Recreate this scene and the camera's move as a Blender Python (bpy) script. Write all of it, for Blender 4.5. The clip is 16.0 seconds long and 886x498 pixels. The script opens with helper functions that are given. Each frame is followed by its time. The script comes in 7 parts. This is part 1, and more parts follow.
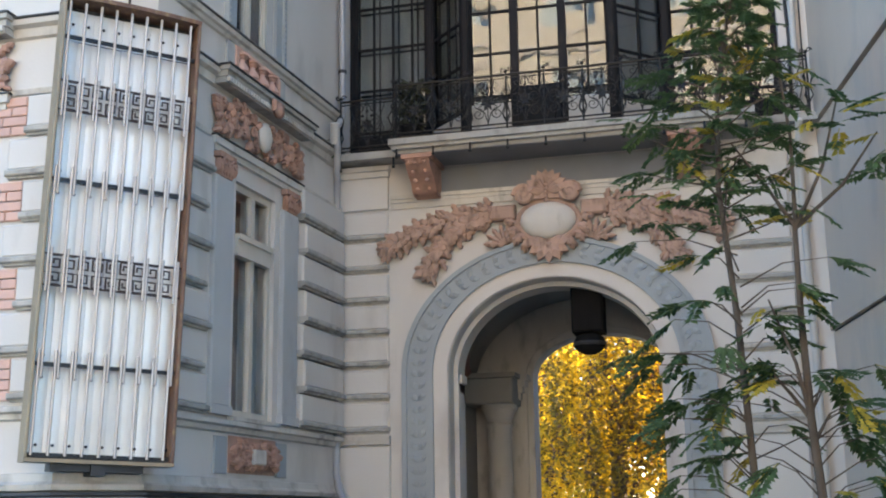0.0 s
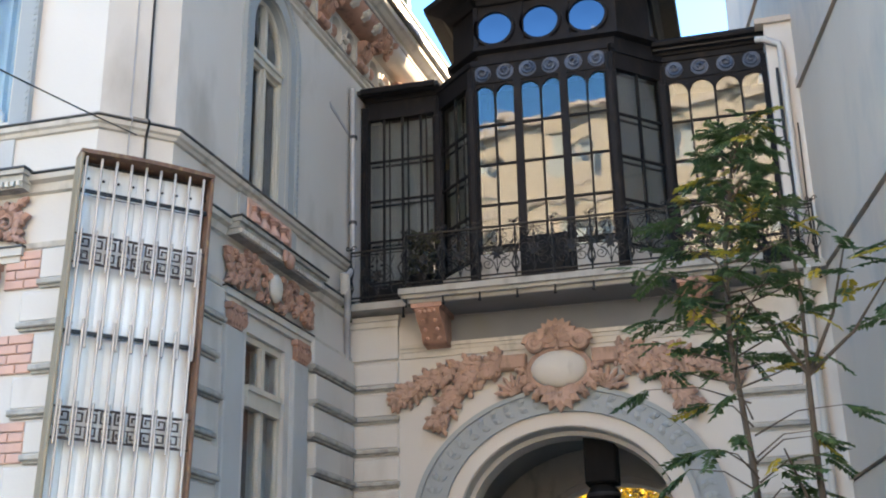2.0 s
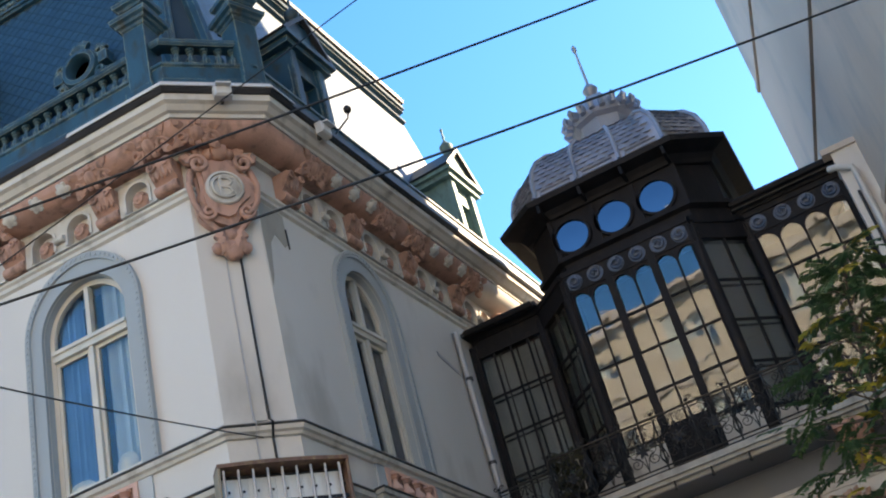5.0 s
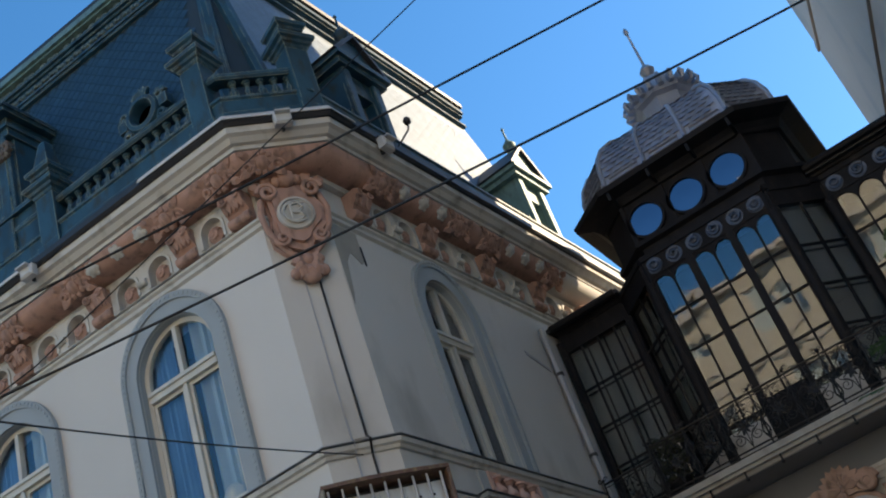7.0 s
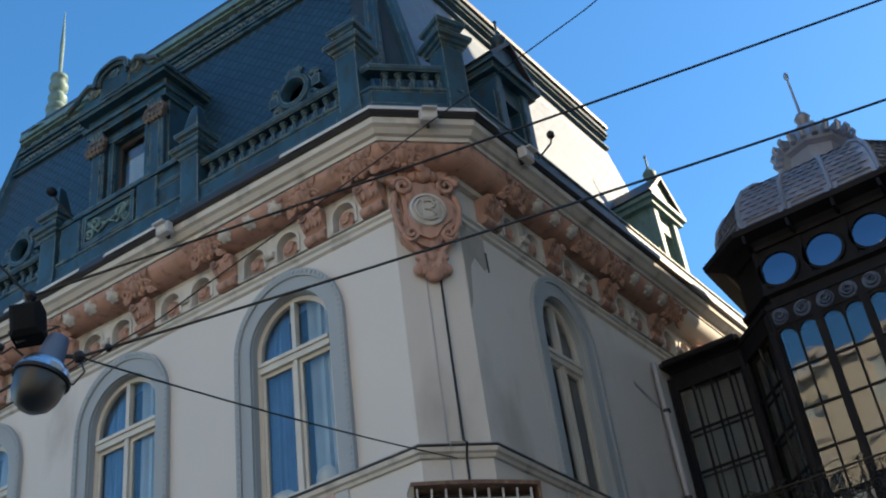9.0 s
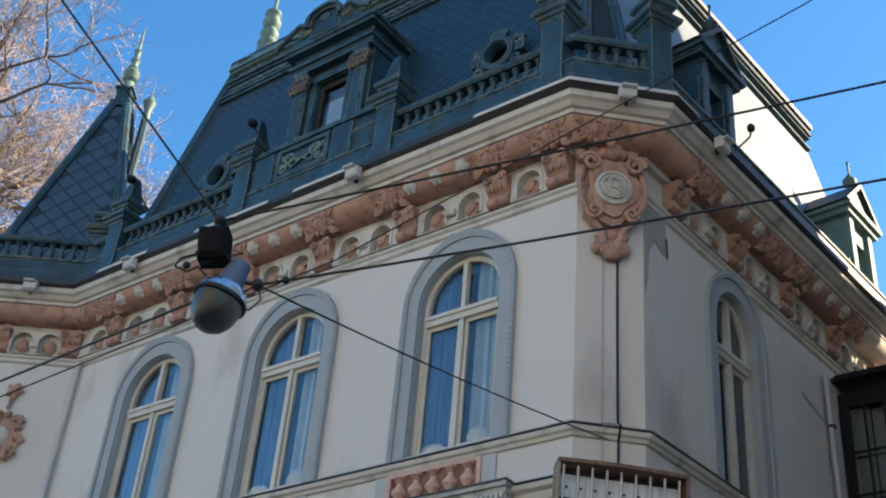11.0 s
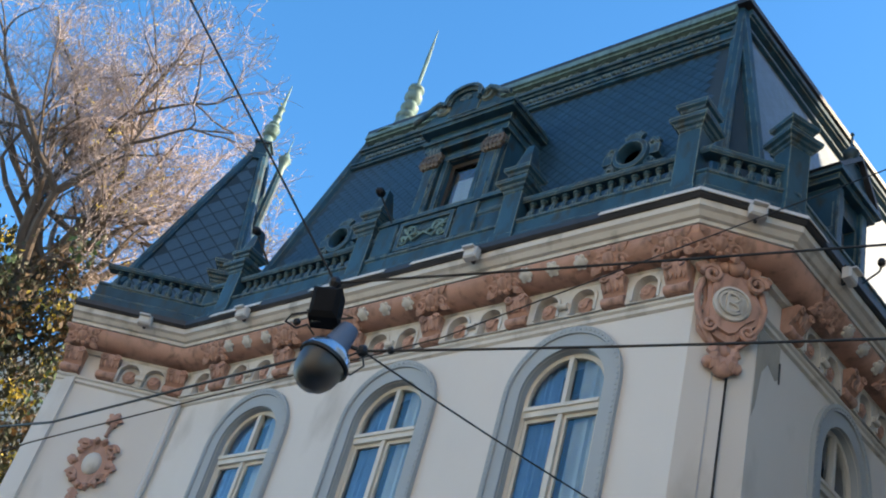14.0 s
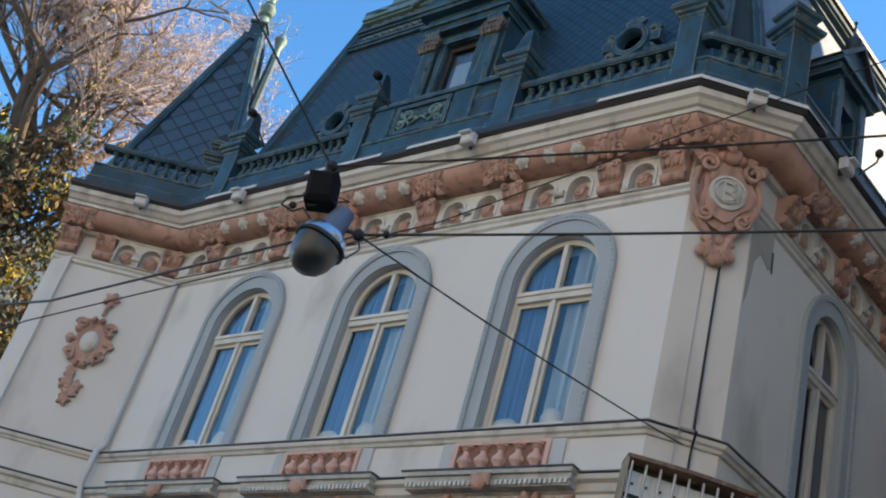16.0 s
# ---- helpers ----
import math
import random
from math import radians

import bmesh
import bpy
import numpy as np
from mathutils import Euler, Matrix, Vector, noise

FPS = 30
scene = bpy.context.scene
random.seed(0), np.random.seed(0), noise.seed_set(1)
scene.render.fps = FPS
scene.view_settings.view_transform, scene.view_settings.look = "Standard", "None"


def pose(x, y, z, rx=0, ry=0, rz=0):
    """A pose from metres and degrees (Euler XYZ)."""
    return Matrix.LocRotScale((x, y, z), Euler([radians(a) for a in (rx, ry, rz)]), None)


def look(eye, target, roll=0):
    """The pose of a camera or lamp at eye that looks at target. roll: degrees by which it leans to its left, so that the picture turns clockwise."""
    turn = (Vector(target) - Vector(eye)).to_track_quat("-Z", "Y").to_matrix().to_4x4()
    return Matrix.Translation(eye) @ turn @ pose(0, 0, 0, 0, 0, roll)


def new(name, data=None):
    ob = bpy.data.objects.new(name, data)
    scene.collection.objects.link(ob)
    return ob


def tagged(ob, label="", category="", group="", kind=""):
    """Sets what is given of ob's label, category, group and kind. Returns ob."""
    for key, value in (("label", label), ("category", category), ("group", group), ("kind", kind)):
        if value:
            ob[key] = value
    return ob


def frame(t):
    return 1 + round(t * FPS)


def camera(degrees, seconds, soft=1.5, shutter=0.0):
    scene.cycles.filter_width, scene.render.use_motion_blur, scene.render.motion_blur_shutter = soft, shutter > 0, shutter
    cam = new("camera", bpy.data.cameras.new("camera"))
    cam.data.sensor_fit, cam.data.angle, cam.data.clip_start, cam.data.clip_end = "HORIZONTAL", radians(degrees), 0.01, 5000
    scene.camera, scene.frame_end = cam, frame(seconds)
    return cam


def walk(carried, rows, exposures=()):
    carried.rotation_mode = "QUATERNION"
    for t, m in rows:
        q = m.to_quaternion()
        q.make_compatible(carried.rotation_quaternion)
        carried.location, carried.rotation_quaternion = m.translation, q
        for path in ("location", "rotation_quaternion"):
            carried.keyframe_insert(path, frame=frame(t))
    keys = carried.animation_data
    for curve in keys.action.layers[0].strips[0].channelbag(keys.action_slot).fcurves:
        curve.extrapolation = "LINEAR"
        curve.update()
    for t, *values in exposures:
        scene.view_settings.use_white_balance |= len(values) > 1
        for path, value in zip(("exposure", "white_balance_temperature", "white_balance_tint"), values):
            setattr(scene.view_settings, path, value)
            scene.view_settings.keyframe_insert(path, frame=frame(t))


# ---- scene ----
cam = camera(40.5, 16.0, 2.0)
# seconds, tilt, lean, turn; the camera stands in one spot and turns
TURNS = [
    (0.0, 102.81, 0.83, 14.28),
    (0.5, 103.95, 0.86, 14.40),
    (1.0, 105.44, 0.93, 14.55),
    (1.5, 107.50, 0.94, 14.67),
    (2.0, 109.93, 1.08, 14.85),
    (2.5, 112.53, 1.91, 15.52),
    (3.0, 114.72, 3.75, 16.92),
    (3.5, 116.65, 6.35, 19.01),
    (4.0, 118.64, 8.97, 21.27),
    (4.5, 120.95, 11.80, 23.89),
    (7.0, 124.56, 17.24, 33.99),
    (7.5, 124.37, 15.80, 34.68),
    (8.0, 124.49, 13.42, 34.79),
    (10.5, 124.50, -2.84, 34.77),
    (11.0, 123.51, -4.49, 36.58),
    (11.5, 122.65, -6.00, 38.18),
    (12.0, 122.40, -7.62, 39.09),
    (12.5, 123.03, -9.63, 38.98),
    (13.0, 124.38, -11.62, 38.25),
    (13.5, 126.24, -13.09, 37.34),
    (14.0, 127.58, -14.01, 36.42),
    (14.5, 127.35, -14.41, 35.96),
    (15.0, 125.70, -14.46, 35.88),
    (15.5, 123.81, -14.55, 35.80),
    (16.0, 122.26, -14.56, 35.79),
]
EYE = (0.0, 0.0, 1.6)
EXPOSURES = [(0.0, 3.04, 9300, 15), (3.0, 3.08, 10000, 17), (3.5, 2.86, 9800, 18), (4.5, 2.44, 9500, 16), (7.0, 1.42, 9100, 12), (8.2, 1.44, 9100, 12), (10.5, 1.60, 9100, 12), (12.5, 1.79, 9500, 14), (14.3, 1.87, 9100, 12), (16.0, 1.81, 9600, 15)]
walk(cam, [(t, pose(*EYE, a, b, c)) for t, a, b, c in TURNS], EXPOSURES)

# ---- light ----
SUN_AZ, SUN_EL = radians(44.5), radians(29)
world = bpy.data.worlds.new("sky")
scene.world = world
world.use_nodes = True
wn = world.node_tree.nodes
sky = wn.new("ShaderNodeTexSky")
sky.sky_type = "NISHITA"
sky.sun_disc = False
sky.sun_elevation = SUN_EL
sky.air_density, sky.dust_density, sky.ozone_density = 1.0, 0.8, 4.5
sky.altitude = 1500
sky.sun_rotation = radians(90) - SUN_AZ
sat = wn.new("ShaderNodeHueSaturation")
sat.inputs["Saturation"].default_value = 1.25
world.node_tree.links.new(sky.outputs[0], sat.inputs["Color"])
world.node_tree.links.new(sat.outputs[0], wn["Background"].inputs[0])
wn["Background"].inputs[1].default_value = 0.15
sun = new("sun", bpy.data.lights.new("sun", "SUN"))
sun.data.energy, sun.data.angle, sun.data.color = 3.6, radians(0.6), (1.0, 0.93, 0.82)
sun.matrix_world = look((50 * math.cos(SUN_AZ), 50 * math.sin(SUN_AZ), 50 * math.tan(SUN_EL)), (0, 0, 0))


# ---- materials ----
def mat(name, col, rough=0.7, metal=0.0, var=0.12, scale=1.2, bump=0.15, grain=30.0, stain=None, amount=0.0, rnd=0.0, spec=0.5):
    """Surface with broad stains, fine grain and relief. stain: a second colour that blotches it."""
    m = bpy.data.materials.new(name)
    m.use_nodes = True
    nt = m.node_tree
    n, link = nt.nodes, nt.links.new
    b = n["Principled BSDF"]
    b.inputs["Roughness"].default_value = rough
    b.inputs["Metallic"].default_value = metal
    b.inputs["Specular IOR Level"].default_value = spec
    tc = n.new("ShaderNodeTexCoord")
    big, fine = n.new("ShaderNodeTexNoise"), n.new("ShaderNodeTexNoise")
    big.inputs["Scale"].default_value, big.inputs["Detail"].default_value = scale, 6
    fine.inputs["Scale"].default_value, fine.inputs["Detail"].default_value = grain, 4
    mp = n.new("ShaderNodeMapping")
    mp.inputs["Scale"].default_value = (1, 1, 0.45)
    link(tc.outputs["Object"], mp.inputs[0])
    link(mp.outputs[0], big.inputs[0])
    link(tc.outputs["Object"], fine.inputs[0])
    ramp = n.new("ShaderNodeValToRGB")
    ramp.color_ramp.elements[0].position, ramp.color_ramp.elements[1].position = 0.3, 0.7
    lo, hi = [c * (1 - var) for c in col], [min(1, c * (1 + var * 0.6)) for c in col]
    ramp.color_ramp.elements[0].color, ramp.color_ramp.elements[1].color = (*lo, 1), (*hi, 1)
    link(big.outputs[0], ramp.inputs[0])
    out = ramp.outputs[0]
    if stain:
        sn = n.new("ShaderNodeTexNoise")
        sn.inputs["Scale"].default_value, sn.inputs["Detail"].default_value = scale * 2.3, 8
        link(mp.outputs[0], sn.inputs[0])
        sr = n.new("ShaderNodeMapRange")
        sr.inputs[1].default_value, sr.inputs[2].default_value = 0.62 - amount * 0.3, 0.8 - amount * 0.2
        link(sn.outputs[0], sr.inputs[0])
        mx = n.new("ShaderNodeMix")
        mx.data_type = "RGBA"
        link(sr.outputs[0], mx.inputs[0])
        link(out, mx.inputs[6])
        mx.inputs[7].default_value = (*stain, 1)
        out = mx.outputs[2]
    if rnd:
        oi, hs = n.new("ShaderNodeObjectInfo"), n.new("ShaderNodeHueSaturation")
        ge = n.new("ShaderNodeNewGeometry")
        ad = n.new("ShaderNodeMath")
        ad.operation = "ADD"
        link(oi.outputs["Random"], ad.inputs[0])
        link(ge.outputs["Random Per Island"], ad.inputs[1])
        fr = n.new("ShaderNodeMath")
        fr.operation = "FRACT"
        link(ad.outputs[0], fr.inputs[0])
        mr = n.new("ShaderNodeMapRange")
        mr.inputs[3].default_value, mr.inputs[4].default_value = 1 - rnd, 1 + rnd
        link(fr.outputs[0], mr.inputs[0])
        link(mr.outputs[0], hs.inputs["Value"])
        link(out, hs.inputs["Color"])
        out = hs.outputs[0]
    link(out, b.inputs["Base Color"])
    if bump:
        bp = n.new("ShaderNodeBump")
        bp.inputs["Strength"].default_value, bp.inputs["Distance"].default_value = bump, 0.02
        link(fine.outputs[0], bp.inputs["Height"])
        link(bp.outputs[0], b.inputs["Normal"])
    return m


def worn_edges(m, colour, radius=0.03, gain=7.0):
    """Pale wear along the edges, broken up by noise."""
    n, link = m.node_tree.nodes, m.node_tree.links.new
    b = n["Principled BSDF"]
    src = b.inputs["Base Color"].links[0].from_socket
    be, ge, dot = n.new("ShaderNodeBevel"), n.new("ShaderNodeNewGeometry"), n.new("ShaderNodeVectorMath")
    be.samples = 4
    be.inputs["Radius"].default_value = radius
    dot.operation = "DOT_PRODUCT"
    link(be.outputs[0], dot.inputs[0])
    link(ge.outputs["Normal"], dot.inputs[1])
    edge, no, mul = n.new("ShaderNodeMath"), n.new("ShaderNodeTexNoise"), n.new("ShaderNodeMath")
    edge.operation, mul.operation, mul.use_clamp = "SUBTRACT", "MULTIPLY", True
    edge.inputs[0].default_value = 1.0
    link(dot.outputs["Value"], edge.inputs[1])
    tc = n.new("ShaderNodeTexCoord")
    no.inputs["Scale"].default_value, no.inputs["Detail"].default_value = 5.0, 6
    link(tc.outputs["Object"], no.inputs[0])
    mr = n.new("ShaderNodeMapRange")
    mr.inputs[1].default_value, mr.inputs[2].default_value, mr.inputs[4].default_value = 0.40, 0.62, gain
    link(no.outputs[0], mr.inputs[0])
    link(edge.outputs[0], mul.inputs[0])
    link(mr.outputs[0], mul.inputs[1])
    mx = n.new("ShaderNodeMix")
    mx.data_type = "RGBA"
    link(mul.outputs[0], mx.inputs[0])
    link(src, mx.inputs[6])
    mx.inputs[7].default_value = (*colour, 1)
    link(mx.outputs[2], b.inputs["Base Color"])


def glass_mat(name, tint=(0.9, 0.94, 0.96), rough=0.01, wavy=0.0, ior=1.52):
    m = bpy.data.materials.new(name)
    m.use_nodes = True
    n, link = m.node_tree.nodes, m.node_tree.links.new
    b = n["Principled BSDF"]
    b.inputs["Base Color"].default_value = (*tint, 1)
    b.inputs["Transmission Weight"].default_value = 1.0
    b.inputs["Roughness"].default_value = rough
    b.inputs["IOR"].default_value = ior
    if wavy:
        tc, no, bp = n.new("ShaderNodeTexCoord"), n.new("ShaderNodeTexNoise"), n.new("ShaderNodeBump")
        no.inputs["Scale"].default_value = 1.6
        link(tc.outputs["Object"], no.inputs[0])
        link(no.outputs[0], bp.inputs["Height"])
        bp.inputs["Strength"].default_value, bp.inputs["Distance"].default_value = wavy, 0.02
        link(bp.outputs[0], b.inputs["Normal"])
    return m


M_WHITE = mat("plaster_white", (0.575, 0.54, 0.51), 0.85, var=0.06, scale=0.5, bump=0.1, stain=(0.41, 0.38, 0.35), amount=0.2)
M_STONE = mat("moulding_cream", (0.54, 0.505, 0.465), 0.8, var=0.1, scale=1.5, bump=0.2, stain=(0.30, 0.275, 0.245), amount=0.3)
M_GREY = mat("plaster_blue_grey", (0.31, 0.345, 0.365), 0.85, var=0.06, scale=1, bump=0.1)
M_PINK = mat("terracotta_paint", (0.44, 0.245, 0.19), 0.8, var=0.18, scale=3, bump=0.3, stain=(0.19, 0.11, 0.085), amount=0.35)
M_TERRA = mat("pale_terracotta_paint", (0.45, 0.285, 0.225), 0.8, var=0.25, scale=4, bump=0.35, stain=(0.19, 0.125, 0.095), amount=0.3)
M_PALE_PINK = mat("pale_pink_paint", (0.60, 0.36, 0.30), 0.8, var=0.12, scale=3, bump=0.2)
M_COPPER = mat("green_sheet_metal", (0.0125, 0.062, 0.096), 0.5, 0.0, var=0.45, scale=2.5, bump=0.15, stain=(0.035, 0.036, 0.030), amount=0.35, spec=0.3)
worn_edges(M_COPPER, (0.22, 0.25, 0.20), 0.035, 9.0)
# pale ridge trim; on finials and one dormer the paleness stands for sunlight
M_VERDIGRIS = mat("worn_and_sunlit_verdigris", (0.12, 0.215, 0.20), 0.55, 0.1, var=0.3, scale=5, bump=0.2, stain=(0.08, 0.12, 0.11), amount=0.35)
M_WORNGILT = mat("worn_green_gilding", (0.13, 0.155, 0.125), 0.5, 0.1, var=0.4, scale=7, bump=0.2, stain=(0.04, 0.08, 0.09), amount=0.3)
M_RUSTGILT = mat("brown_worn_gilding", (0.11, 0.075, 0.055), 0.6, 0.0, var=0.4, scale=7, bump=0.2, stain=(0.16, 0.15, 0.12), amount=0.35)
M_SLATE = mat("slate", (0.0115, 0.052, 0.090), 0.5, var=0.2, scale=6, bump=0.2, stain=(0.022, 0.055, 0.075), amount=0.3, rnd=0.11, spec=0.35)
M_TURRET = mat("large_blue_slate", (0.032, 0.075, 0.112), 0.5, var=0.15, scale=6, bump=0.2, rnd=0.07, spec=0.45)
# the same slate made paler and glossier to carry the sun's glare
M_SIDESLATE = mat("sunlit_side_slate", (0.095, 0.155, 0.215), 0.56, 0.1, var=0.12, scale=6, bump=0.15, rnd=0.10, spec=1.0)
M_ENAMEL = mat("dark_blue_enamel", (0.05, 0.075, 0.12), 0.35, 0.1, var=0.2, scale=5, bump=0.05)
M_ZINC = mat("zinc_sheet", (0.34, 0.35, 0.40), 0.45, 0.5, var=0.15, scale=3, bump=0.15, rnd=0.1)
M_DARK = mat("dark_gutter_metal", (0.035, 0.035, 0.04), 0.5, 0.3, var=0.2, scale=4, bump=0.15)
M_IRON = mat("black_wrought_iron", (0.015, 0.015, 0.017), 0.45, 0.4, var=0.2, scale=8, bump=0.1)
M_BAY = mat("dark_brown_bay_metal", (0.013, 0.0125, 0.015), 0.55, 0.0, var=0.3, scale=3, bump=0.2, stain=(0.026, 0.021, 0.019), amount=0.2, spec=0.14)
# grey whose darkness also stands in for the shade under the slab
M_SOFFIT = mat("shaded_grey_soffit", (0.20, 0.205, 0.22), 0.9, var=0.15, scale=0.9, bump=0.15, stain=(0.19, 0.19, 0.19), amount=0.3)
M_SOOT = mat("sooty_black_iron", (0.010, 0.010, 0.011), 0.9, 0.0, var=0.2, scale=8, bump=0.1, spec=0.1)
M_CREAM = mat("cream_window_paint", (0.56, 0.515, 0.45), 0.5, var=0.1, scale=4, bump=0.1)
M_CONCRETE = mat("grey_render", (0.55, 0.455, 0.39), 0.9, var=0.14, scale=0.35, bump=0.15, stain=(0.33, 0.32, 0.305), amount=0.3)
# darker and greyer than the cream mouldings, with blotches
M_SLAB = mat("grey_slab_stone", (0.36, 0.34, 0.315), 0.85, var=0.2, scale=1.5, bump=0.25, stain=(0.20, 0.19, 0.175), amount=0.4)
# the passage's shade is put into this plaster's darker tone
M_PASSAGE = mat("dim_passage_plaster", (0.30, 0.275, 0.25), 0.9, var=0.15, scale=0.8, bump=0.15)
M_BARE = mat("bare_render", (0.34, 0.31, 0.275), 0.95, var=0.15, scale=3, bump=0.4)
# block lips and hoods, a darker blotched grey than the blocks
M_LIP = mat("grey_block_lip", (0.40, 0.385, 0.36), 0.9, var=0.2, scale=2.5, bump=0.3, stain=(0.24, 0.23, 0.21), amount=0.4)
M_UNDERSLATE = mat("roof_felt", (0.014, 0.036, 0.054), 0.8, var=0.2, scale=2, bump=0.1)
M_LEAD = mat("weathered_lead", (0.15, 0.15, 0.155), 0.6, 0.2, var=0.3, scale=3, bump=0.15, stain=(0.3, 0.29, 0.27), amount=0.3)
M_PIPE = mat("painted_downpipe", (0.50, 0.49, 0.48), 0.5, var=0.12, scale=3, bump=0.1)
M_LEADPIPE = mat("grey_downpipe", (0.40, 0.40, 0.42), 0.5, 0.3, var=0.2, scale=3, bump=0.1)
# unseen ground, lightened to bounce more light onto the undersides
M_ASPHALT = mat("lightened_asphalt", (0.12, 0.115, 0.11), 0.9, var=0.2, scale=0.8, bump=0.5, grain=60)
M_BARK = mat("grey_brown_bark", (0.10, 0.075, 0.06), 0.9, var=0.3, scale=6, bump=0.6)
M_TWIG = mat("pinkish_twig_bark", (0.36, 0.29, 0.275), 0.9, var=0.3, scale=6, bump=0.3)
# curtain blue stands in for the sky reflected by the glass
M_CURTAIN = mat("sky_tinted_curtain", (0.10, 0.24, 0.42), 0.9, var=0.2, scale=3, bump=0.2)
M_SHEER = mat("pale_curtain", (0.42, 0.50, 0.52), 0.9, var=0.15, scale=3, bump=0.2)
M_ROOM = mat("dim_room", (0.12, 0.12, 0.13), 0.9, var=0.2, scale=1, bump=0)
M_LAMPBODY = mat("blue_grey_enamel", (0.07, 0.11, 0.18), 0.5, 0.0, var=0.1, scale=5, bump=0.05)
M_RIM = mat("polished_rim", (0.6, 0.65, 0.72), 0.2, 0.9, var=0.1, scale=5, bump=0.05)
M_SIGNFRAME = mat("rusty_brown_frame", (0.16, 0.08, 0.055), 0.55, 0.2, var=0.3, scale=5, bump=0.2, stain=(0.3, 0.2, 0.1), amount=0.3)
M_BRASSY = mat("ochre_painted_steel", (0.28, 0.21, 0.14), 0.5, 0.2, var=0.2, scale=4, bump=0.1)
M_SHEET = mat("bright_sheet_steel", (0.80, 0.77, 0.74), 0.45, 0.3, var=0.22, scale=1.3, bump=0.15, grain=2.2)
M_RUSTIRON = mat("rust_brown_iron", (0.045, 0.028, 0.026), 0.55, 0.2, var=0.3, scale=8, bump=0.15)
M_PALEGREY = mat("plaster_pale_grey", (0.42, 0.43, 0.435), 0.85, var=0.08, scale=1.5, bump=0.1, stain=(0.33, 0.33, 0.33), amount=0.2)
M_ROD = mat("grey_steel_rod", (0.42, 0.41, 0.42), 0.4, 0.5, var=0.15, scale=8, bump=0.1)
M_OPPOSITE = mat("cream_render", (0.55, 0.505, 0.42), 0.85, var=0.06, scale=0.4, bump=0.1)
M_LAMPGLASS = glass_mat("smoky_lamp_glass", (0.17, 0.17, 0.175), 0.35)
M_GLASS = glass_mat("window_glass", wavy=0.06)
M_OLDGLASS = glass_mat("uneven_bay_glass", (0.55, 0.58, 0.58), 0.01, wavy=0.12, ior=1.85)


def leaf_mat(name, col, var=0.3, through_light=0.35):
    m = mat(name, col, 0.55, var=var, scale=9, bump=0.1, rnd=0.22)
    b = m.node_tree.nodes["Principled BSDF"]
    src = b.inputs["Base Color"].links[0].from_socket
    tr, mx = m.node_tree.nodes.new("ShaderNodeBsdfTranslucent"), m.node_tree.nodes.new("ShaderNodeMixShader")
    out = m.node_tree.nodes["Material Output"]
    m.node_tree.links.new(src, tr.inputs[0])
    mx.inputs[0].default_value = through_light
    m.node_tree.links.new(b.outputs[0], mx.inputs[1])
    m.node_tree.links.new(tr.outputs[0], mx.inputs[2])
    m.node_tree.links.new(mx.outputs[0], out.inputs[0])
    return m


M_LEAF = leaf_mat("green_leaf", (0.07, 0.13, 0.05))
M_LEAF_YELLOW = leaf_mat("yellowing_leaf", (0.52, 0.39, 0.06))
M_GOLD = leaf_mat("golden_leaf", (0.80, 0.53, 0.05), through_light=0.62)
M_PALELEAF = leaf_mat("faded_leaf", (0.46, 0.37, 0.335))
# leaf whose dark colour holds the inner shade of the crown
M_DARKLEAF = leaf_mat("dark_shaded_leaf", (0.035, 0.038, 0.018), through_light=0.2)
M_BROWNLEAF = leaf_mat("brown_dry_leaf", (0.13, 0.075, 0.035))
M_BROWNWOOD = mat("brown_wood", (0.035, 0.027, 0.023), 0.6, var=0.2, scale=5, bump=0.2)
M_DARKPINK = mat("shaded_dark_terracotta", (0.24, 0.115, 0.085), 0.9, var=0.15, scale=4, bump=0.2)
M_OLIVE = leaf_mat("shaded_olive_leaf", (0.26, 0.19, 0.035), through_light=0.4)
M_RUST = leaf_mat("russet_leaf", (0.45, 0.16, 0.05))


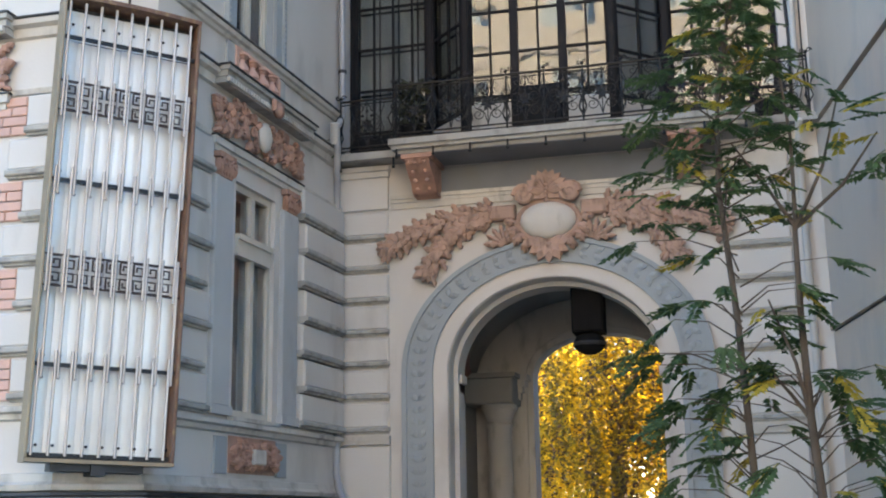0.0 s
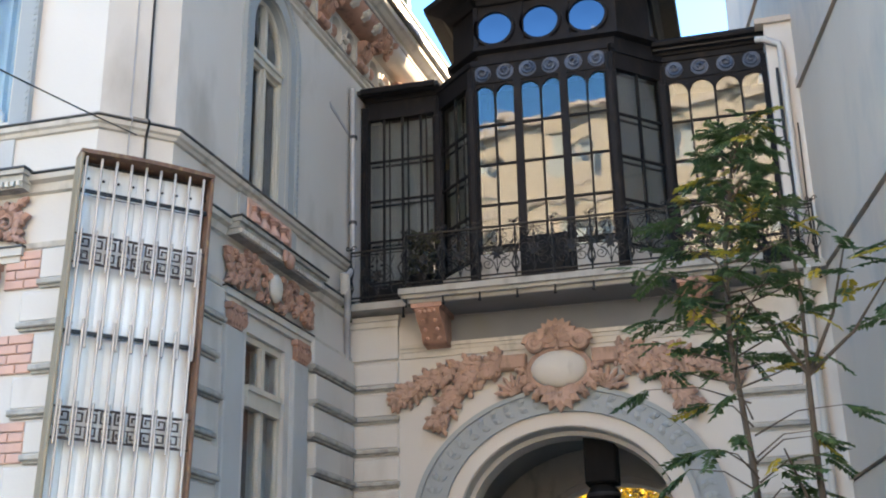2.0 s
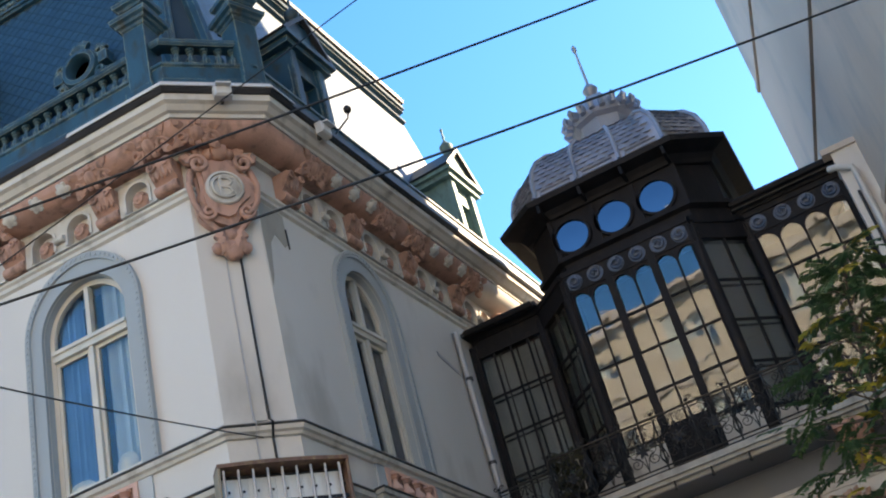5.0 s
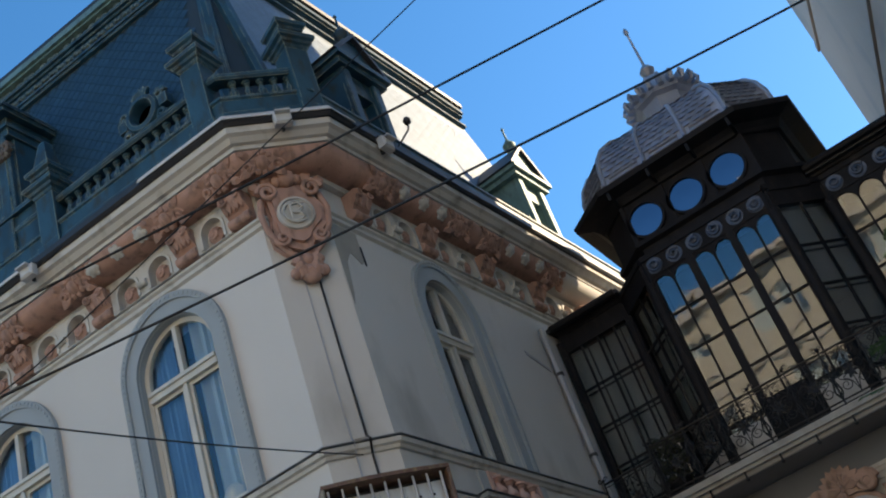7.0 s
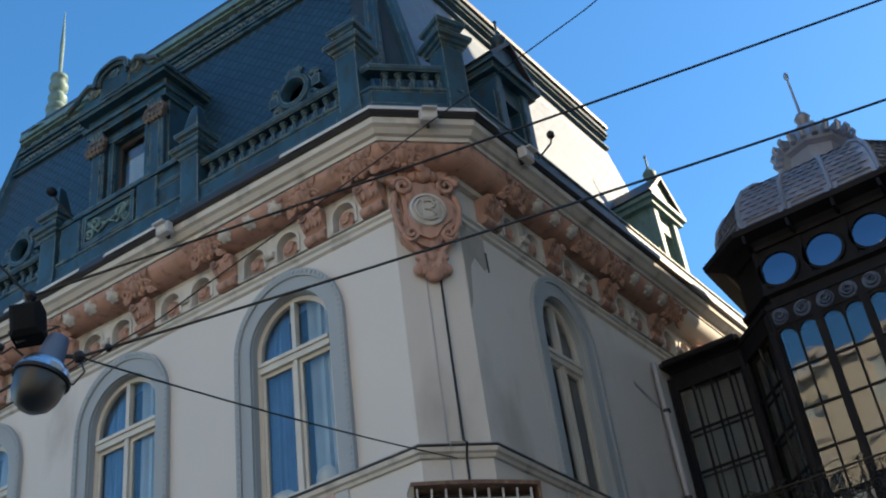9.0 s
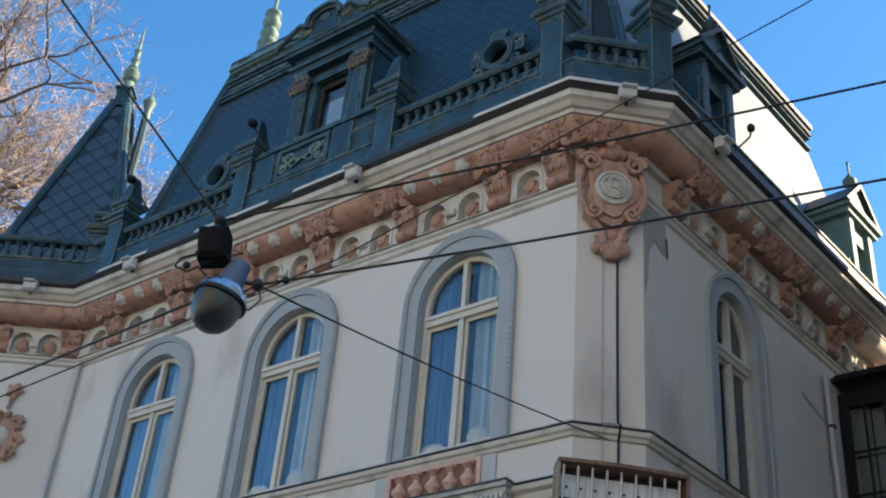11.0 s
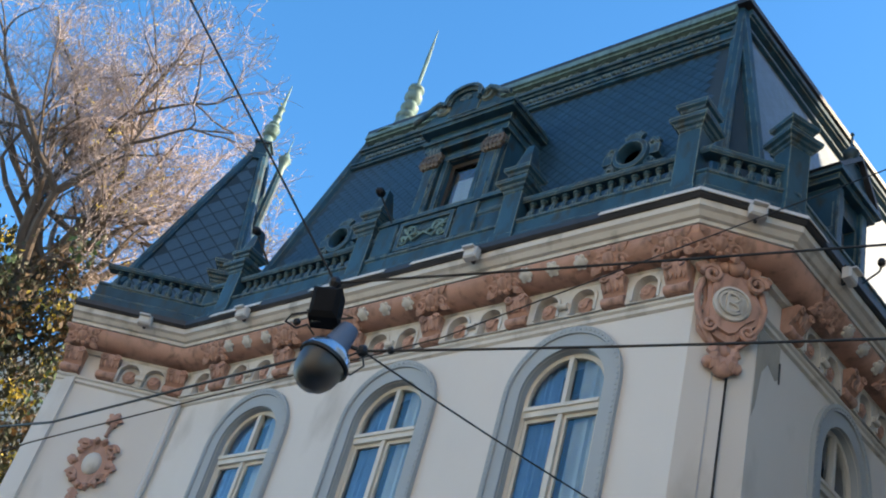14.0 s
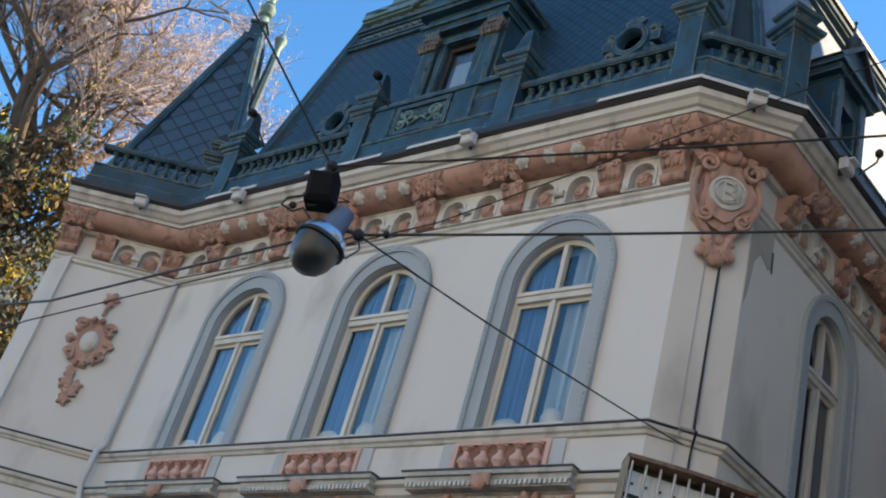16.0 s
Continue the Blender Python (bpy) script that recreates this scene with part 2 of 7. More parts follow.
# ---- mesh tools ----
class Geo:
    """Collects vertices and faces; self.m places what is added."""

    def __init__(self, m=None):
        self.v, self.f, self.m = [], [], m or Matrix()

    def add(self, vs, fs):
        o = len(self.v)
        self.v += [tuple(self.m @ Vector(p)) for p in vs]
        self.f += [tuple(i + o for i in q) for q in fs]
        return self

    def box(self, x0, x1, y0, y1, z0, z1, bev=0.0):
        if not bev:
            vs = [(x, y, z) for x in (x0, x1) for y in (y0, y1) for z in (z0, z1)]
            return self.add(vs, [(0, 1, 3, 2), (4, 6, 7, 5), (0, 4, 5, 1), (2, 3, 7, 6), (0, 2, 6, 4), (1, 5, 7, 3)])
        b = bev
        rings = [((x0 + i, x1 - i), (z0 + i, z1 - i), y) for i, y in ((0, y1), (0, y0 + b), (b, y0))]
        vs = []
        for (a, c), (d, e), y in rings:
            vs += [(a, y, d), (c, y, d), (c, y, e), (a, y, e)]
        fs = [(0, 1, 2, 3), (11, 10, 9, 8)]
        for k in (0, 4):
            fs += [(k + i, k + 4 + i, k + 4 + (i + 1) % 4, k + (i + 1) % 4) for i in range(4)]
        return self.add(vs, fs)

    def prism(self, poly, y0, y1):
        n = len(poly)
        vs = [(x, y0, z) for x, z in poly] + [(x, y1, z) for x, z in poly]
        fs = [tuple(range(n)), tuple(range(2 * n - 1, n - 1, -1))]
        return self.add(vs, fs + [(i, i + n, (i + 1) % n + n, (i + 1) % n) for i in range(n)])

    def slab(self, poly, z0, z1):
        n = len(poly)
        vs = [(x, y, z0) for x, y in poly] + [(x, y, z1) for x, y in poly]
        fs = [tuple(range(n))[::-1], tuple(range(n, 2 * n))]
        return self.add(vs, fs + [(i, (i + 1) % n, (i + 1) % n + n, i + n) for i in range(n)])

    def lathe(self, prof, at=(0, 0, 0), seg=10, axis="z", sx=1.0, sy=1.0):
        vs, k = [], len(prof)
        for i in range(seg):
            a = 2 * math.pi * i / seg
            for r, h in prof:
                p = (r * math.cos(a) * sx, r * math.sin(a) * sy, h)
                if axis == "y":
                    p = (p[0], h, p[1])
                elif axis == "x":
                    p = (h, p[0], p[1])
                vs.append((p[0] + at[0], p[1] + at[1], p[2] + at[2]))
        fs = [(i * k + j, ((i + 1) % seg) * k + j, ((i + 1) % seg) * k + j + 1, i * k + j + 1) for i in range(seg) for j in range(k - 1)]
        fs += [tuple(i * k for i in range(seg))[::-1], tuple(i * k + k - 1 for i in range(seg))]
        return self.add(vs, fs)

    def ball(self, at, rx, ry=None, rz=None, seg=8, rings=5):
        ry, rz = ry or rx, rz or rx
        prof = [(math.sin(math.pi * j / rings) + 0.001, -math.cos(math.pi * j / rings) * rz) for j in range(rings + 1)]
        return self.lathe(prof, at, seg, "z", rx, ry)

    def tube(self, pts, r, seg=6, r1=None):
        pts = [Vector(p) for p in pts]
        n = len(pts)
        vs = []
        for i, p in enumerate(pts):
            d = (pts[min(i + 1, n - 1)] - pts[max(i - 1, 0)]).normalized()
            a = d.orthogonal().normalized() if i == 0 else (a - d * a.dot(d)).normalized()
            b = d.cross(a)
            rr = r if r1 is None else r + (r1 - r) * i / (n - 1)
            vs += [tuple(p + (a * math.cos(2 * math.pi * k / seg) + b * math.sin(2 * math.pi * k / seg)) * rr) for k in range(seg)]
        fs = [(i * seg + k, i * seg + (k + 1) % seg, (i + 1) * seg + (k + 1) % seg, (i + 1) * seg + k) for i in range(n - 1) for k in range(seg)]
        fs += [tuple(range(seg))[::-1], tuple(range((n - 1) * seg, n * seg))]
        return self.add(vs, fs)

    def sweep(self, path, prof, closed_prof=True):
        """A moulding along a plan path; prof: (out, z), out to the right-hand side of the path."""
        n, k = len(path), len(prof)
        nor = []
        for i in range(n - 1):
            dx, dy = path[i + 1][0] - path[i][0], path[i + 1][1] - path[i][1]
            l = math.hypot(dx, dy)
            nor.append((dy / l, -dx / l))
        vs = []
        for i, (x, y) in enumerate(path):
            a, b = nor[max(i - 1, 0)], nor[min(i, n - 2)]
            s = 1 + a[0] * b[0] + a[1] * b[1]
            mx, my = (a[0] + b[0]) / s, (a[1] + b[1]) / s
            vs += [(x + mx * o, y + my * o, z) for o, z in prof]
        last = k if closed_prof else k - 1
        fs = [(i * k + j, (i + 1) * k + j, (i + 1) * k + (j + 1) % k, i * k + (j + 1) % k) for i in range(n - 1) for j in range(last)]
        if closed_prof:
            fs += [tuple(range(k))[::-1], tuple(range((n - 1) * k, n * k))]
        return self.add(vs, fs)

    def arch(self, xc, zb, zs, ai, bi, ao, bo, y0, y1, seg=24):
        """A raised band round an arched opening, legs from zb to the springing zs."""
        inner = [(xc - ai, zb)] + [(xc - ai * math.cos(math.pi * i / seg), zs + bi * math.sin(math.pi * i / seg)) for i in range(seg + 1)] + [(xc + ai, zb)]
        outer = [(xc - ao, zb)] + [(xc - ao * math.cos(math.pi * i / seg), zs + bo * math.sin(math.pi * i / seg)) for i in range(seg + 1)] + [(xc + ao, zb)]
        n = len(inner)
        vs = [(x, y, z) for y in (y0, y1) for ring in (inner, outer) for x, z in ring]
        fs = []
        for i in range(n - 1):
            fs += [(i, i + 1, n + i + 1, n + i), (2 * n + i, 3 * n + i, 3 * n + i + 1, 2 * n + i + 1),
                   (n + i, n + i + 1, 3 * n + i + 1, 3 * n + i), (i, 2 * n + i, 2 * n + i + 1, i + 1)]
        fs += [(0, n, 3 * n, 2 * n), (n - 1, 3 * n - 1, 4 * n - 1, 2 * n - 1)]
        return self.add(vs, fs)

    def wall(self, u0, u1, z0, z1, ops, t, seg=20):
        """A wall slab from y 0 to t with openings (centre, half, bottom, springing, rise)."""
        x = u0
        for uc, h, zb, zs, rise in sorted(ops):
            self.box(x, uc - h, 0, t, z0, z1)
            if zb > z0:
                self.box(uc - h, uc + h, 0, t, z0, zb)
            if not rise:
                self.box(uc - h, uc + h, 0, t, zs, z1)
            else:
                pts = [(uc - h * math.cos(math.pi * i / seg), zs + rise * math.sin(math.pi * i / seg)) for i in range(seg + 1)]
                for (a, b), (c, d) in zip(pts, pts[1:]):
                    self.prism([(a, b), (c, d), (c, z1), (a, z1)], 0, t)
            x = uc + h
        if u1 > x:
            self.box(x, u1, 0, t, z0, z1)
        return self


def make(name, geo, material, parent=None, label="", smooth=False, m=None):
    """One mesh object from what geo holds."""
    me = bpy.data.meshes.new(name)
    me.from_pydata(geo.v, [], geo.f)
    bm = bmesh.new()
    bm.from_mesh(me)
    if name.endswith("_face"):
        bmesh.ops.remove_doubles(bm, verts=bm.verts, dist=0.0005)
    bmesh.ops.recalc_face_normals(bm, faces=bm.faces)
    bm.to_mesh(me)
    bm.free()
    me.materials.append(material)
    if smooth:
        me.shade_smooth()
        me.set_sharp_from_angle(angle=radians(38))
    ob = new(name, me)
    if parent:
        ob.parent = parent
    if m:
        ob.matrix_basis = m
    if label:
        tagged(ob, label)
    return ob


def thing(name, label, category, group="", kind="", m=None):
    ob = new(name)
    ob.empty_display_size = 0.1
    if m:
        ob.matrix_basis = m
    return tagged(ob, label, category, group, kind)


def put(name, mesh_ob, parent, m, label=""):
    """One more object on the mesh of mesh_ob."""
    ob = new(name, mesh_ob.data)
    ob.parent = parent
    ob.matrix_basis = m
    if label:
        tagged(ob, label)
    return ob


# ---- plan ----
def axis(x, y, deg):
    """Frame of a wall: x along it to the right as seen from outside, y inwards, z up."""
    return pose(x, y, 0, 0, 0, deg)


A, B = (-7.41, 11.88), (-6.73, 12.54)
SIDE, CHAM, WING, RIGHT = 86.0, 44.0, 38.0, 100.0
I, O = (-18.62, 11.88), (-20.67, 10.28)
S_LEN = 9.6
E = (B[0] + S_LEN * math.cos(radians(SIDE)), B[1] + S_LEN * math.sin(radians(SIDE)))
O2 = (O[0] - 1.2, O[1] + 2.6)
YB = 18.30
F_FRONT, F_SIDE, F_CHAM, F_WING, F_BACK = axis(*A, 0), axis(*B, SIDE), axis(*A, CHAM), axis(*I, WING), axis(0, YB, 0)
PLAN = [O2, O, I, A, B, E]
Z_TOP = 13.3
WIN_X = [-9.40, -12.80, -16.14]
WIN_U = [x - A[0] for x in WIN_X]
LOW_U = [x - A[0] for x in (-9.58, -12.95, -16.30)]
SW, SWG = 2.55, 2.72

# ---- large structure ----
ground = make("ground", Geo().slab([(-400, -400), (400, -400), (400, 400), (-400, 400)], -0.3, 0.0), M_ASPHALT)
tagged(ground, "dark grey asphalt street and yard surface", "ground", kind="structure")

UP_WIN = (0.74, 8.36, 10.79, 0.74)
GR_WIN = (0.62, 3.0, 6.2, 0)
w_front = thing("wall_front", "off-white rendered street wall with arched upper windows", "wall", kind="structure")
make("render_face", Geo(F_FRONT).wall(I[0] - A[0], 0, 0, 7.6, [(u, *GR_WIN) for u in LOW_U], 0.5), M_WHITE, w_front)
make("upper_face", Geo(F_FRONT).wall(I[0] - A[0], 0, 7.6, Z_TOP, [(u, *UP_WIN) for u in WIN_U], 0.5), M_WHITE, w_front)
w_cham = thing("wall_corner", "off-white chamfered corner wall with pale grey strip", "wall", kind="structure")
CL = math.dist(A, B)
make("corner_face", Geo(F_CHAM).wall(0, CL, 0, Z_TOP, [], 0.3), M_WHITE, w_cham)
w_side = thing("wall_side", "off-white rendered side wall with one bay of windows", "wall", kind="structure")
make("side_face", Geo(F_SIDE).wall(0, S_LEN, 0, 7.6, [(SWG, 0.60, 3.0, 6.2, 0)], 0.5), M_WHITE, w_side)
make("side_upper_face", Geo(F_SIDE).wall(0, S_LEN, 7.6, Z_TOP, [(SW, 0.62, 8.36, 10.88, 0.76)], 0.5), M_WHITE, w_side)
w_wing = thing("wall_wing", "off-white blind wall of the turret wing", "wall", kind="structure")
make("wing_face", Geo(F_WING).wall(-2.6, 0, 0, Z_TOP, [], 0.4), M_WHITE, w_wing)
make("wing_back_face", Geo().sweep([O2, O], [(0, 0), (0, Z_TOP), (-0.4, Z_TOP), (-0.4, 0)]), M_WHITE, w_wing)
GX = -2.85
w_back = thing("wall_gate", "off-white gate wall with a wide carriage arch", "wall", kind="structure")
make("gate_face", Geo(F_BACK).wall(-6.4, 1.3, 0, 7.2, [(GX, 1.68, 0, 3.9, 1.41)], 0.75, 32), M_WHITE, w_back)

# moulding along all the old walls
corn = thing("cornice", "cream and terracotta main cornice with dark gutter", "cornice", kind="structure")
make("lower_moulding", Geo().sweep(PLAN[1:], [(0.0, 11.90), (0.05, 11.93), (0.05, 11.99), (0.09, 12.02), (0.09, 12.06), (0.0, 12.07)]), M_STONE, corn)
make("upper_fillet", Geo().sweep(PLAN[1:], [(0.0, 12.58), (0.10, 12.58), (0.12, 12.62), (0.12, 12.68), (0.0, 12.68)]), M_STONE, corn)
cove = [(0.10, 12.66)] + [(0.24 + 0.30 * math.sin(a), 12.93 - 0.27 * math.cos(a)) for a in [math.pi / 2 * i / 7 for i in range(8)]] + [(0.0, 12.95)]
COVE_END = (B[0] + 6.4 * math.cos(radians(SIDE)), B[1] + 6.4 * math.sin(radians(SIDE)))
make("terracotta_cove", Geo().sweep(PLAN[1:-1] + [COVE_END], cove), M_PINK, corn, smooth=True)
make("plain_cove", Geo().sweep([COVE_END, E], cove), M_WHITE, corn, "plain white end of the cove", smooth=True)
make("white_crown", Geo().sweep(PLAN[1:], [(0.0, 12.95), (0.56, 12.95), (0.56, 13.02), (0.62, 13.03), (0.68, 13.10), (0.74, 13.13), (0.74, 13.24), (0.0, 13.24)]), M_STONE, corn)
make("gutter_edge", Geo().sweep(PLAN[1:], [(0.0, 13.24), (0.78, 13.24), (0.82, 13.28), (0.82, 13.38), (0.76, 13.40), (-0.5, 13.44), (-0.5, 13.24)]), M_DARK, corn)

side_dir = (math.cos(radians(SIDE)), math.sin(radians(SIDE)))
for path in ([(A[0] - 1.35, A[1]), A, B, (B[0] + 0.25 * side_dir[0], B[1] + 0.25 * side_dir[1])], [(-14.9, A[1]), (-13.1, A[1])], [(-12.5, A[1]), (-11.2, A[1])], [(-17.6, A[1]), (-16.2, A[1])]):
    make("white_flashing", Geo().sweep([p[:2] for p in path], [(0.60, 13.385), (0.80, 13.375), (0.845, 13.30), (0.852, 13.31), (0.81, 13.40), (0.60, 13.41)]), M_WHITE, corn, "patched white gutter flashing")

belt = thing("string_course", "cream moulded sill course under the upper windows", "moulding", kind="structure")
make("sill_course", Geo().sweep(PLAN[:-1] + [(B[0] + 5.6 * math.cos(radians(SIDE)), B[1] + 5.6 * math.sin(radians(SIDE)))], [(0, 8.11), (0.04, 8.12), (0.06, 8.16), (0.10, 8.18), (0.12, 8.235), (0.0, 8.27)]), M_STONE, belt)
make("lower_course", Geo().sweep(PLAN[:-1] + [(B[0] + 5.6 * math.cos(radians(SIDE)), B[1] + 5.6 * math.sin(radians(SIDE)))], [(0, 7.31), (0.05, 7.33), (0.07, 7.43), (0.14, 7.46), (0.16, 7.52), (0.0, 7.56)]), M_STONE, belt)

BELT_PATH = PLAN[:-1] + [(B[0] + 5.6 * math.cos(radians(SIDE)), B[1] + 5.6 * math.sin(radians(SIDE)))]
for z in (8.265, 7.55):
    make("lead_flashing", Geo().sweep(BELT_PATH, [(0.0, z), (0.135 if z > 8 else 0.175, z - 0.006), (0.135 if z > 8 else 0.175, z + 0.008), (0.0, z + 0.03)]), M_LEAD, belt)

# mansard roof: steep slopes behind the parapet, a small flat top
RC = (-8.0, 13.0, 19.75)
RL = (-17.25, 13.0, 19.85)
RE = (RC[0] + 8.6 * math.cos(radians(SIDE)), RC[1] + 8.6 * math.sin(radians(SIDE)), 19.6)
a0, b0, i0 = (-7.46, 11.98, 13.4), (-6.80, 12.62, 13.4), (-18.7, 11.98, 13.4)
e0 = (E[0] - 0.1, E[1], 13.4)
roof = thing("mansard_roof", "steep dark slate mansard roof with green metal trim", "roof", kind="structure")
g = Geo()
vs = [i0, a0, b0, e0, RL, RC, RE, (-14.0, 22.5, 13.4), (-18.9, 17, 13.4), (-16.6, 16.0, 19.85), (-13, 21.5, 19.6)]
g.add(vs, [(0, 1, 5, 4), (1, 2, 5), (4, 5, 6, 10, 9), (0, 4, 9, 8), (3, 7, 10, 6), (8, 9, 10, 7)])
make("boarding", g, M_UNDERSLATE, roof)
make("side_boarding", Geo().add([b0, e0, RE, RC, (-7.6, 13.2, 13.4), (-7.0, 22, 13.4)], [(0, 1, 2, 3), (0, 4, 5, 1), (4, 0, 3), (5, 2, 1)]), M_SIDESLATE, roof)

# gate building and winter garden floor
make("gate_parapet", Geo(F_BACK).box(-6.35, 1.3, 0.0, 0.75, 7.2, 7.5), M_WHITE, w_back)

# neighbouring building of grey slabs
RB = (1.26, YB)
F_RIGHT = axis(*RB, RIGHT + 180)
nb = thing("neighbour_building", "tall plain grey rendered building with horizontal joints", "building")
zs = [0, 4.22, 7.38, 10.5, 13.5, 16.8, 20.2, 23.4, 26.6, 29.8]
for i in range(9):
    make("storey_wall", Geo(F_RIGHT).box(-5.2, 12.0, 0.0, 6.0, zs[i] + 0.02, zs[i + 1] - 0.02), M_CONCRETE, nb)
    make("joint_strip", Geo(F_RIGHT).box(-5.2, 12.0, 0.03, 5.9, zs[i + 1] - 0.02, zs[i + 1] + 0.02), M_DARK, nb)
    make("joint_lip", Geo(F_RIGHT).box(-5.2, 12.0, -0.05, 0.0, zs[i + 1] + 0.02, zs[i + 1] + 0.16), M_CONCRETE, nb)

# ---- house across the street, behind the camera ----
opp = thing("opposite_house", "sunlit cream rendered house with white windows", "building")
F_OPP = axis(11.0, -17.0, 187)
for k in range(7):
    z0 = k * 4.1
    make("storey_wall", Geo(F_OPP).wall(0, 34, z0, z0 + 4.1, [(u, 1.1, z0 + 1.0, z0 + 2.9, 0) for u in (3.5, 8.5, 13.5, 18.5, 23.5, 28.5)], 0.4), M_OPPOSITE, opp)
    make("floor_band", Geo(F_OPP).box(-0.1, 34.1, -0.12, 0.0, z0 + 3.8, z0 + 4.05), M_STONE, opp)
    for u in (3.5, 8.5, 13.5, 18.5, 23.5, 28.5):
        wnd = make("window", Geo(F_OPP).box(u - 1.1, u + 1.1, 0.30, 0.36, z0 + 1.0, z0 + 2.9), M_SHEER, opp)
        fg = Geo(F_OPP)
        for a in (-1.1, -0.06, 0.98):
            fg.box(u + a, u + a + 0.12, 0.12, 0.26, z0 + 1.0, z0 + 2.9)
        fg.box(u - 0.98, u + 0.98, 0.13, 0.25, z0 + 1.0, z0 + 1.12).box(u - 0.98, u + 0.98, 0.13, 0.25, z0 + 2.78, z0 + 2.9)
        make("window_frame", fg, M_WHITE, wnd)
make("setback_storey", Geo(F_OPP).box(0, 16.5, 0.02, 8, 29.0, 31.2), M_OPPOSITE, opp)
make("roof_slab", Geo(F_OPP).box(-0.3, 34.3, -0.5, 10, 28.7, 29.0), M_STONE, opp)
make("house_core", Geo(F_OPP).box(0, 34, 0.5, 9.8, 0, 28.7), M_ROOM, opp)


# ---- upper windows ----
def arch_pts(xc, zs, a, b, seg=20):
    return [(xc - a * math.cos(math.pi * i / seg), zs + b * math.sin(math.pi * i / seg)) for i in range(seg + 1)]


def upper_window(name, F, uc, h, label, dark=False, zs=10.79, rise=0.74, zt=10.45):
    zb = 8.36
    w = thing(name, label, "window", kind="structure")
    k = h / 0.72
    make("surround", Geo(F).arch(uc, 8.27, zs, h, rise, h + 0.20, rise + 0.24, -0.05, 0.0).arch(uc, 8.27, zs, h + 0.20, rise + 0.24, h + 0.28, rise + 0.36, -0.085, 0.0), M_GREY, w, "blue-grey moulded surround")
    bead = Geo(F)
    path = [(uc - h - 0.24, 8.36 + 0.0935 * i) for i in range(26)] + arch_pts(uc, zs, h + 0.24, rise + 0.30, 34) + [(uc + h + 0.24, 8.36 + 0.0935 * i) for i in range(26)]
    for x, z in path:
        bead.box(x - 0.015, x + 0.015, -0.099, -0.085, z - 0.020, z + 0.020)
    tagged(make("bead_row", bead, M_GREY, w), kind="stuff")
    make("reveal", Geo(F).arch(uc, zb, zs, h - 0.012, rise - 0.012, h - 0.004, rise - 0.004, 0.004, 0.3), M_GREY, w)
    y0, y1 = 0.11, 0.19
    make("window_frame", Geo(F).arch(uc, zb, zs, h - 0.09, rise - 0.09, h - 0.013, rise - 0.013, y0, y1), M_CREAM, w)
    make("mullion", Geo(F).box(uc - 0.036, uc + 0.036, y0 - 0.03, y1, zb, zs + rise - 0.09), M_CREAM, w)
    make("transom", Geo(F).box(uc - h + 0.09, uc + h - 0.09, y0 - 0.05, y1 - 0.01, zt, zt + 0.16).box(uc - h + 0.09, uc + h - 0.09, y0 - 0.08, y0 - 0.05, zt + 0.10, zt + 0.16), M_CREAM, w)
    for s in (-1, 1):
        a, b = sorted((uc + s * 0.045, uc + s * (h - 0.09)))
        make("sash", Geo(F).box(a, a + 0.05, y0 + 0.015, y1 - 0.01, zb, zt).box(b - 0.05, b, y0 + 0.015, y1 - 0.01, zb, zt).box(a + 0.05, b - 0.05, y0 + 0.015, y1 - 0.01, zb, zb + 0.09).box(a + 0.05, b - 0.05, y0 + 0.015, y1 - 0.01, zt - 0.06, zt), M_CREAM, w)
        p = make("pane", Geo(F).box(a + 0.05, b - 0.05, 0.155, 0.161, zb + 0.09, zt - 0.06), M_GLASS, w)
        p.visible_shadow = False
        pts = [q for q in arch_pts(uc, zs, h - 0.09, rise - 0.09) if a <= q[0] <= b]
        pts = [(a if s > 0 else pts[0][0], zt + 0.16)] + ([(a, zs + rise - 0.1)] if s > 0 else []) + pts + ([(b, zs + rise - 0.1)] if s < 0 else []) + [(b if s < 0 else pts[-1][0], zt + 0.16)]
        p = make("pane", Geo(F).prism(pts, 0.155, 0.161), M_GLASS, w)
        p.visible_shadow = False
        cg = Geo(F)
        ca, cb = (uc - h, uc - 0.20) if s < 0 else (uc + 0.12, uc + h)
        n = 22
        xs = [ca + (cb - ca) * i / n for i in range(n + 1)]
        ys = [0.26 + 0.03 * math.sin(i * 1.7 + s) + 0.02 * math.sin(i * 0.6) for i in range(n + 1)]
        cg.add([(x, y + dy, z) for dy in (0, 0.01) for z in (8.3, 11.5) for x, y in zip(xs, ys)],
               [(i, i + 1, n + 2 + i, n + 1 + i) for i in range(n)] + [(2 * n + 2 + i, 3 * n + 3 + i, 3 * n + 4 + i, 2 * n + 3 + i) for i in range(n)])
        make("curtain", cg, M_ROOM if dark else (M_CURTAIN if s < 0 else M_SHEER), w, "" if dark else "long hanging curtain")
    make("room_back", Geo(F).box(uc - 1.3, uc + 1.3, 1.6, 1.7, 7.9, 12.4).box(uc - 1.3, uc - 1.2, 0.5, 1.6, 7.9, 12.4).box(uc + 1.2, uc + 1.3, 0.5, 1.6, 7.9, 12.4).box(uc - 1.2, uc + 1.2, 0.5, 1.6, 11.9, 12.4).box(uc - 1.2, uc + 1.2, 0.5, 1.6, 7.9, 8.2), M_ROOM, w)
    if not dark:
        make("cushion", Geo(F).ball((uc - h * 0.6, 0.20, zb + 0.10), 0.24, 0.05, 0.13).ball((uc + h * 0.45, 0.20, zb + 0.18), 0.18, 0.05, 0.17), M_CREAM, w, "pale cushions on the sill", smooth=True)
    return w


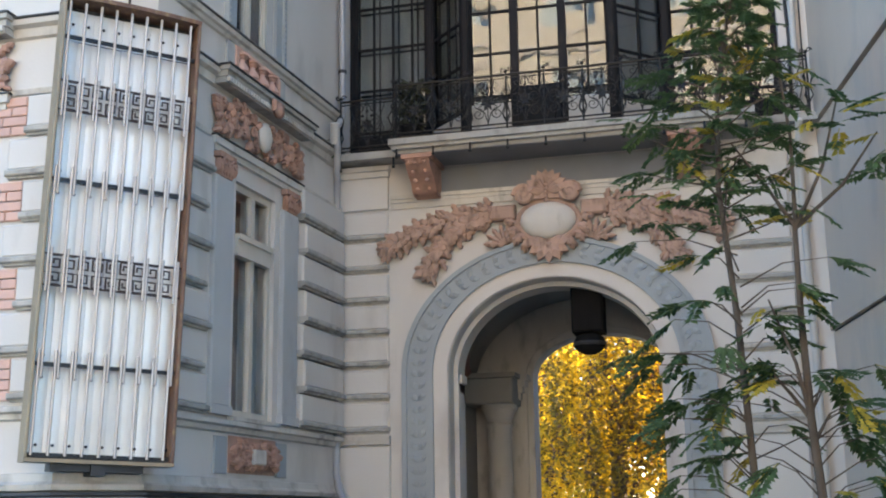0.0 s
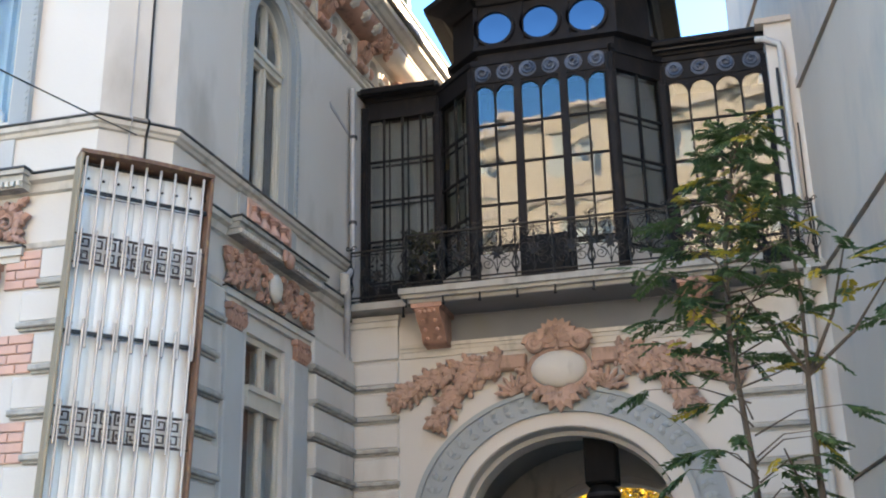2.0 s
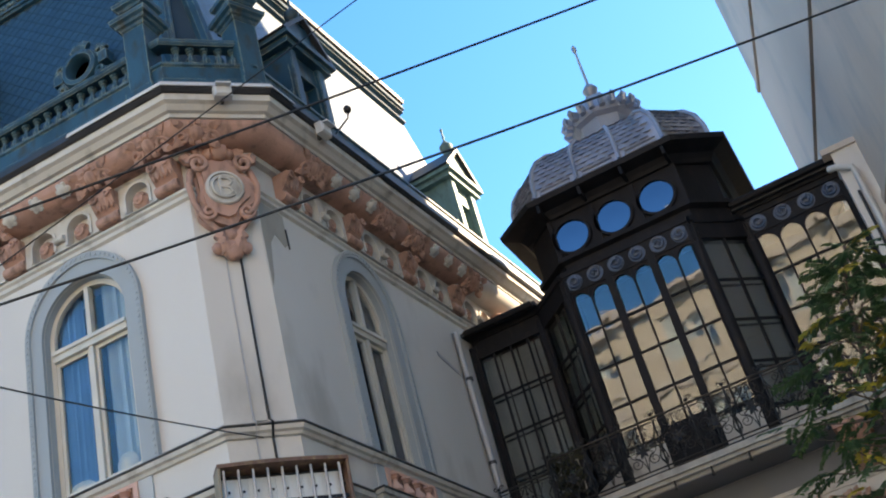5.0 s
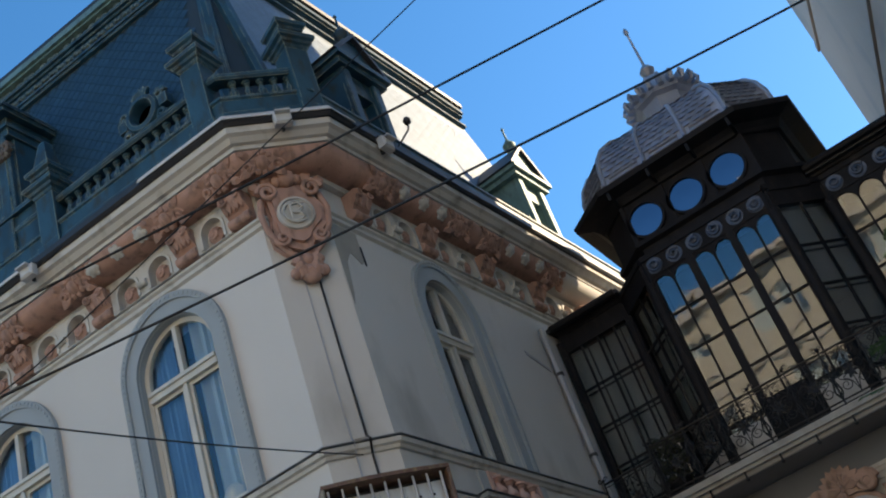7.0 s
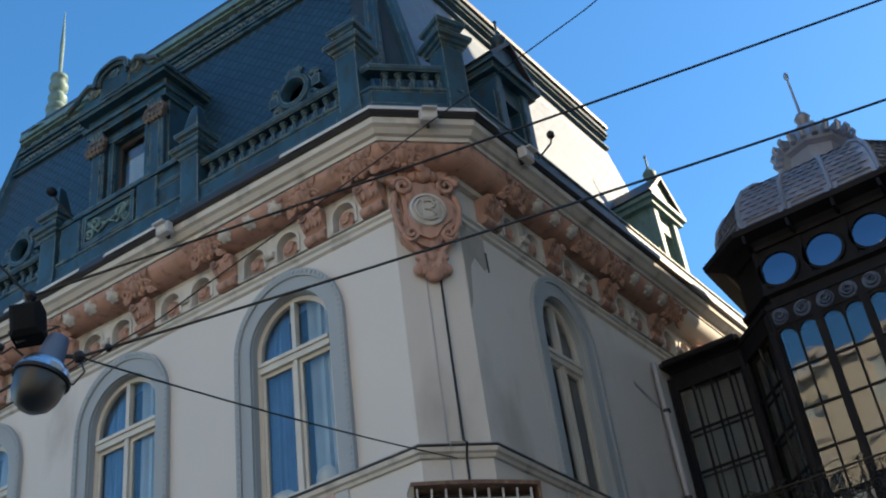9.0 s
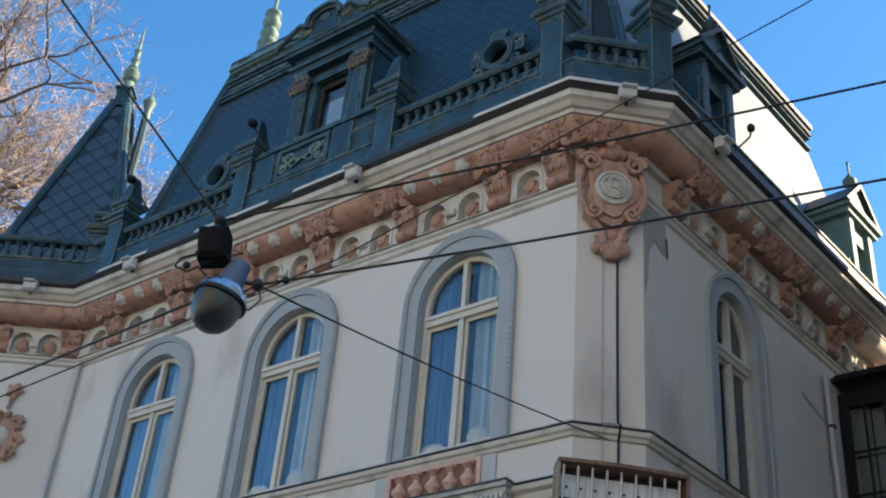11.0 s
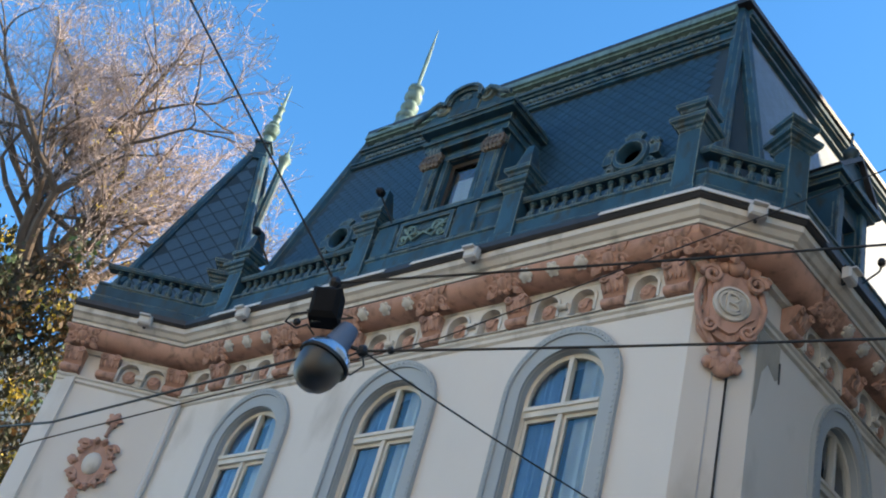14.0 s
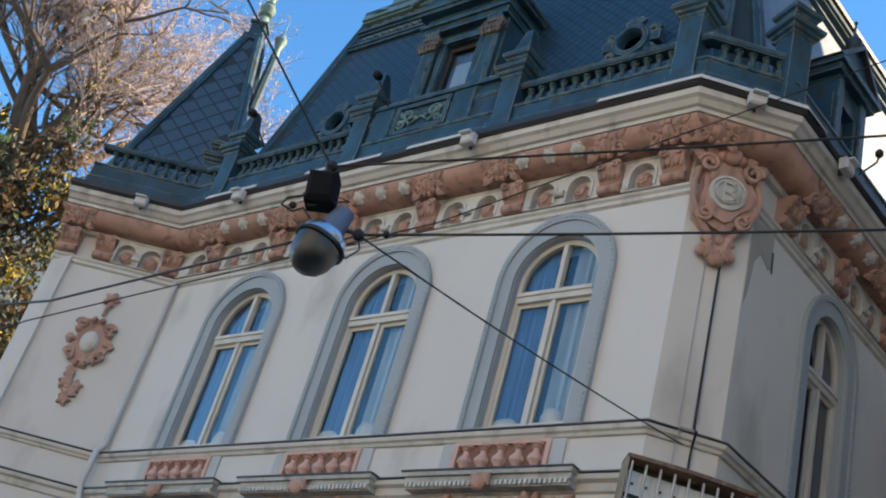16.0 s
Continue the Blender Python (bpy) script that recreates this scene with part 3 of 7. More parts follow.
for i, u in enumerate(WIN_U):
    upper_window(f"window_{i + 1}", F_FRONT, u, 0.74, "tall arched window with cream wooden frame and curtains")
upper_window("window_4", F_SIDE, SW, 0.62, "tall arched side window with cream wooden frame", True, 10.88, 0.76, 10.46)


# ---- balustrade panels, hoods and ground floor windows ----
def baluster_geo(z0, z1, r=0.07, seg=8):
    d = z1 - z0
    prof = [(r * 0.9, 0), (r * 0.9, 0.08), (r * 0.5, 0.12), (r * 0.55, 0.18), (r * 1.05, 0.34), (r * 1.0, 0.46), (r * 0.45, 0.66), (r * 0.42, 0.76), (r * 0.75, 0.82), (r * 0.5, 0.86), (r * 0.9, 0.92), (r * 0.9, 1.0)]
    return Geo().lathe([(a, z0 + b * d) for a, b in prof], seg=seg)


MESH_BAL = {}


def baluster(parent, m, z0, z1, r, material):
    key = (z0, z1, r, material.name)
    if key not in MESH_BAL:
        MESH_BAL[key] = make("baluster", baluster_geo(z0, z1, r), material, parent, smooth=True, m=m)
        return MESH_BAL[key]
    return put("baluster", MESH_BAL[key], parent, m)


def leafy(g, at, ang, length, width, lift=0.05, y=-0.03):
    """One carved leaf in the plane of a wall: a folded blade with a raised middle."""
    c, s = math.cos(ang), math.sin(ang)
    pts = [(0, 0, 0), (0.35, 0.5, 0.4), (0.7, 0.38, 0.8), (1, 0, 0.3), (0.7, -0.38, 0.8), (0.35, -0.5, 0.4), (0.5, 0, 1.0)]
    vs = [(at[0] + c * a * length - s * b * width, y - lift * e - at[1], at[2] + s * a * length + c * b * width) for a, b, e in pts]
    back = [(v[0], y + 0.03 - at[1], v[2]) for v in vs[:6]]
    g.add(vs + back, [(0, 1, 6), (1, 2, 6), (2, 3, 6), (3, 4, 6), (4, 5, 6), (5, 0, 6)] + [(i, i + 7, (i + 1) % 6 + 7, (i + 1) % 6) for i in range(6)])


def spiral(g, at, r, turns=1.5, thick=0.03, a0=0.0, sgn=1, n=16, y=-0.04):
    pts = [(at[0] + r * (1 - 0.8 * i / n) * math.cos(a0 + sgn * turns * 2 * math.pi * i / n), y - 0.03 * i / n, at[1] + r * (1 - 0.8 * i / n) * math.sin(a0 + sgn * turns * 2 * math.pi * i / n)) for i in range(n + 1)]
    g.tube(pts, thick, 6, thick * 0.7)


def lobed_leaf(g, at, ang, length, width, lift=0.06, y=-0.03):
    """A carved leaf with three lobes a side."""
    c, s = math.cos(ang), math.sin(ang)
    half = [(0.05, 0.10), (0.22, 0.42), (0.34, 0.22), (0.52, 0.50), (0.64, 0.24), (0.80, 0.32), (1.0, 0.0)]
    edge = [(0.0, 0.0)] + half + [(p, -q) for p, q in half[-2::-1]]
    n = len(edge)
    vs = [(at[0] + c * p * length - s * q * width, y - at[1] - lift * (0.35 + 0.5 * math.sin(3.0 * p)), at[2] + s * p * length + c * q * width) for p, q in edge]
    back = [(v[0], y + 0.03 - at[1], v[2]) for v in vs]
    ridge = [(at[0] + c * p * length, y - at[1] - lift * (0.75 + 0.6 * math.sin(3.0 * p)), at[2] + s * p * length) for p in (0.3, 0.7)]
    fs = [(i, (i + 1) % n, 2 * n + (0 if min(i, n - 1 - i) < 4 else 1)) for i in range(n)]
    fs += [(4, 2 * n + 1, 2 * n), (n - 4, 2 * n, 2 * n + 1)] + [(i, i + n, (i + 1) % n + n, (i + 1) % n) for i in range(n)]
    g.add(vs + back + ridge, fs)


def relief_panel(F, u0, u1, z0, z1, seed, y=-0.01):
    """Carved acanthus scrolls that fill a field."""
    rng = random.Random(seed)
    g = Geo(F)
    uc, w, h = (u0 + u1) / 2, (u1 - u0) / 2, (z1 - z0)
    for s in (-1, 1):
        for k in range(3):
            cx, cz = uc + s * (0.22 + k * 0.29) * w, z0 + h * (0.58 if k % 2 else 0.44)
            r = h * (0.30 - 0.04 * k)
            a0 = rng.uniform(0, 6)
            spiral(g, (cx, cz), r, 1.5, 0.030, a0, s if k % 2 else -s, y=y - 0.03)
            for j in range(11):
                a = a0 + j * 0.571
                lobed_leaf(g, (cx + 0.8 * r * math.cos(a), rng.uniform(0, 0.06), cz + 0.8 * r * math.sin(a)), a + 0.7 * s + rng.uniform(-0.3, 0.3), h * rng.uniform(0.20, 0.32), h * 0.20, 0.05, y)
            g.ball((cx, y - 0.06, cz), r * 0.22, 0.05, r * 0.22, 8, 5)
        for j in range(5):
            lobed_leaf(g, (uc + s * 0.86 * w, 0.02, z0 + h * (0.2 + 0.13 * j)), (0 if s > 0 else math.pi) + rng.uniform(-0.8, 0.8), 0.14 * w + 0.05, h * 0.16, 0.05, y)
    return g


def window_dress(F, uc, name, wide, seed, bw=0.80, ub=None, off=0.84, ph=0.20):
    """What frames a ground floor window and the zone up to the sill course."""
    st = thing(name, "ground floor window surround with terracotta reliefs", "window surround", kind="structure")
    # parapet field with pink balusters
    ub = uc if ub is None else ub
    make("balcony_field", Geo(F).box(ub - bw - 0.22, ub - bw, -0.03, 0, 7.56, 8.11).box(ub + bw, ub + bw + 0.22, -0.03, 0, 7.56, 8.11), M_PALEGREY, st, "blue-grey parapet panel")
    # flat backing, darkened in colour for the shade of a recess
    make("field_back", Geo(F).box(ub - bw, ub + bw, -0.008, 0, 7.56, 8.11), M_DARKPINK, st)
    make("field_rail", Geo(F).box(ub - bw, ub + bw, -0.05, -0.008, 8.06, 8.11).box(ub - bw, ub + bw, -0.05, -0.008, 7.56, 7.66), M_PALE_PINK, st)
    for s in (-1, 1):
        make("field_jamb", Geo(F).box(*sorted((ub + s * bw, ub + s * (bw - 0.07))), -0.06, -0.008, 7.66, 8.06), M_PALE_PINK, st)
    n = round(bw * 2 / 0.32)
    for i in range(n):
        baluster(st, F @ pose(ub - bw + 0.07 + (2 * bw - 0.14) * (i + 0.5) / n, -0.02, 0), 7.66, 8.06, 0.105, M_PALE_PINK)
    # hood with dentils
    make("hood", Geo(F).prism([(uc - wide, 7.34), (uc + wide, 7.34), (uc + wide, 7.42), (uc - wide, 7.42)], -0.22, 0).box(uc - wide - 0.05, uc + wide + 0.05, -0.30, 0, 7.50, 7.56).box(uc - wide - 0.02, uc + wide + 0.02, -0.25, 0, 7.42, 7.50), M_LIP, st)
    make("hood_flashing", Geo(F).box(uc - wide - 0.07, uc + wide + 0.07, -0.32, 0, 7.56, 7.585), M_DARK, st)
    dg = Geo(F)
    n = int(wide * 2 / 0.075)
    for i in range(n):
        x = uc - wide + (i + 0.5) * 2 * wide / n
        dg.box(x - 0.022, x + 0.022, -0.27, -0.22, 7.355, 7.42)
    tagged(make("dentil_row", dg, M_STONE, st), kind="stuff")
    make("keystone", Geo(F).box(uc - 0.16, uc + 0.16, -0.36, -0.30, 7.32, 7.50, 0.03).ball((uc, -0.33, 7.36), 0.12, 0.08, 0.12), M_PINK, st, smooth=True)
    make("relief", relief_panel(F, uc - wide * 1.0, uc + wide * 1.0, 6.66, 7.32, seed, -0.04), M_PINK, st, "terracotta acanthus relief", smooth=True)
    make("relief_boss", Geo(F).ball((uc, -0.12, 6.98), 0.17, 0.09, 0.22, 12, 8), M_STONE, st, "pale oval boss", smooth=True)
    make("lintel", Geo(F).box(uc - wide, uc + wide, -0.10, 0, 6.52, 6.62).box(uc - wide + 0.04, uc + wide - 0.04, -0.06, 0, 6.44, 6.52), M_STONE, st)
    make("lintel_flashing", Geo(F).box(uc - wide - 0.02, uc + wide + 0.02, -0.12, 0, 6.62, 6.64), M_DARK, st)
    for s in (-1, 1):
        x = uc + s * off
        make("pilaster", Geo(F).box(x - ph, x + ph, -0.07, 0, 3.1, 6.12, 0.015).box(x - ph - 0.03, x + ph + 0.03, -0.10, 0, 2.98, 3.1), M_PALEGREY, st, "blue-grey pilaster")
        cg = Geo(F).box(x - 0.22, x + 0.22, -0.11, 0, 6.36, 6.44).box(x - 0.17, x + 0.17, -0.08, 0, 6.12, 6.36)
        for k in range(5):
            leafy(cg, (x - 0.14 + 0.07 * k, 0.06, 6.13), math.pi / 2 + 0.2 * (2 - k), 0.22, 0.10, 0.05)
        spiral(cg, (x - 0.13, 6.3), 0.07, 1.3, 0.02, y=-0.12)
        spiral(cg, (x + 0.13, 6.3), 0.07, 1.3, 0.02, 3.1, -1, y=-0.12)
        make("capital", cg, M_PINK, st, "terracotta leafy capital", smooth=True)
    return st


def ground_window(F, uc, h, name, dy=0.16):
    F0, F = F, F @ pose(0, dy - 0.16, 0)
    w = thing(name, "tall ground floor casement window with cream frame", "window", kind="structure")
    make("window_frame", Geo(F).box(uc - h + 0.003, uc - h + 0.09, 0.16, 0.24, 3.0, 6.195).box(uc + h - 0.09, uc + h - 0.003, 0.16, 0.24, 3.0, 6.195).box(uc - h + 0.09, uc + h - 0.09, 0.16, 0.24, 6.10, 6.195).box(uc - h + 0.09, uc + h - 0.09, 0.16, 0.24, 3.0, 3.09), M_CREAM, w)
    make("mullion", Geo(F).box(uc - 0.05, uc + 0.05, 0.14, 0.23, 3.09, 6.1), M_CREAM, w)
    make("transom", Geo(F).box(uc - h + 0.09, uc + h - 0.09, 0.10, 0.225, 5.18, 5.48).box(uc - h + 0.09, uc + h - 0.09, 0.07, 0.10, 5.40, 5.48), M_CREAM, w)
    for a, b in ((uc - h + 0.09, uc - 0.05), (uc + 0.05, uc + h - 0.09)):
        for c, d in ((3.09, 5.18), (5.48, 6.1)):
            p = make("pane", Geo(F).box(a, b, 0.2, 0.206, c, d), M_GLASS, w)
            p.visible_shadow = False
    make("blind", Geo(F).box(uc + 0.05, uc + h, 0.36, 0.38, 3.0, 6.1), M_SHEER, w, "drawn pale blind")
    make("room_back", Geo(F0).box(uc - 1, uc + 1, 1.5, 1.6, 2.6, 6.5).box(uc - 1, uc - 0.9, 0.5, 1.5, 2.6, 6.5).box(uc + 0.9, uc + 1, 0.5, 1.5, 2.6, 6.5).box(uc - 0.9, uc + 0.9, 0.5, 1.5, 6.4, 6.5).box(uc - 0.9, uc + 0.9, 0.5, 1.5, 2.6, 2.7), M_ROOM, w)
    make("window_sill", Geo(F0).box(uc - h - 0.1, uc + h + 0.1, -0.1, 0.16, 2.93, 2.985), M_STONE, w)


for i, u in enumerate(LOW_U):
    window_dress(F_FRONT, u, f"window_trim_{i + 1}", 1.34, 11 + i)
    ground_window(F_FRONT, u, 0.62, f"window_{i + 5}")
window_dress(F_SIDE, SWG, "window_trim_4", 1.36, 21, 0.69, 2.63, 1.02, 0.25)
ground_window(F_SIDE, SWG, 0.60, "window_8", 0.06)

# plinth course and the sill course of the ground floor
pl = thing("plinth_course", "cream moulded plinth course with dark flashing", "moulding", kind="structure")
P56 = PLAN[1:-1] + [(B[0] + 5.7 * math.cos(radians(SIDE)), B[1] + 5.7 * math.sin(radians(SIDE)))]
make("sill_moulding", Geo().sweep(P56, [(0, 2.76), (0.05, 2.78), (0.06, 2.84), (0.12, 2.86), (0.12, 2.92), (0, 2.94)]), M_STONE, pl)
make("plinth_moulding", Geo().sweep(P56, [(0, 1.98), (0.08, 2.0), (0.10, 2.06), (0.04, 2.10), (0.03, 2.18), (0, 2.19)]), M_STONE, pl)
make("plinth_flashing", Geo().sweep(P56, [(0, 1.92), (0.14, 1.94), (0.14, 1.975), (0, 1.98)]), M_DARK, pl)
make("plinth_base", Geo().sweep(P56, [(0, 0.0), (0.10, 0.0), (0.10, 1.92), (0, 1.92)]), M_GREY, pl)
make("upper_frieze_line", Geo().sweep(P56, [(0, 6.60), (0.03, 6.61), (0.05, 6.67), (0, 6.68)]), M_STONE, pl)
rp = relief_panel(F_SIDE, SWG - 0.62, SWG + 0.66, 2.30, 2.72, 33, -0.04)
make("relief_panel", rp, M_PINK, pl, "dark terracotta carved panel", smooth=True)
make("relief_back", Geo(F_SIDE).box(SWG - 0.66, SWG + 0.70, -0.02, 0, 2.26, 2.74), M_PINK, pl)
make("relief_tablet", Geo(F_SIDE).box(SWG - 0.17, SWG + 0.17, -0.16, -0.02, 2.38, 2.58, 0.02), M_STONE, pl)
make("side_tablet", Geo(F_SIDE).box(SWG - 1.05, SWG - 0.72, -0.03, 0, 2.24, 2.72, 0.01).box(SWG + 0.72, SWG + 1.05, -0.03, 0, 2.24, 2.72, 0.01), M_GREY, pl)

# ---- rustication ----
COURSES = [2.97 + 0.52 * k for k in range(7)]


def rustic(F, u0, u1, parent, big=0.06, tooth=0.0, side=1, under=M_LIP, z_to=6.6):
    """Courses of raised blocks with a sloping lower lip; every other one steps back at one end."""
    for k, z in enumerate(COURSES):
        a, b = u0, u1
        if tooth and k % 2:
            a, b = (a + tooth, b) if side < 0 else (a, b - tooth)
        z1 = min(z + 0.49, z_to)
        make("stone_block", Geo(F).box(a, b, -big, 0, z + 0.10, z1, 0.025), M_WHITE, parent)
        make("block_lip", Geo(F).box(a - 0.01, b + 0.01, -big - 0.04, 0, z + 0.03, z + 0.10, 0.015).box(a + 0.01, b - 0.01, -big + 0.015, 0, z, z + 0.03), under, parent)


rustic(F_FRONT, -0.58, -0.02, w_front, 0.07, -0.22, -1)
rustic(F_FRONT, LOW_U[1] + 1.10, LOW_U[0] - 1.10, w_front)
rustic(F_CHAM, 0.03, CL - 0.03, w_cham)
rustic(F_SIDE, 0.02, SWG - 1.32, w_side, 0.06, 0.14, 1)
rustic(F_SIDE, SWG + 1.32, 5.62, w_side, 0.13, 0.10, -1)
rustic(F_BACK, -6.33, -5.50, w_back, 0.05, 0.0)
rustic(F_BACK, -0.12, 0.80, w_back, 0.05, 0.0)
# pink brick courses beside the street window
for k, z in enumerate(COURSES):
    if k % 2 == 0:
        for j in range(4):
            for a, b in (((-1.06, -0.80), (-0.79, -0.595)), ((-1.06, -0.92), (-0.91, -0.595)))[j % 2]:
                make("brick", Geo(F_FRONT).box(a, b, -0.045, 0, z + 0.02 + 0.12 * j, z + 0.128 + 0.12 * j, 0.01), M_PALE_PINK, w_front)

# ---- frieze: niches, rosettes, brackets, cove ornaments ----
fz = thing("frieze", "cornice frieze of shell niches, rosettes and terracotta brackets", "frieze", kind="structure")


def bracket_geo():
    g = Geo()
    side = [(0, 12.09), (-0.10, 12.09), (-0.13, 12.2), (-0.13, 12.26), (-0.17, 12.3), (-0.26, 12.4), (-0.30, 12.5), (-0.28, 12.57), (0, 12.57)]
    n = len(side)
    vs = [(x, y, z) for x in (-0.19, 0.19) for y, z in side]
    g.add(vs, [tuple(range(n)), tuple(range(2 * n - 1, n - 1, -1))] + [(i, i + n, (i + 1) % n + n, (i + 1) % n) for i in range(n)])
    g.lathe([(0.075, -0.2), (0.085, -0.17), (0.07, 0), (0.085, 0.17), (0.075, 0.2)], (0, -0.12, 12.17), 10, "x")
    for k in range(5):
        leafy(g, (-0.14 + 0.07 * k, 0.16 + 0.02 * (k % 2), 12.3), math.pi / 2, 0.24, 0.09, 0.06, -0.05)
    for s in (-1, 1):
        spiral(g, (s * 0.13, 12.5), 0.075, 1.4, 0.024, 0, s, y=-0.30)
    return g


def rosette_geo():
    g = Geo().lathe([(0.13, 0), (0.14, -0.05), (0.10, -0.09), (0.09, -0.07), (0.05, -0.11), (0.005, -0.13)], (0, 0, 0), 12, "y")
    spiral(g, (0, 0), 0.105, 1.8, 0.026, 0.4, 1, 18, -0.085)
    return g


def lion_geo():
    """A shaggy carved mask on the cove, kept as lumps and curls."""
    g = Geo().ball((0, 0, 0), 0.13, 0.10, 0.13)
    for k in range(9):
        a = k * 0.7
        g.ball((0.15 * math.cos(a), 0.0, 0.14 * math.sin(a)), 0.07, 0.07, 0.07, 6, 4)
    for s in (-1, 1):
        spiral(g, (s * 0.22, -0.06), 0.10, 1.3, 0.035, 0, s, y=-0.03)
        leafy(g, (s * 0.15, 0, 0.05), math.pi / 2 - s * 1.0, 0.26, 0.13, 0.06)
        leafy(g, (s * 0.15, 0, -0.08), -math.pi / 2 + s * 1.0, 0.24, 0.13, 0.06)
    return g


def dot_geo():
    g = Geo().ball((0, 0, 0), 0.10, 0.035, 0.10, 10, 4)
    for k in range(6):
        a = k * math.pi / 3
        g.ball((0.085 * math.cos(a), 0.01, 0.085 * math.sin(a)), 0.05, 0.03, 0.05, 8, 4)
    return g


first = {}


def orn(name, geo_fn, material, F, m):
    if name not in first:
        first[name] = make(name, geo_fn(), material, fz, smooth=True, m=F @ m)
        return
    put(name, first[name], fz, F @ m)


def niche_panel(F, u0, u1, us):
    make("niche_panel", Geo(F).wall(u0, u1, 12.07, 12.58, [(u, 0.20, 12.08, 12.33, 0.19) for u in us], -0.13, 12), M_STONE, fz)
    for u in us:
        make("niche_edge", Geo(F).arch(u, 12.1, 12.33, 0.20, 0.19, 0.245, 0.235, -0.155, -0.13, 12), M_STONE, fz)
        orn("rosette", rosette_geo, M_PINK, F, pose(u, -0.01, 12.27))
    for a, b in zip(us, us[1:]):
        make("roll", Geo(F).lathe([(0.05, -0.09), (0.06, -0.06), (0.045, 0), (0.06, 0.06), (0.05, 0.09)], ((a + b) / 2, -0.17, 12.24), 10, "x"), M_STONE, fz, smooth=True)


UB = [-1.29 - 1.76 * k for k in range(6)]
orn("frieze_bracket", bracket_geo, M_PINK, F_FRONT, pose(-0.24, 0, 0))
for k, u in enumerate(UB):
    orn("frieze_bracket", bracket_geo, M_PINK, F_FRONT, pose(u, 0, 0))
    if k < 5:
        c = u - 0.88
        niche_panel(F_FRONT, u - 1.76 + 0.20, u - 0.20, [c - 0.33, c + 0.33])
niche_panel(F_FRONT, UB[0] + 0.20, -0.44, [-0.76])
niche_panel(F_FRONT, I[0] - A[0] + 0.02, UB[5] - 0.20, [UB[5] - 0.5])
US = [0.75 + 1.70 * k for k in range(6)]
for k, u in enumerate(US):
    orn("frieze_bracket", bracket_geo, M_PINK, F_SIDE, pose(u, 0, 0))
    if k < 5:
        niche_panel(F_SIDE, u + 0.20, u + 1.50, [u + 0.53, u + 1.17])
for u in (-0.22, -1.62, -2.38):
    orn("frieze_bracket", bracket_geo, M_PINK, F_WING, pose(u, 0, 0))
niche_panel(F_WING, -1.42, -0.42, [-1.18, -0.66])

for xc in (-9.69, -13.14, -16.60):
    for d in (-0.51, 0, 0.51):
        orn("cove_boss", dot_geo, M_STONE, F_FRONT, pose(xc + d - A[0], -0.50, 12.76, 45))
    for d in (-0.98, 0.98):
        orn("cove_mask", lion_geo, M_PINK, F_FRONT, pose(xc + d - A[0], -0.42, 12.78, 38))
orn("cove_mask", lion_geo, M_PINK, F_FRONT, pose(-0.25, -0.42, 12.78, 38))
for u in (1.0, 4.05):
    for d in (0.65, 1.15, 1.65):
        orn("cove_boss", dot_geo, M_STONE, F_SIDE, pose(u + d, -0.50, 12.76, 45))
    orn("cove_mask", lion_geo, M_PINK, F_SIDE, pose(u + 0.1, -0.42, 12.78, 38))
    orn("cove_mask", lion_geo, M_PINK, F_SIDE, pose(u + 2.2, -0.42, 12.78, 38))
orn("cove_mask", lion_geo, M_PINK, F_WING, pose(-2.3, -0.42, 12.78, 38))
orn("cove_mask", lion_geo, M_PINK, F_CHAM, pose(0.15, -0.42, 12.78, 38))


# ---- cartouches ----
def shield(w, h, n=20):
    """Outline of a scrolled shield, (x, z) about its middle."""
    pts = []
    for i in range(n):
        a = 2 * math.pi * i / n
        r = 1 + 0.10 * math.cos(3 * a) + 0.08 * math.cos(5 * a + 0.5)
        pts.append((w * r * math.cos(a), h * r * math.sin(a)))
    return pts


cart = thing("corner_cartouche", "terracotta scrolled cartouche with a pale monogram disc", "ornament")
uc, zc = CL / 2, 11.92
Fc = F_CHAM @ pose(uc, 0, zc) @ Matrix.Diagonal((0.9, 1.0, 0.95, 1))
body = Geo(Fc)
for k, (s, y) in enumerate(((1.0, -0.10), (0.9, -0.18), (0.72, -0.23))):
    body.prism([(x * s, z * s + 0.02) for x, z in shield(0.50, 0.72)], y, 0 if k == 0 else y + 0.09)
make("shield", body, M_PINK, cart, smooth=True)
sg = Geo(Fc)
for s in (-1, 1):
    spiral(sg, (s * 0.36, 0.46), 0.17, 1.6, 0.05, 0 if s > 0 else math.pi, s, 18, -0.22)
    spiral(sg, (s * 0.30, -0.42), 0.13, 1.5, 0.04, 0 if s > 0 else math.pi, -s, 18, -0.20)
    sg.tube([(s * 0.47, -0.12, 0.4), (s * 0.54, -0.16, 0.1), (s * 0.50, -0.16, -0.2), (s * 0.34, -0.14, -0.5), (s * 0.16, -0.12, -0.7)], 0.06, 8, 0.04)
    leafy(sg, (s * 0.2, 0.1, 0.6), math.pi / 2 - s * 0.7, 0.34, 0.22, 0.10)
    leafy(sg, (s * 0.35, 0.1, 0.55), math.pi / 2 - s * 1.2, 0.30, 0.2, 0.10)
make("scroll_work", sg, M_PINK, cart, smooth=True)
make("crest", Geo(Fc).ball((0, -0.2, 0.72), 0.17, 0.14, 0.17).ball((-0.16, -0.18, 0.68), 0.10).ball((0.16, -0.18, 0.68), 0.10), M_PINK, cart, smooth=True)
make("disc", Geo(Fc).lathe([(0.31, -0.22), (0.30, -0.27), (0.26, -0.28), (0.25, -0.25), (0.10, -0.265), (0.005, -0.27)], (0, 0, 0.0), 24, "y"), M_STONE, cart, "weathered pale grey disc", smooth=True)
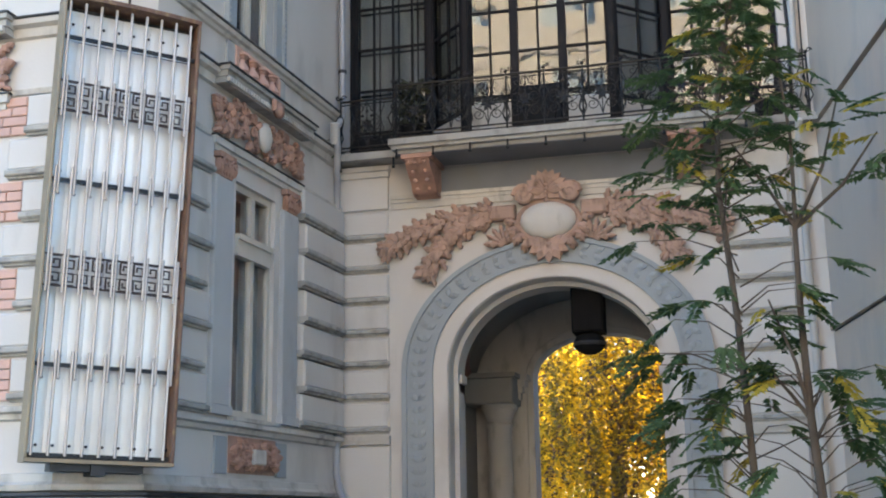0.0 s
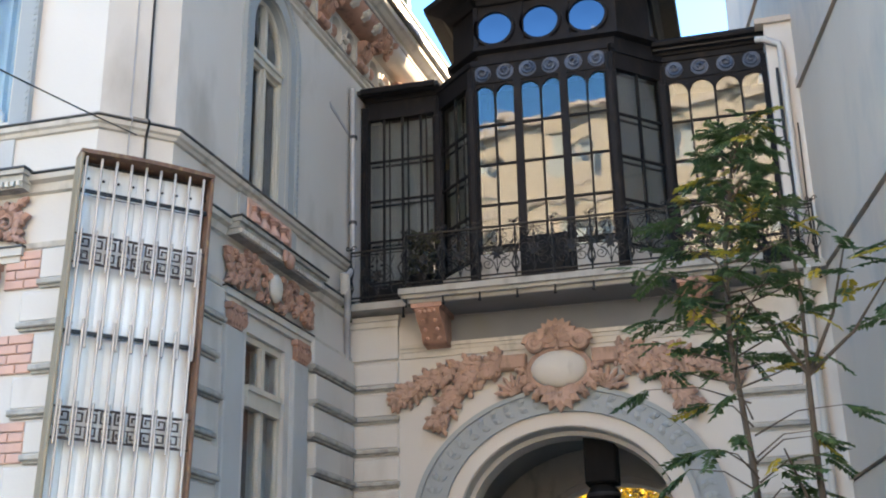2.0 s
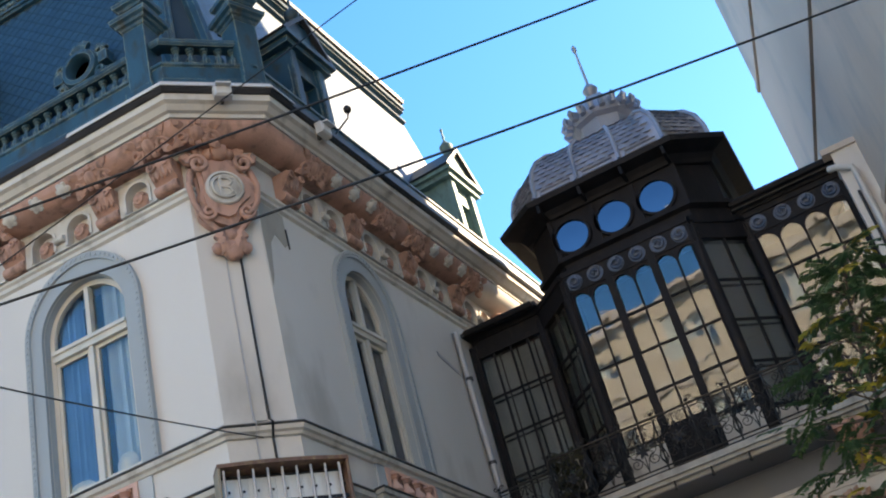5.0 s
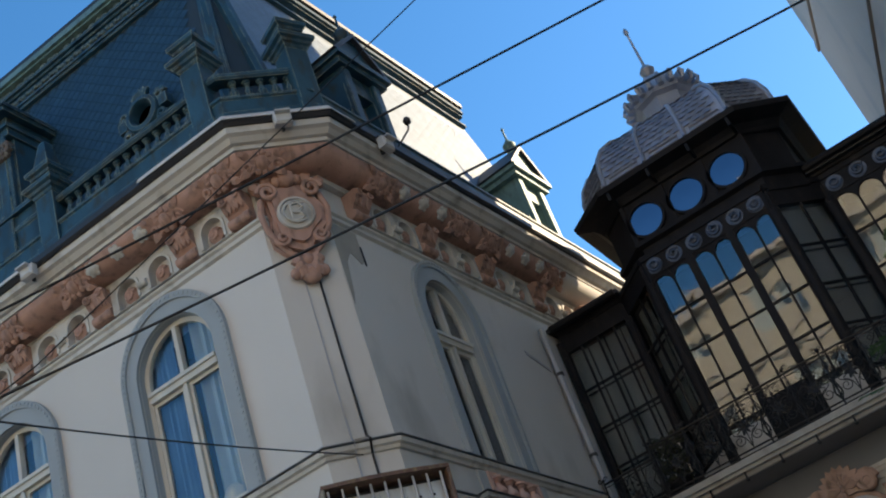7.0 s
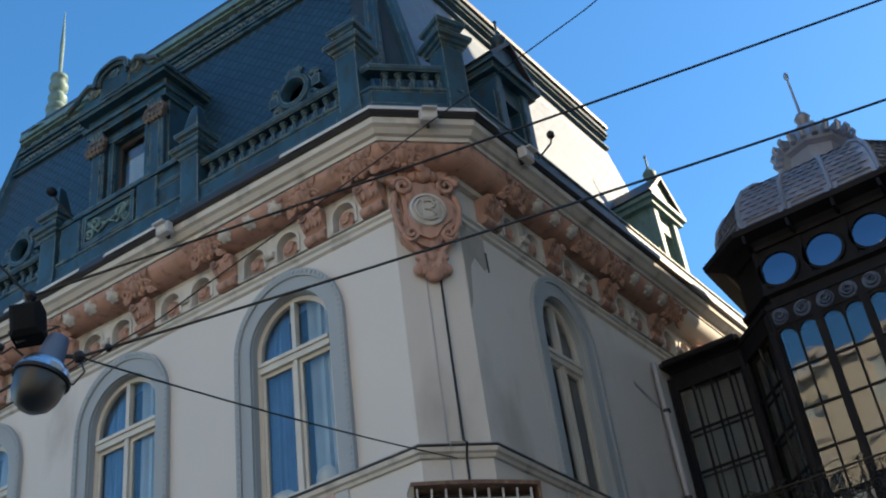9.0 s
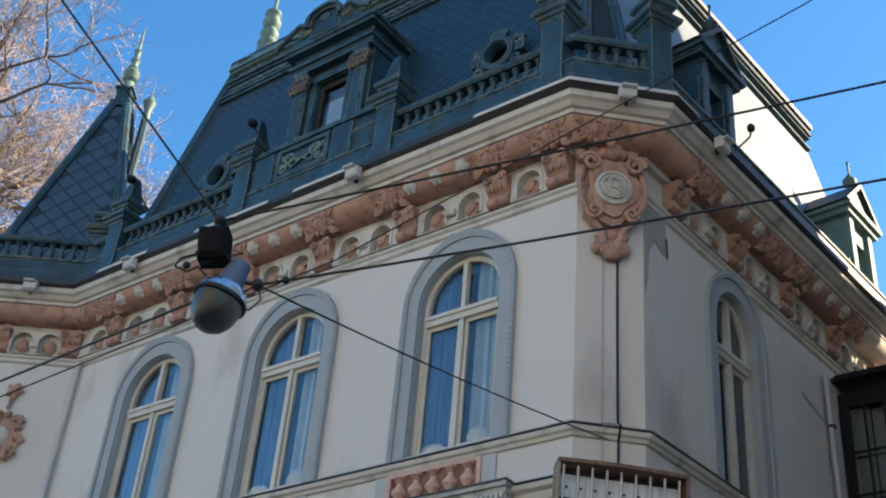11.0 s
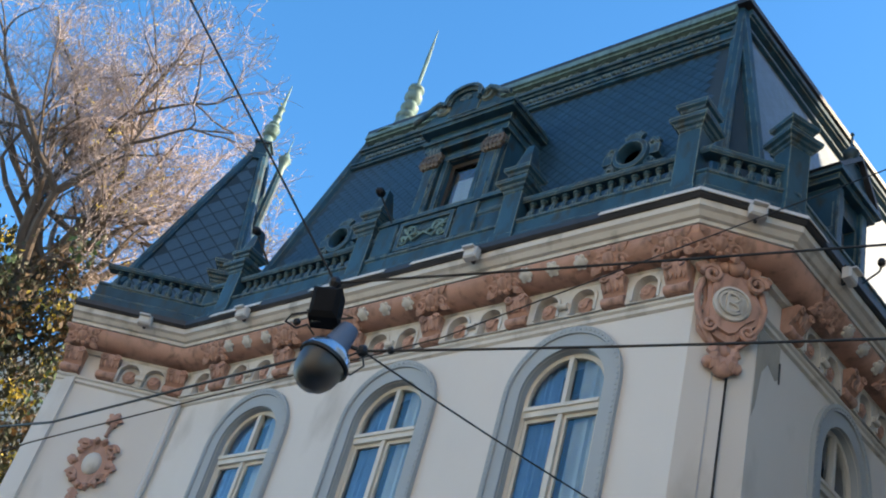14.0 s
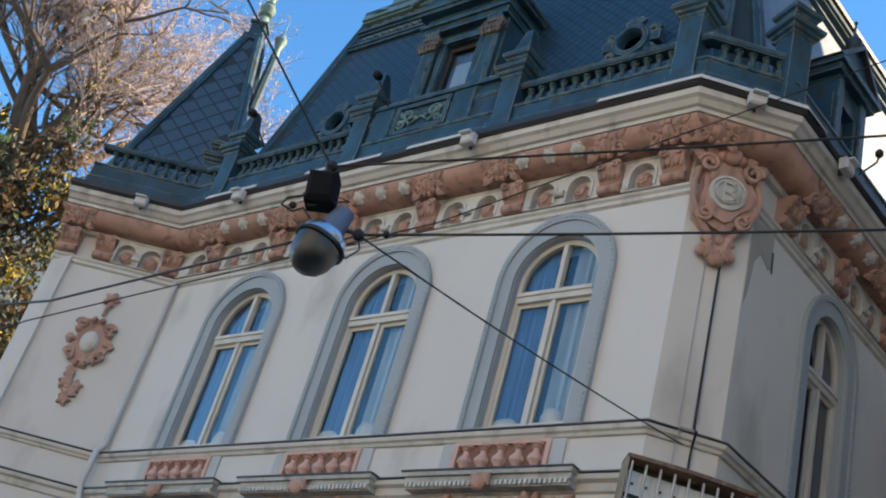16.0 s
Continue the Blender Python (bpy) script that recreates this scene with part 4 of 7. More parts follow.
mono = Geo(Fc).box(-0.10, -0.06, -0.30, -0.262, -0.16, 0.16).tube([(-0.08, -0.285, 0.16), (0.06, -0.285, 0.15), (0.11, -0.285, 0.08), (0.05, -0.285, 0.01), (-0.06, -0.285, 0.0)], 0.022, 6).tube([(-0.06, -0.285, 0.0), (0.07, -0.285, -0.03), (0.11, -0.285, -0.10), (0.04, -0.285, -0.16), (-0.08, -0.285, -0.16)], 0.022, 6)
mono.tube([(0.2 * math.cos(a), -0.285, 0.2 * math.sin(a)) for a in [0.9 + 0.35 * i for i in range(14)]], 0.018, 6)
make("monogram", mono, M_STONE, cart, smooth=True)
dp = Geo(Fc)
make("pendant_boss", Geo(Fc).ball((0, -0.10, -0.78), 0.13, 0.10, 0.12), M_PINK, cart, smooth=True)
for k in range(7):
    leafy(dp, (0, 0.08, -0.80), math.pi + k * math.pi / 6, 0.36 if k in (2, 3, 4) else 0.27, 0.20, 0.10)
for s in (-1, 1):
    make("pendant_boss", Geo(Fc).ball((s * 0.22, -0.08, -0.98), 0.10, 0.08, 0.10), M_PINK, cart, smooth=True)
make("pendant_boss", Geo(Fc).ball((0, -0.1, -1.06), 0.17, 0.10, 0.15), M_PINK, cart, smooth=True)
tagged(make("pendant_leaves", dp, M_PINK, cart, smooth=True), kind="stuff")

strip = thing("corner_strip", "pale grey rounded strip down the corner wall", "trim", kind="structure")
make("rounded_strip", Geo(F_CHAM).box(uc - 0.09, uc + 0.09, -0.025, 0, 8.345, 11.0, 0.008), M_WHITE, strip)
make("corner_cable", Geo(F_CHAM).tube([(uc + 0.10, -0.04, 11.0), (uc + 0.10, -0.03, 9.6), (uc + 0.105, -0.04, 8.36), (uc + 0.11, -0.16, 8.27), (uc + 0.11, -0.04, 8.1), (uc + 0.11, -0.03, 7.6)], 0.016, 6), M_IRON, strip, "black cable")
make("thin_cable", Geo(F_CHAM).tube([(uc - 0.10, -0.03, 11.0), (uc - 0.10, -0.03, 8.36), (uc - 0.10, -0.15, 8.27), (uc - 0.10, -0.03, 8.1), (uc - 0.10, -0.03, 7.6)], 0.010, 6), M_LEADPIPE, strip)
# flaked render on the side wall beneath the cornice
fl = make("flaked_patch", Geo(F_SIDE).prism([(0.02, 11.88), (0.62, 11.88), (0.63, 11.35), (0.55, 11.28), (0.33, 11.42), (0.18, 11.2), (0.10, 10.6), (0.03, 10.4)], -0.008, 0.0), M_BARE, w_side, "bare grey patch of flaked render")
make("loose_flake", Geo(F_SIDE).prism([(0.61, 11.62), (0.635, 11.62), (0.645, 11.28), (0.625, 11.28)], -0.025, -0.008), M_DARK, w_side)
make("rust_streak", Geo(F_SIDE).prism([(4.75, 10.95), (5.65, 10.72), (5.65, 10.66), (4.8, 10.86)], -0.012, 0.0), M_LEADPIPE, w_side, "old flashing scar")

wc = thing("wing_cartouche", "terracotta cartouche with a pale oval boss", "ornament")
Fw = F_WING @ pose(-1.12, 0, 10.33)
g = Geo(Fw).prism([(x, z) for x, z in shield(0.36, 0.52)], -0.06, 0)
for s in (-1, 1):
    for zz, rr in ((0.34, 0.12), (-0.3, 0.11)):
        spiral(g, (s * 0.28, zz), rr, 1.5, 0.04, 0 if s > 0 else math.pi, s, y=-0.08)
    leafy(g, (s * 0.3, 0.02, 0.0), 0 if s > 0 else math.pi, 0.2, 0.2, 0.06)
for k in range(14):
    a = k * 2 * math.pi / 14
    lobed_leaf(g, (0.26 * math.cos(a), 0.03, 0.40 * math.sin(a)), a, 0.17, 0.13, 0.06)
make("frame", g, M_PINK, wc, smooth=True)
make("boss", Geo(Fw).ball((0, -0.05, 0.0), 0.19, 0.10, 0.24, 14, 8), M_STONE, wc, "pale smooth oval boss", smooth=True)
g = Geo(Fw).ball((0.05, -0.06, 0.98), 0.12, 0.08, 0.10).tube([(0.05, -0.05, 0.92), (0.02, -0.05, 0.6)], 0.04, 6)
for k in range(5):
    leafy(g, (0.05, 0.02, 0.98), k * 1.25, 0.18, 0.12, 0.05)
make("top_knot", g, M_PINK, wc, smooth=True)
g = Geo(Fw)
for k in range(8):
    leafy(g, (0.0, 0.02, -0.62 - 0.06 * k), math.pi + 0.4 * k if k < 8 else 0, 0.22, 0.16, 0.06)
for p in ((-0.11, -0.9), (0.11, -0.92), (0.0, -1.08), (0.0, -1.22)):
    g.ball((p[0], -0.04, p[1]), 0.085, 0.07, 0.08)
    for k in range(5):
        lobed_leaf(g, (p[0], 0.0, p[1]), 1.26 * k + p[1], 0.15, 0.10, 0.05)
make("pendant", g, M_PINK, wc, smooth=True)

# ---- downpipes ----
dpipe = thing("downpipe", "grey metal downpipe in the wall corner", "pipe")
make("pipe", Geo(F_FRONT).tube([(I[0] - A[0] + 0.10, -0.10, z) for z in (11.95, 10, 8.4)] + [(I[0] - A[0] + 0.12, -0.22, 8.25), (I[0] - A[0] + 0.12, -0.24, 7.6), (I[0] - A[0] + 0.12, -0.12, 7.2), (I[0] - A[0] + 0.12, -0.12, 0.0)], 0.06, 10), M_PIPE, dpipe, smooth=True)
dp2 = thing("downpipe", "grey downpipe with clamps in the yard corner", "pipe")
pp = [(-6.25, 18.05, 11.55), (-6.22, 18.05, 8.2), (-6.15, 17.55, 7.85), (-6.15, 17.6, 7.5), (-6.30, 18.0, 7.1), (-6.31, 18.06, 6.3), (-6.31, 18.06, 2.4), (-6.2, 17.9, 2.1), (-6.0, 17.8, 1.8)]
make("pipe", Geo().tube(pp, 0.055, 10), M_LEADPIPE, dp2, smooth=True)
make("head", Geo().tube([(-6.15, 17.45, 7.9), (-6.2, 17.6, 7.6)], 0.075, 10), M_PIPE, dp2, "pale bent pipe mouth", smooth=True)
for z in (3.2, 4.6, 6.0, 9.0, 10.6):
    make("clamp", Geo().lathe([(0.055, -0.03), (0.07, -0.03), (0.07, 0.03), (0.055, 0.03)], (-6.31 if z < 7 else -6.23, 18.06, z), 12), M_DARK, dp2)

weed = thing("weed_tuft", "small green weed growing in the wall corner", "plant", m=F_SIDE @ pose(5.30, -0.10, 7.40))
g = Geo()
rng = random.Random(2)
for k in range(46):
    g.m = pose(rng.gauss(0, 0.08), rng.gauss(0, 0.05), abs(rng.gauss(0.08, 0.06)), rng.uniform(-60, 60), rng.uniform(-60, 60), rng.uniform(0, 360))
    g.add([(0, 0, 0), (0.035, 0.02, 0.01), (0.09, 0, 0), (0.035, -0.02, 0.01)], [(0, 1, 2), (0, 2, 3)])
make("leaves", g, M_LEAF, weed)

# ---- roof parapet ----
par = thing("roof_balustrade", "weathered green metal roof balustrade with pedestals", "balustrade")
OFF = 0.42


def offset_path(path, o):
    g = Geo().sweep(path, [(o, 0.0), (o, 1.0)], False)
    return [(g.v[2 * i][0], g.v[2 * i][1]) for i in range(len(path))]


PP = offset_path(PLAN, OFF)
WING_END = [tuple((F_WING @ Vector((-2.46, 0, 0)))[:2])]
make("plinth", Geo().sweep(WING_END + PLAN[2:], [(OFF - 0.16, 13.42), (OFF + 0.20, 13.40), (OFF + 0.20, 13.64), (OFF + 0.13, 13.70), (OFF + 0.13, 13.94), (OFF + 0.16, 13.96), (OFF + 0.16, 14.0), (OFF - 0.13, 14.0)][::-1]), M_COPPER, par)
make("rail", Geo().sweep(WING_END + PLAN[2:-1], [(OFF - 0.10, 14.40), (OFF + 0.10, 14.40), (OFF + 0.13, 14.44), (OFF + 0.13, 14.50), (OFF - 0.13, 14.50), (OFF - 0.13, 14.44)][::-1]), M_COPPER, par)


def pedestal_geo(top=15.0, w=0.19):
    k = math.sqrt(2)
    prof = [(w + 0.05, 13.42), (w + 0.05, 13.66), (w, 13.68), (w, top - 0.62), (w + 0.02, top - 0.60), (w + 0.03, top - 0.56), (w + 0.07, top - 0.53), (w + 0.08, top - 0.49), (w + 0.13, top - 0.45), (w + 0.14, top - 0.38), (w + 0.02, top - 0.35),
            (w - 0.02, top - 0.33), (w - 0.02, top - 0.22), (w + 0.02, top - 0.20), (w + 0.03, top - 0.16), (w + 0.08, top - 0.12), (w + 0.09, top - 0.05), (w + 0.05, top - 0.03), (w + 0.04, top), (0.02, top + 0.02)]
    return Geo(pose(0, 0, 0, 0, 0, 45)).lathe([(r * k, z) for r, z in prof], seg=4)


TALL = make("pedestal", pedestal_geo(15.50), M_COPPER, par, m=pose(A[0] - 0.14, PP[3][1], 0))
put("pedestal", TALL, par, pose(PP[4][0] - 0.05, PP[4][1], 0, 0, 0, 65))
PED = make("pedestal", pedestal_geo(15.24), M_COPPER, par, m=pose(-17.75, A[1] - OFF, 0))
DX = -12.70
POINT = make("point", Geo(pose(0, 0, 0, 0, 0, 45)).lathe([(0.24, 15.20), (0.22, 15.34), (0.10, 15.82), (0.06, 15.87), (0.01, 15.88)], seg=4), M_COPPER, par, m=pose(PP[4][0] - 0.35, PP[4][1] + 0.35, 0.1, 0, 0, 65))
PED_R, PED_L = -10.83, -14.20
for x in (PED_R, PED_L):
    put("pedestal", PED, par, pose(x, A[1] - OFF, 0))
for x in (PED_R, PED_L, -17.75):
    put("point", POINT, par, pose(x, A[1] - OFF, 0))


def baluster_run(p, q, step=0.215, skip=()):
    L = math.dist(p, q)
    n = int(L / step)
    for i in range(1, n):
        x, y = p[0] + (q[0] - p[0]) * i / n, p[1] + (q[1] - p[1]) * i / n
        if not any(a < x < b for a, b in skip):
            baluster(par, pose(x, y, 0), 14.0, 14.40, 0.075, M_COPPER)


baluster_run(PP[2], PP[3], skip=((PED_L - 0.25, PED_R + 0.25), (-18.0, -17.5), (A[0] - 0.42, A[0] + 0.1)))
baluster_run(PP[3], PP[4], 0.2)
baluster_run(tuple((F_WING @ Vector((-2.40, -OFF, 0)))[:2]), PP[2], 0.22)

# parapet in front of the dormer
YP = A[1] - OFF
dorm = thing("street_dormer", "green metal roof dormer with scrolled pediment and window", "dormer")
make("parapet_wall", Geo().box(PED_L + 0.2, PED_R - 0.2, YP - 0.10, YP + 0.12, 14.0, 14.73), M_COPPER, dorm)
make("parapet_cap", Geo().box(PED_L + 0.2, PED_R - 0.2, YP - 0.18, YP + 0.18, 14.73, 14.80).box(PED_L + 0.2, PED_R - 0.2, YP - 0.13, YP + 0.15, 14.80, 14.88), M_COPPER, dorm)
DP = pose(-0.06, YP - 0.10, 0.20)
make("panel_frame", Geo(DP).box(DX - 0.62, DX + 0.62, -0.05, 0, 14.42, 14.50).box(DX - 0.62, DX + 0.62, -0.05, 0, 13.84, 13.92).box(DX - 0.62, DX - 0.54, -0.05, 0, 13.92, 14.42).box(DX + 0.54, DX + 0.62, -0.05, 0, 13.92, 14.42), M_COPPER, dorm)
rel = Geo(DP)
for s in (-1, 1):
    spiral(rel, (DX + s * 0.30, 14.22), 0.14, 1.5, 0.028, 0 if s > 0 else math.pi, s, 18, -0.03)
    spiral(rel, (DX + s * 0.42, 14.05), 0.09, 1.4, 0.022, 0 if s > 0 else math.pi, -s, 16, -0.03)
    rel.tube([(DX, -0.03, 14.17), (DX + s * 0.22, -0.03, 14.02), (DX + s * 0.50, -0.03, 14.34)], 0.024, 6)
    for k in range(4):
        lobed_leaf(rel, (DX + s * (0.06 + 0.12 * k), 0.0, 14.12 + 0.04 * (k % 2)), (0.6 if s > 0 else math.pi - 0.6) + 0.4 * k, 0.13, 0.08, 0.03)
tagged(make("carved_panel", rel, M_VERDIGRIS, dorm, smooth=True), kind="stuff")
for s in (-1, 1):
    make("panel_pilaster", Geo(pose(-0.06, 0, 0.2)).box(DX + s * 0.92 - 0.24, DX + s * 0.92 + 0.24, YP - 0.16, YP - 0.10, 13.80, 14.52, 0.02), M_COPPER, dorm)
YD = 11.72
make("dormer_body", Geo(pose(0, YD, 0)).wall(DX - 0.95, DX + 0.95, 14.3, 17.05, [(DX, 0.40, 15.2, 16.5, 0)], 1.0), M_COPPER, dorm)
for s in (-1, 1):
    x = DX + s * 0.74
    g = Geo(pose(0, YD, 0)).box(x - 0.17, x + 0.17, -0.12, 0, 14.62, 16.62, 0.02).box(x - 0.20, x + 0.20, -0.15, 0, 16.56, 16.64).box(x - 0.10, x + 0.10, -0.14, -0.12, 14.9, 16.3)
    g.box(x - 0.22, x + 0.22, -0.16, 0, 14.62, 14.85)
    for k in range(4):
        leafy(g, (x - 0.12 + 0.08 * k, 0.12, 16.62), math.pi / 2, 0.26, 0.10, 0.05)
    make("pilaster", g, M_COPPER, dorm)
make("architrave", Geo(pose(0, YD, 0)).box(DX - 0.50, DX + 0.50, -0.07, 0, 16.5, 16.62).box(DX - 0.50, DX - 0.40, -0.05, 0.0, 15.2, 16.5).box(DX + 0.40, DX + 0.50, -0.05, 0.0, 15.2, 16.5).box(DX - 0.6, DX + 0.6, -0.12, 0, 15.10, 15.2), M_COPPER, dorm)
dw = make("dormer_window", Geo(pose(0, YD, 0)).box(DX - 0.398, DX - 0.32, 0.1, 0.16, 15.2, 16.5).box(DX + 0.32, DX + 0.398, 0.1, 0.16, 15.2, 16.5).box(DX - 0.32, DX + 0.32, 0.1, 0.16, 16.40, 16.5).box(DX - 0.32, DX + 0.32, 0.1, 0.16, 15.2, 15.28), M_BROWNWOOD, dorm, "brown wooden window")
make("pane", Geo(pose(0, YD, 0)).box(DX - 0.32, DX + 0.32, 0.12, 0.126, 15.28, 16.4), M_GLASS, dw)
make("net_curtain", Geo(pose(0, YD, 0)).box(DX - 0.22, DX + 0.36, 0.20, 0.21, 15.2, 16.12), M_SHEER, dw)
make("brown_blind", Geo(pose(0, YD, 0)).box(DX - 0.36, DX + 0.36, 0.24, 0.25, 15.2, 16.5), M_RUSTGILT, dw)
make("dormer_inside", Geo(pose(0, YD, 0)).box(DX - 0.44, DX + 0.44, 0.5, 0.55, 15.2, 16.5), M_ROOM, dorm)
for a, y, z0, z1 in ((1.0, 0.16, 16.80, 16.95), (1.05, 0.22, 16.95, 17.02), (0.98, 0.14, 17.02, 17.22), (1.12, 0.32, 17.22, 17.30), (1.16, 0.36, 17.30, 17.38)):
    make("entablature", Geo(pose(0, YD, 0)).box(DX - a, DX + a, -y, 1.15, z0, z1), M_COPPER, dorm)
g = Geo(pose(-0.09, YD - 0.20, -0.16))
ped = [(DX - 0.35, 17.53), (DX + 0.35, 17.53), (DX + 0.38, 17.92)] + [(DX + 0.42 * math.cos(a), 17.92 + 0.27 * math.sin(a)) for a in [math.pi * i / 10 for i in range(11)]] + [(DX - 0.38, 17.92)]
g.prism(ped, -0.18, 0.5)
g.prism([(DX - 1.1, 17.53), (DX - 0.35, 17.53), (DX - 0.35, 17.95), (DX - 0.6, 17.85), (DX - 0.9, 17.62)], -0.15, 0.6)
g.prism([(DX + 0.35, 17.53), (DX + 1.1, 17.53), (DX + 0.9, 17.62), (DX + 0.6, 17.85), (DX + 0.35, 17.95)], -0.15, 0.6)
make("pediment", g, M_COPPER, dorm, smooth=True)
for s in (-1, 1):
    g = Geo(pose(-0.09, YD - 0.20, -0.16))
    spiral(g, (DX + s * 0.55, 17.85), 0.17, 1.7, 0.055, 0, s, 18, -0.16)
    g.lathe([(0.17, -0.02), (0.17, -0.16), (0.02, -0.18)], (DX + s * 0.55, 0, 17.85), 14, "y")
    make("scroll", g, M_WORNGILT, dorm, smooth=True)
    g = Geo(pose(0, YD, 0)).prism([(DX + s * 0.95, 14.7), (DX + s * 1.45, 14.7), (DX + s * 1.38, 14.95), (DX + s * 1.12, 15.1), (DX + s * 1.05, 15.5), (DX + s * 0.95, 15.6)], 0.05, 0.3)
    spiral(g, (DX + s * 1.25, 14.9), 0.14, 1.5, 0.04, 0, s, 16, 0.02)
    make("side_scroll", g, M_COPPER, dorm, smooth=True)
PM = pose(-0.09, YD - 0.20, -0.16)
make("hood_moulding", Geo(PM).arch(DX, 17.80, 17.92, 0.38, 0.24, 0.46, 0.31, -0.30, 0.5, 16).arch(DX, 17.80, 17.92, 0.32, 0.18, 0.38, 0.24, -0.24, -0.15, 16), M_COPPER, dorm, "moulded rim of the curved hood", smooth=True)
g = Geo(PM)
for k in range(7):
    leafy(g, (DX, 0.14, 17.91), math.pi * (k + 0.5) / 7, 0.17, 0.08, 0.05)
make("shell", g, M_COPPER, dorm, smooth=True)
for s in (-1, 1):
    P = [(DX + s * 0.44, -0.20, 17.90), (DX + s * 0.62, -0.24, 17.96), (DX + s * 0.80, -0.24, 17.86), (DX + s * 0.95, -0.24, 17.72), (DX + s * 1.18, -0.24, 17.62)]
    make("raking_moulding", Geo(PM).tube(P, 0.055, 8), M_COPPER, dorm, smooth=True)
    x = DX + s * 0.74
    cg = Geo(pose(0, YD, 0)).box(x - 0.21, x + 0.21, -0.17, 0, 16.62, 16.68)
    for k in range(5):
        lobed_leaf(cg, (x - 0.16 + 0.08 * k, 0.12, 16.30), math.pi / 2 + 0.15 * (2 - k), 0.30, 0.13, 0.06)
    spiral(cg, (x - 0.16, 16.56), 0.08, 1.4, 0.025, 0, -1, y=-0.17)
    spiral(cg, (x + 0.16, 16.56), 0.08, 1.4, 0.025, math.pi, 1, y=-0.17)
    make("capital", cg, M_RUSTGILT, dorm, "brown weathered leafy capital", smooth=True)
for s in (-1, 1):
    c = thing("roof_floodlight", "small dark floodlight on a short arm", "lamp", "roof lights")
    x = DX - 0.9 if s < 0 else -16.9
    make("arm", Geo().tube([(x, YP - 0.1, 14.7), (x - 0.1, YP - 0.55, 15.15)], 0.02, 6), M_IRON, c)
    make("head", Geo().ball((x - 0.1, YP - 0.6, 15.2), 0.09, 0.12, 0.09), M_IRON, c, smooth=True)

# oculus dormers
def oculus(x, name="oculus_dormer"):
    t = thing(name, "round green metal dormer with scrolled frame", "dormer", "round dormers", m=pose(x, 12.28, 15.78))
    make("ring", Geo().lathe([(0.22, 0.3), (0.22, -0.10), (0.26, -0.16), (0.34, -0.14), (0.38, -0.06), (0.40, 0.3)], (0, 0, 0), 20, "y"), M_COPPER, t, smooth=True)
    make("opening", Geo().lathe([(0.23, 0.05), (0.01, 0.05)], (0, 0, 0), 16, "y"), M_IRON, t)
    g = Geo()
    for s in (-1, 1):
        spiral(g, (s * 0.40, 0.18), 0.13, 1.5, 0.045, 0, s, y=-0.05)
        spiral(g, (s * 0.38, -0.24), 0.12, 1.5, 0.045, 0, -s, y=-0.05)
        g.box(s * 0.46 - 0.09, s * 0.46 + 0.09, -0.1, 0.3, -0.1, 0.12)
    for k in range(5):
        leafy(g, (0, 0.02, 0.34), math.pi / 2 + (k - 2) * 0.45, 0.26, 0.14, 0.07)
    g.box(-0.34, 0.34, -0.1, 0.2, -0.46, -0.38)
    make("scroll_frame", g, M_COPPER, t, smooth=True)
    return t


oculus(-9.27)
oculus(-16.10)

# ---- slates and metal trim ----
def slope(p, q, up):
    """Frame on a sloping plane: x from p to q, z up the slope, y into the roof."""
    x = (Vector(q) - Vector(p)).normalized()
    z = Vector(up) - Vector(p)
    z = (z - x * z.dot(x)).normalized()
    y = z.cross(x)
    m = Matrix((x, y, z)).transposed().to_4x4()
    m.translation = p
    return m


SL_F = slope(i0, a0, RC)
SL_S = slope(b0, e0, RE)


def slates(F, x_lo, x_hi, h, d, parent, name, parts=0, near=None, skin=None, k_=0.475):
    """Diamond slates; x_lo and x_hi give the edges at a height. The first ones are parts, the rest one mesh."""
    M_ = skin or M_SLATE
    e = 0.5 if name == "side_slate_field" else 0.6
    shape = lambda g: g.add([(0, -0.024 * e, -d * k_), (d * k_, -0.020 * e, 0), (0, -0.010 * e, d * (k_ - 0.015)), (-d * k_, -0.020 * e, 0), (0, 0.01, 0)], [(0, 1, 3), (1, 2, 3), (0, 3, 4), (0, 4, 1), (1, 4, 2), (2, 4, 3)])
    rest, cells = Geo(F), []
    row = 0
    z = 0.25
    while z < h:
        off = d * 0.5 * (row % 2)
        for k in range(math.ceil((x_lo(z) + d * 0.5 - off) / d), math.floor((x_hi(z) - d * 0.5 - off) / d) + 1):
            cells.append((k * d + off, z))
        z += d * 0.5
        row += 1
    cells.sort(key=lambda c: near(c) if near else 0)
    proto = None
    for i, (x, z) in enumerate(cells):
        if i < parts:
            if proto is None:
                proto = make("slate", shape(Geo()), M_, parent, m=F @ pose(x, 0, z))
            else:
                put("slate", proto, parent, F @ pose(x, 0, z, random.uniform(-1, 1)))
        else:
            rest.m = F @ pose(x, 0, z)
            shape(rest)
    tagged(make(name, rest, M_, parent), kind="stuff")


inv = SL_F.inverted()
rl, rc = inv @ Vector(RL), inv @ Vector(RC)
xa = (inv @ Vector(a0)).x
slates(SL_F, lambda z: rl.x * z / rl.z + 0.2, lambda z: xa + (rc.x - xa) * z / rc.z - 0.25, 5.25, 0.26, roof, "slate_field", 300, lambda c: abs(c[0] - 9.0) + abs(c[1] - 3))
inv2 = SL_S.inverted()
rs, re_ = inv2 @ Vector(RC), inv2 @ Vector(RE)
L2 = (inv2 @ Vector(e0)).x
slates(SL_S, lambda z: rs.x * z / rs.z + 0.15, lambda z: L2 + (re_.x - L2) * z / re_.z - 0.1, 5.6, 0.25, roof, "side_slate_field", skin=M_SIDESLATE)

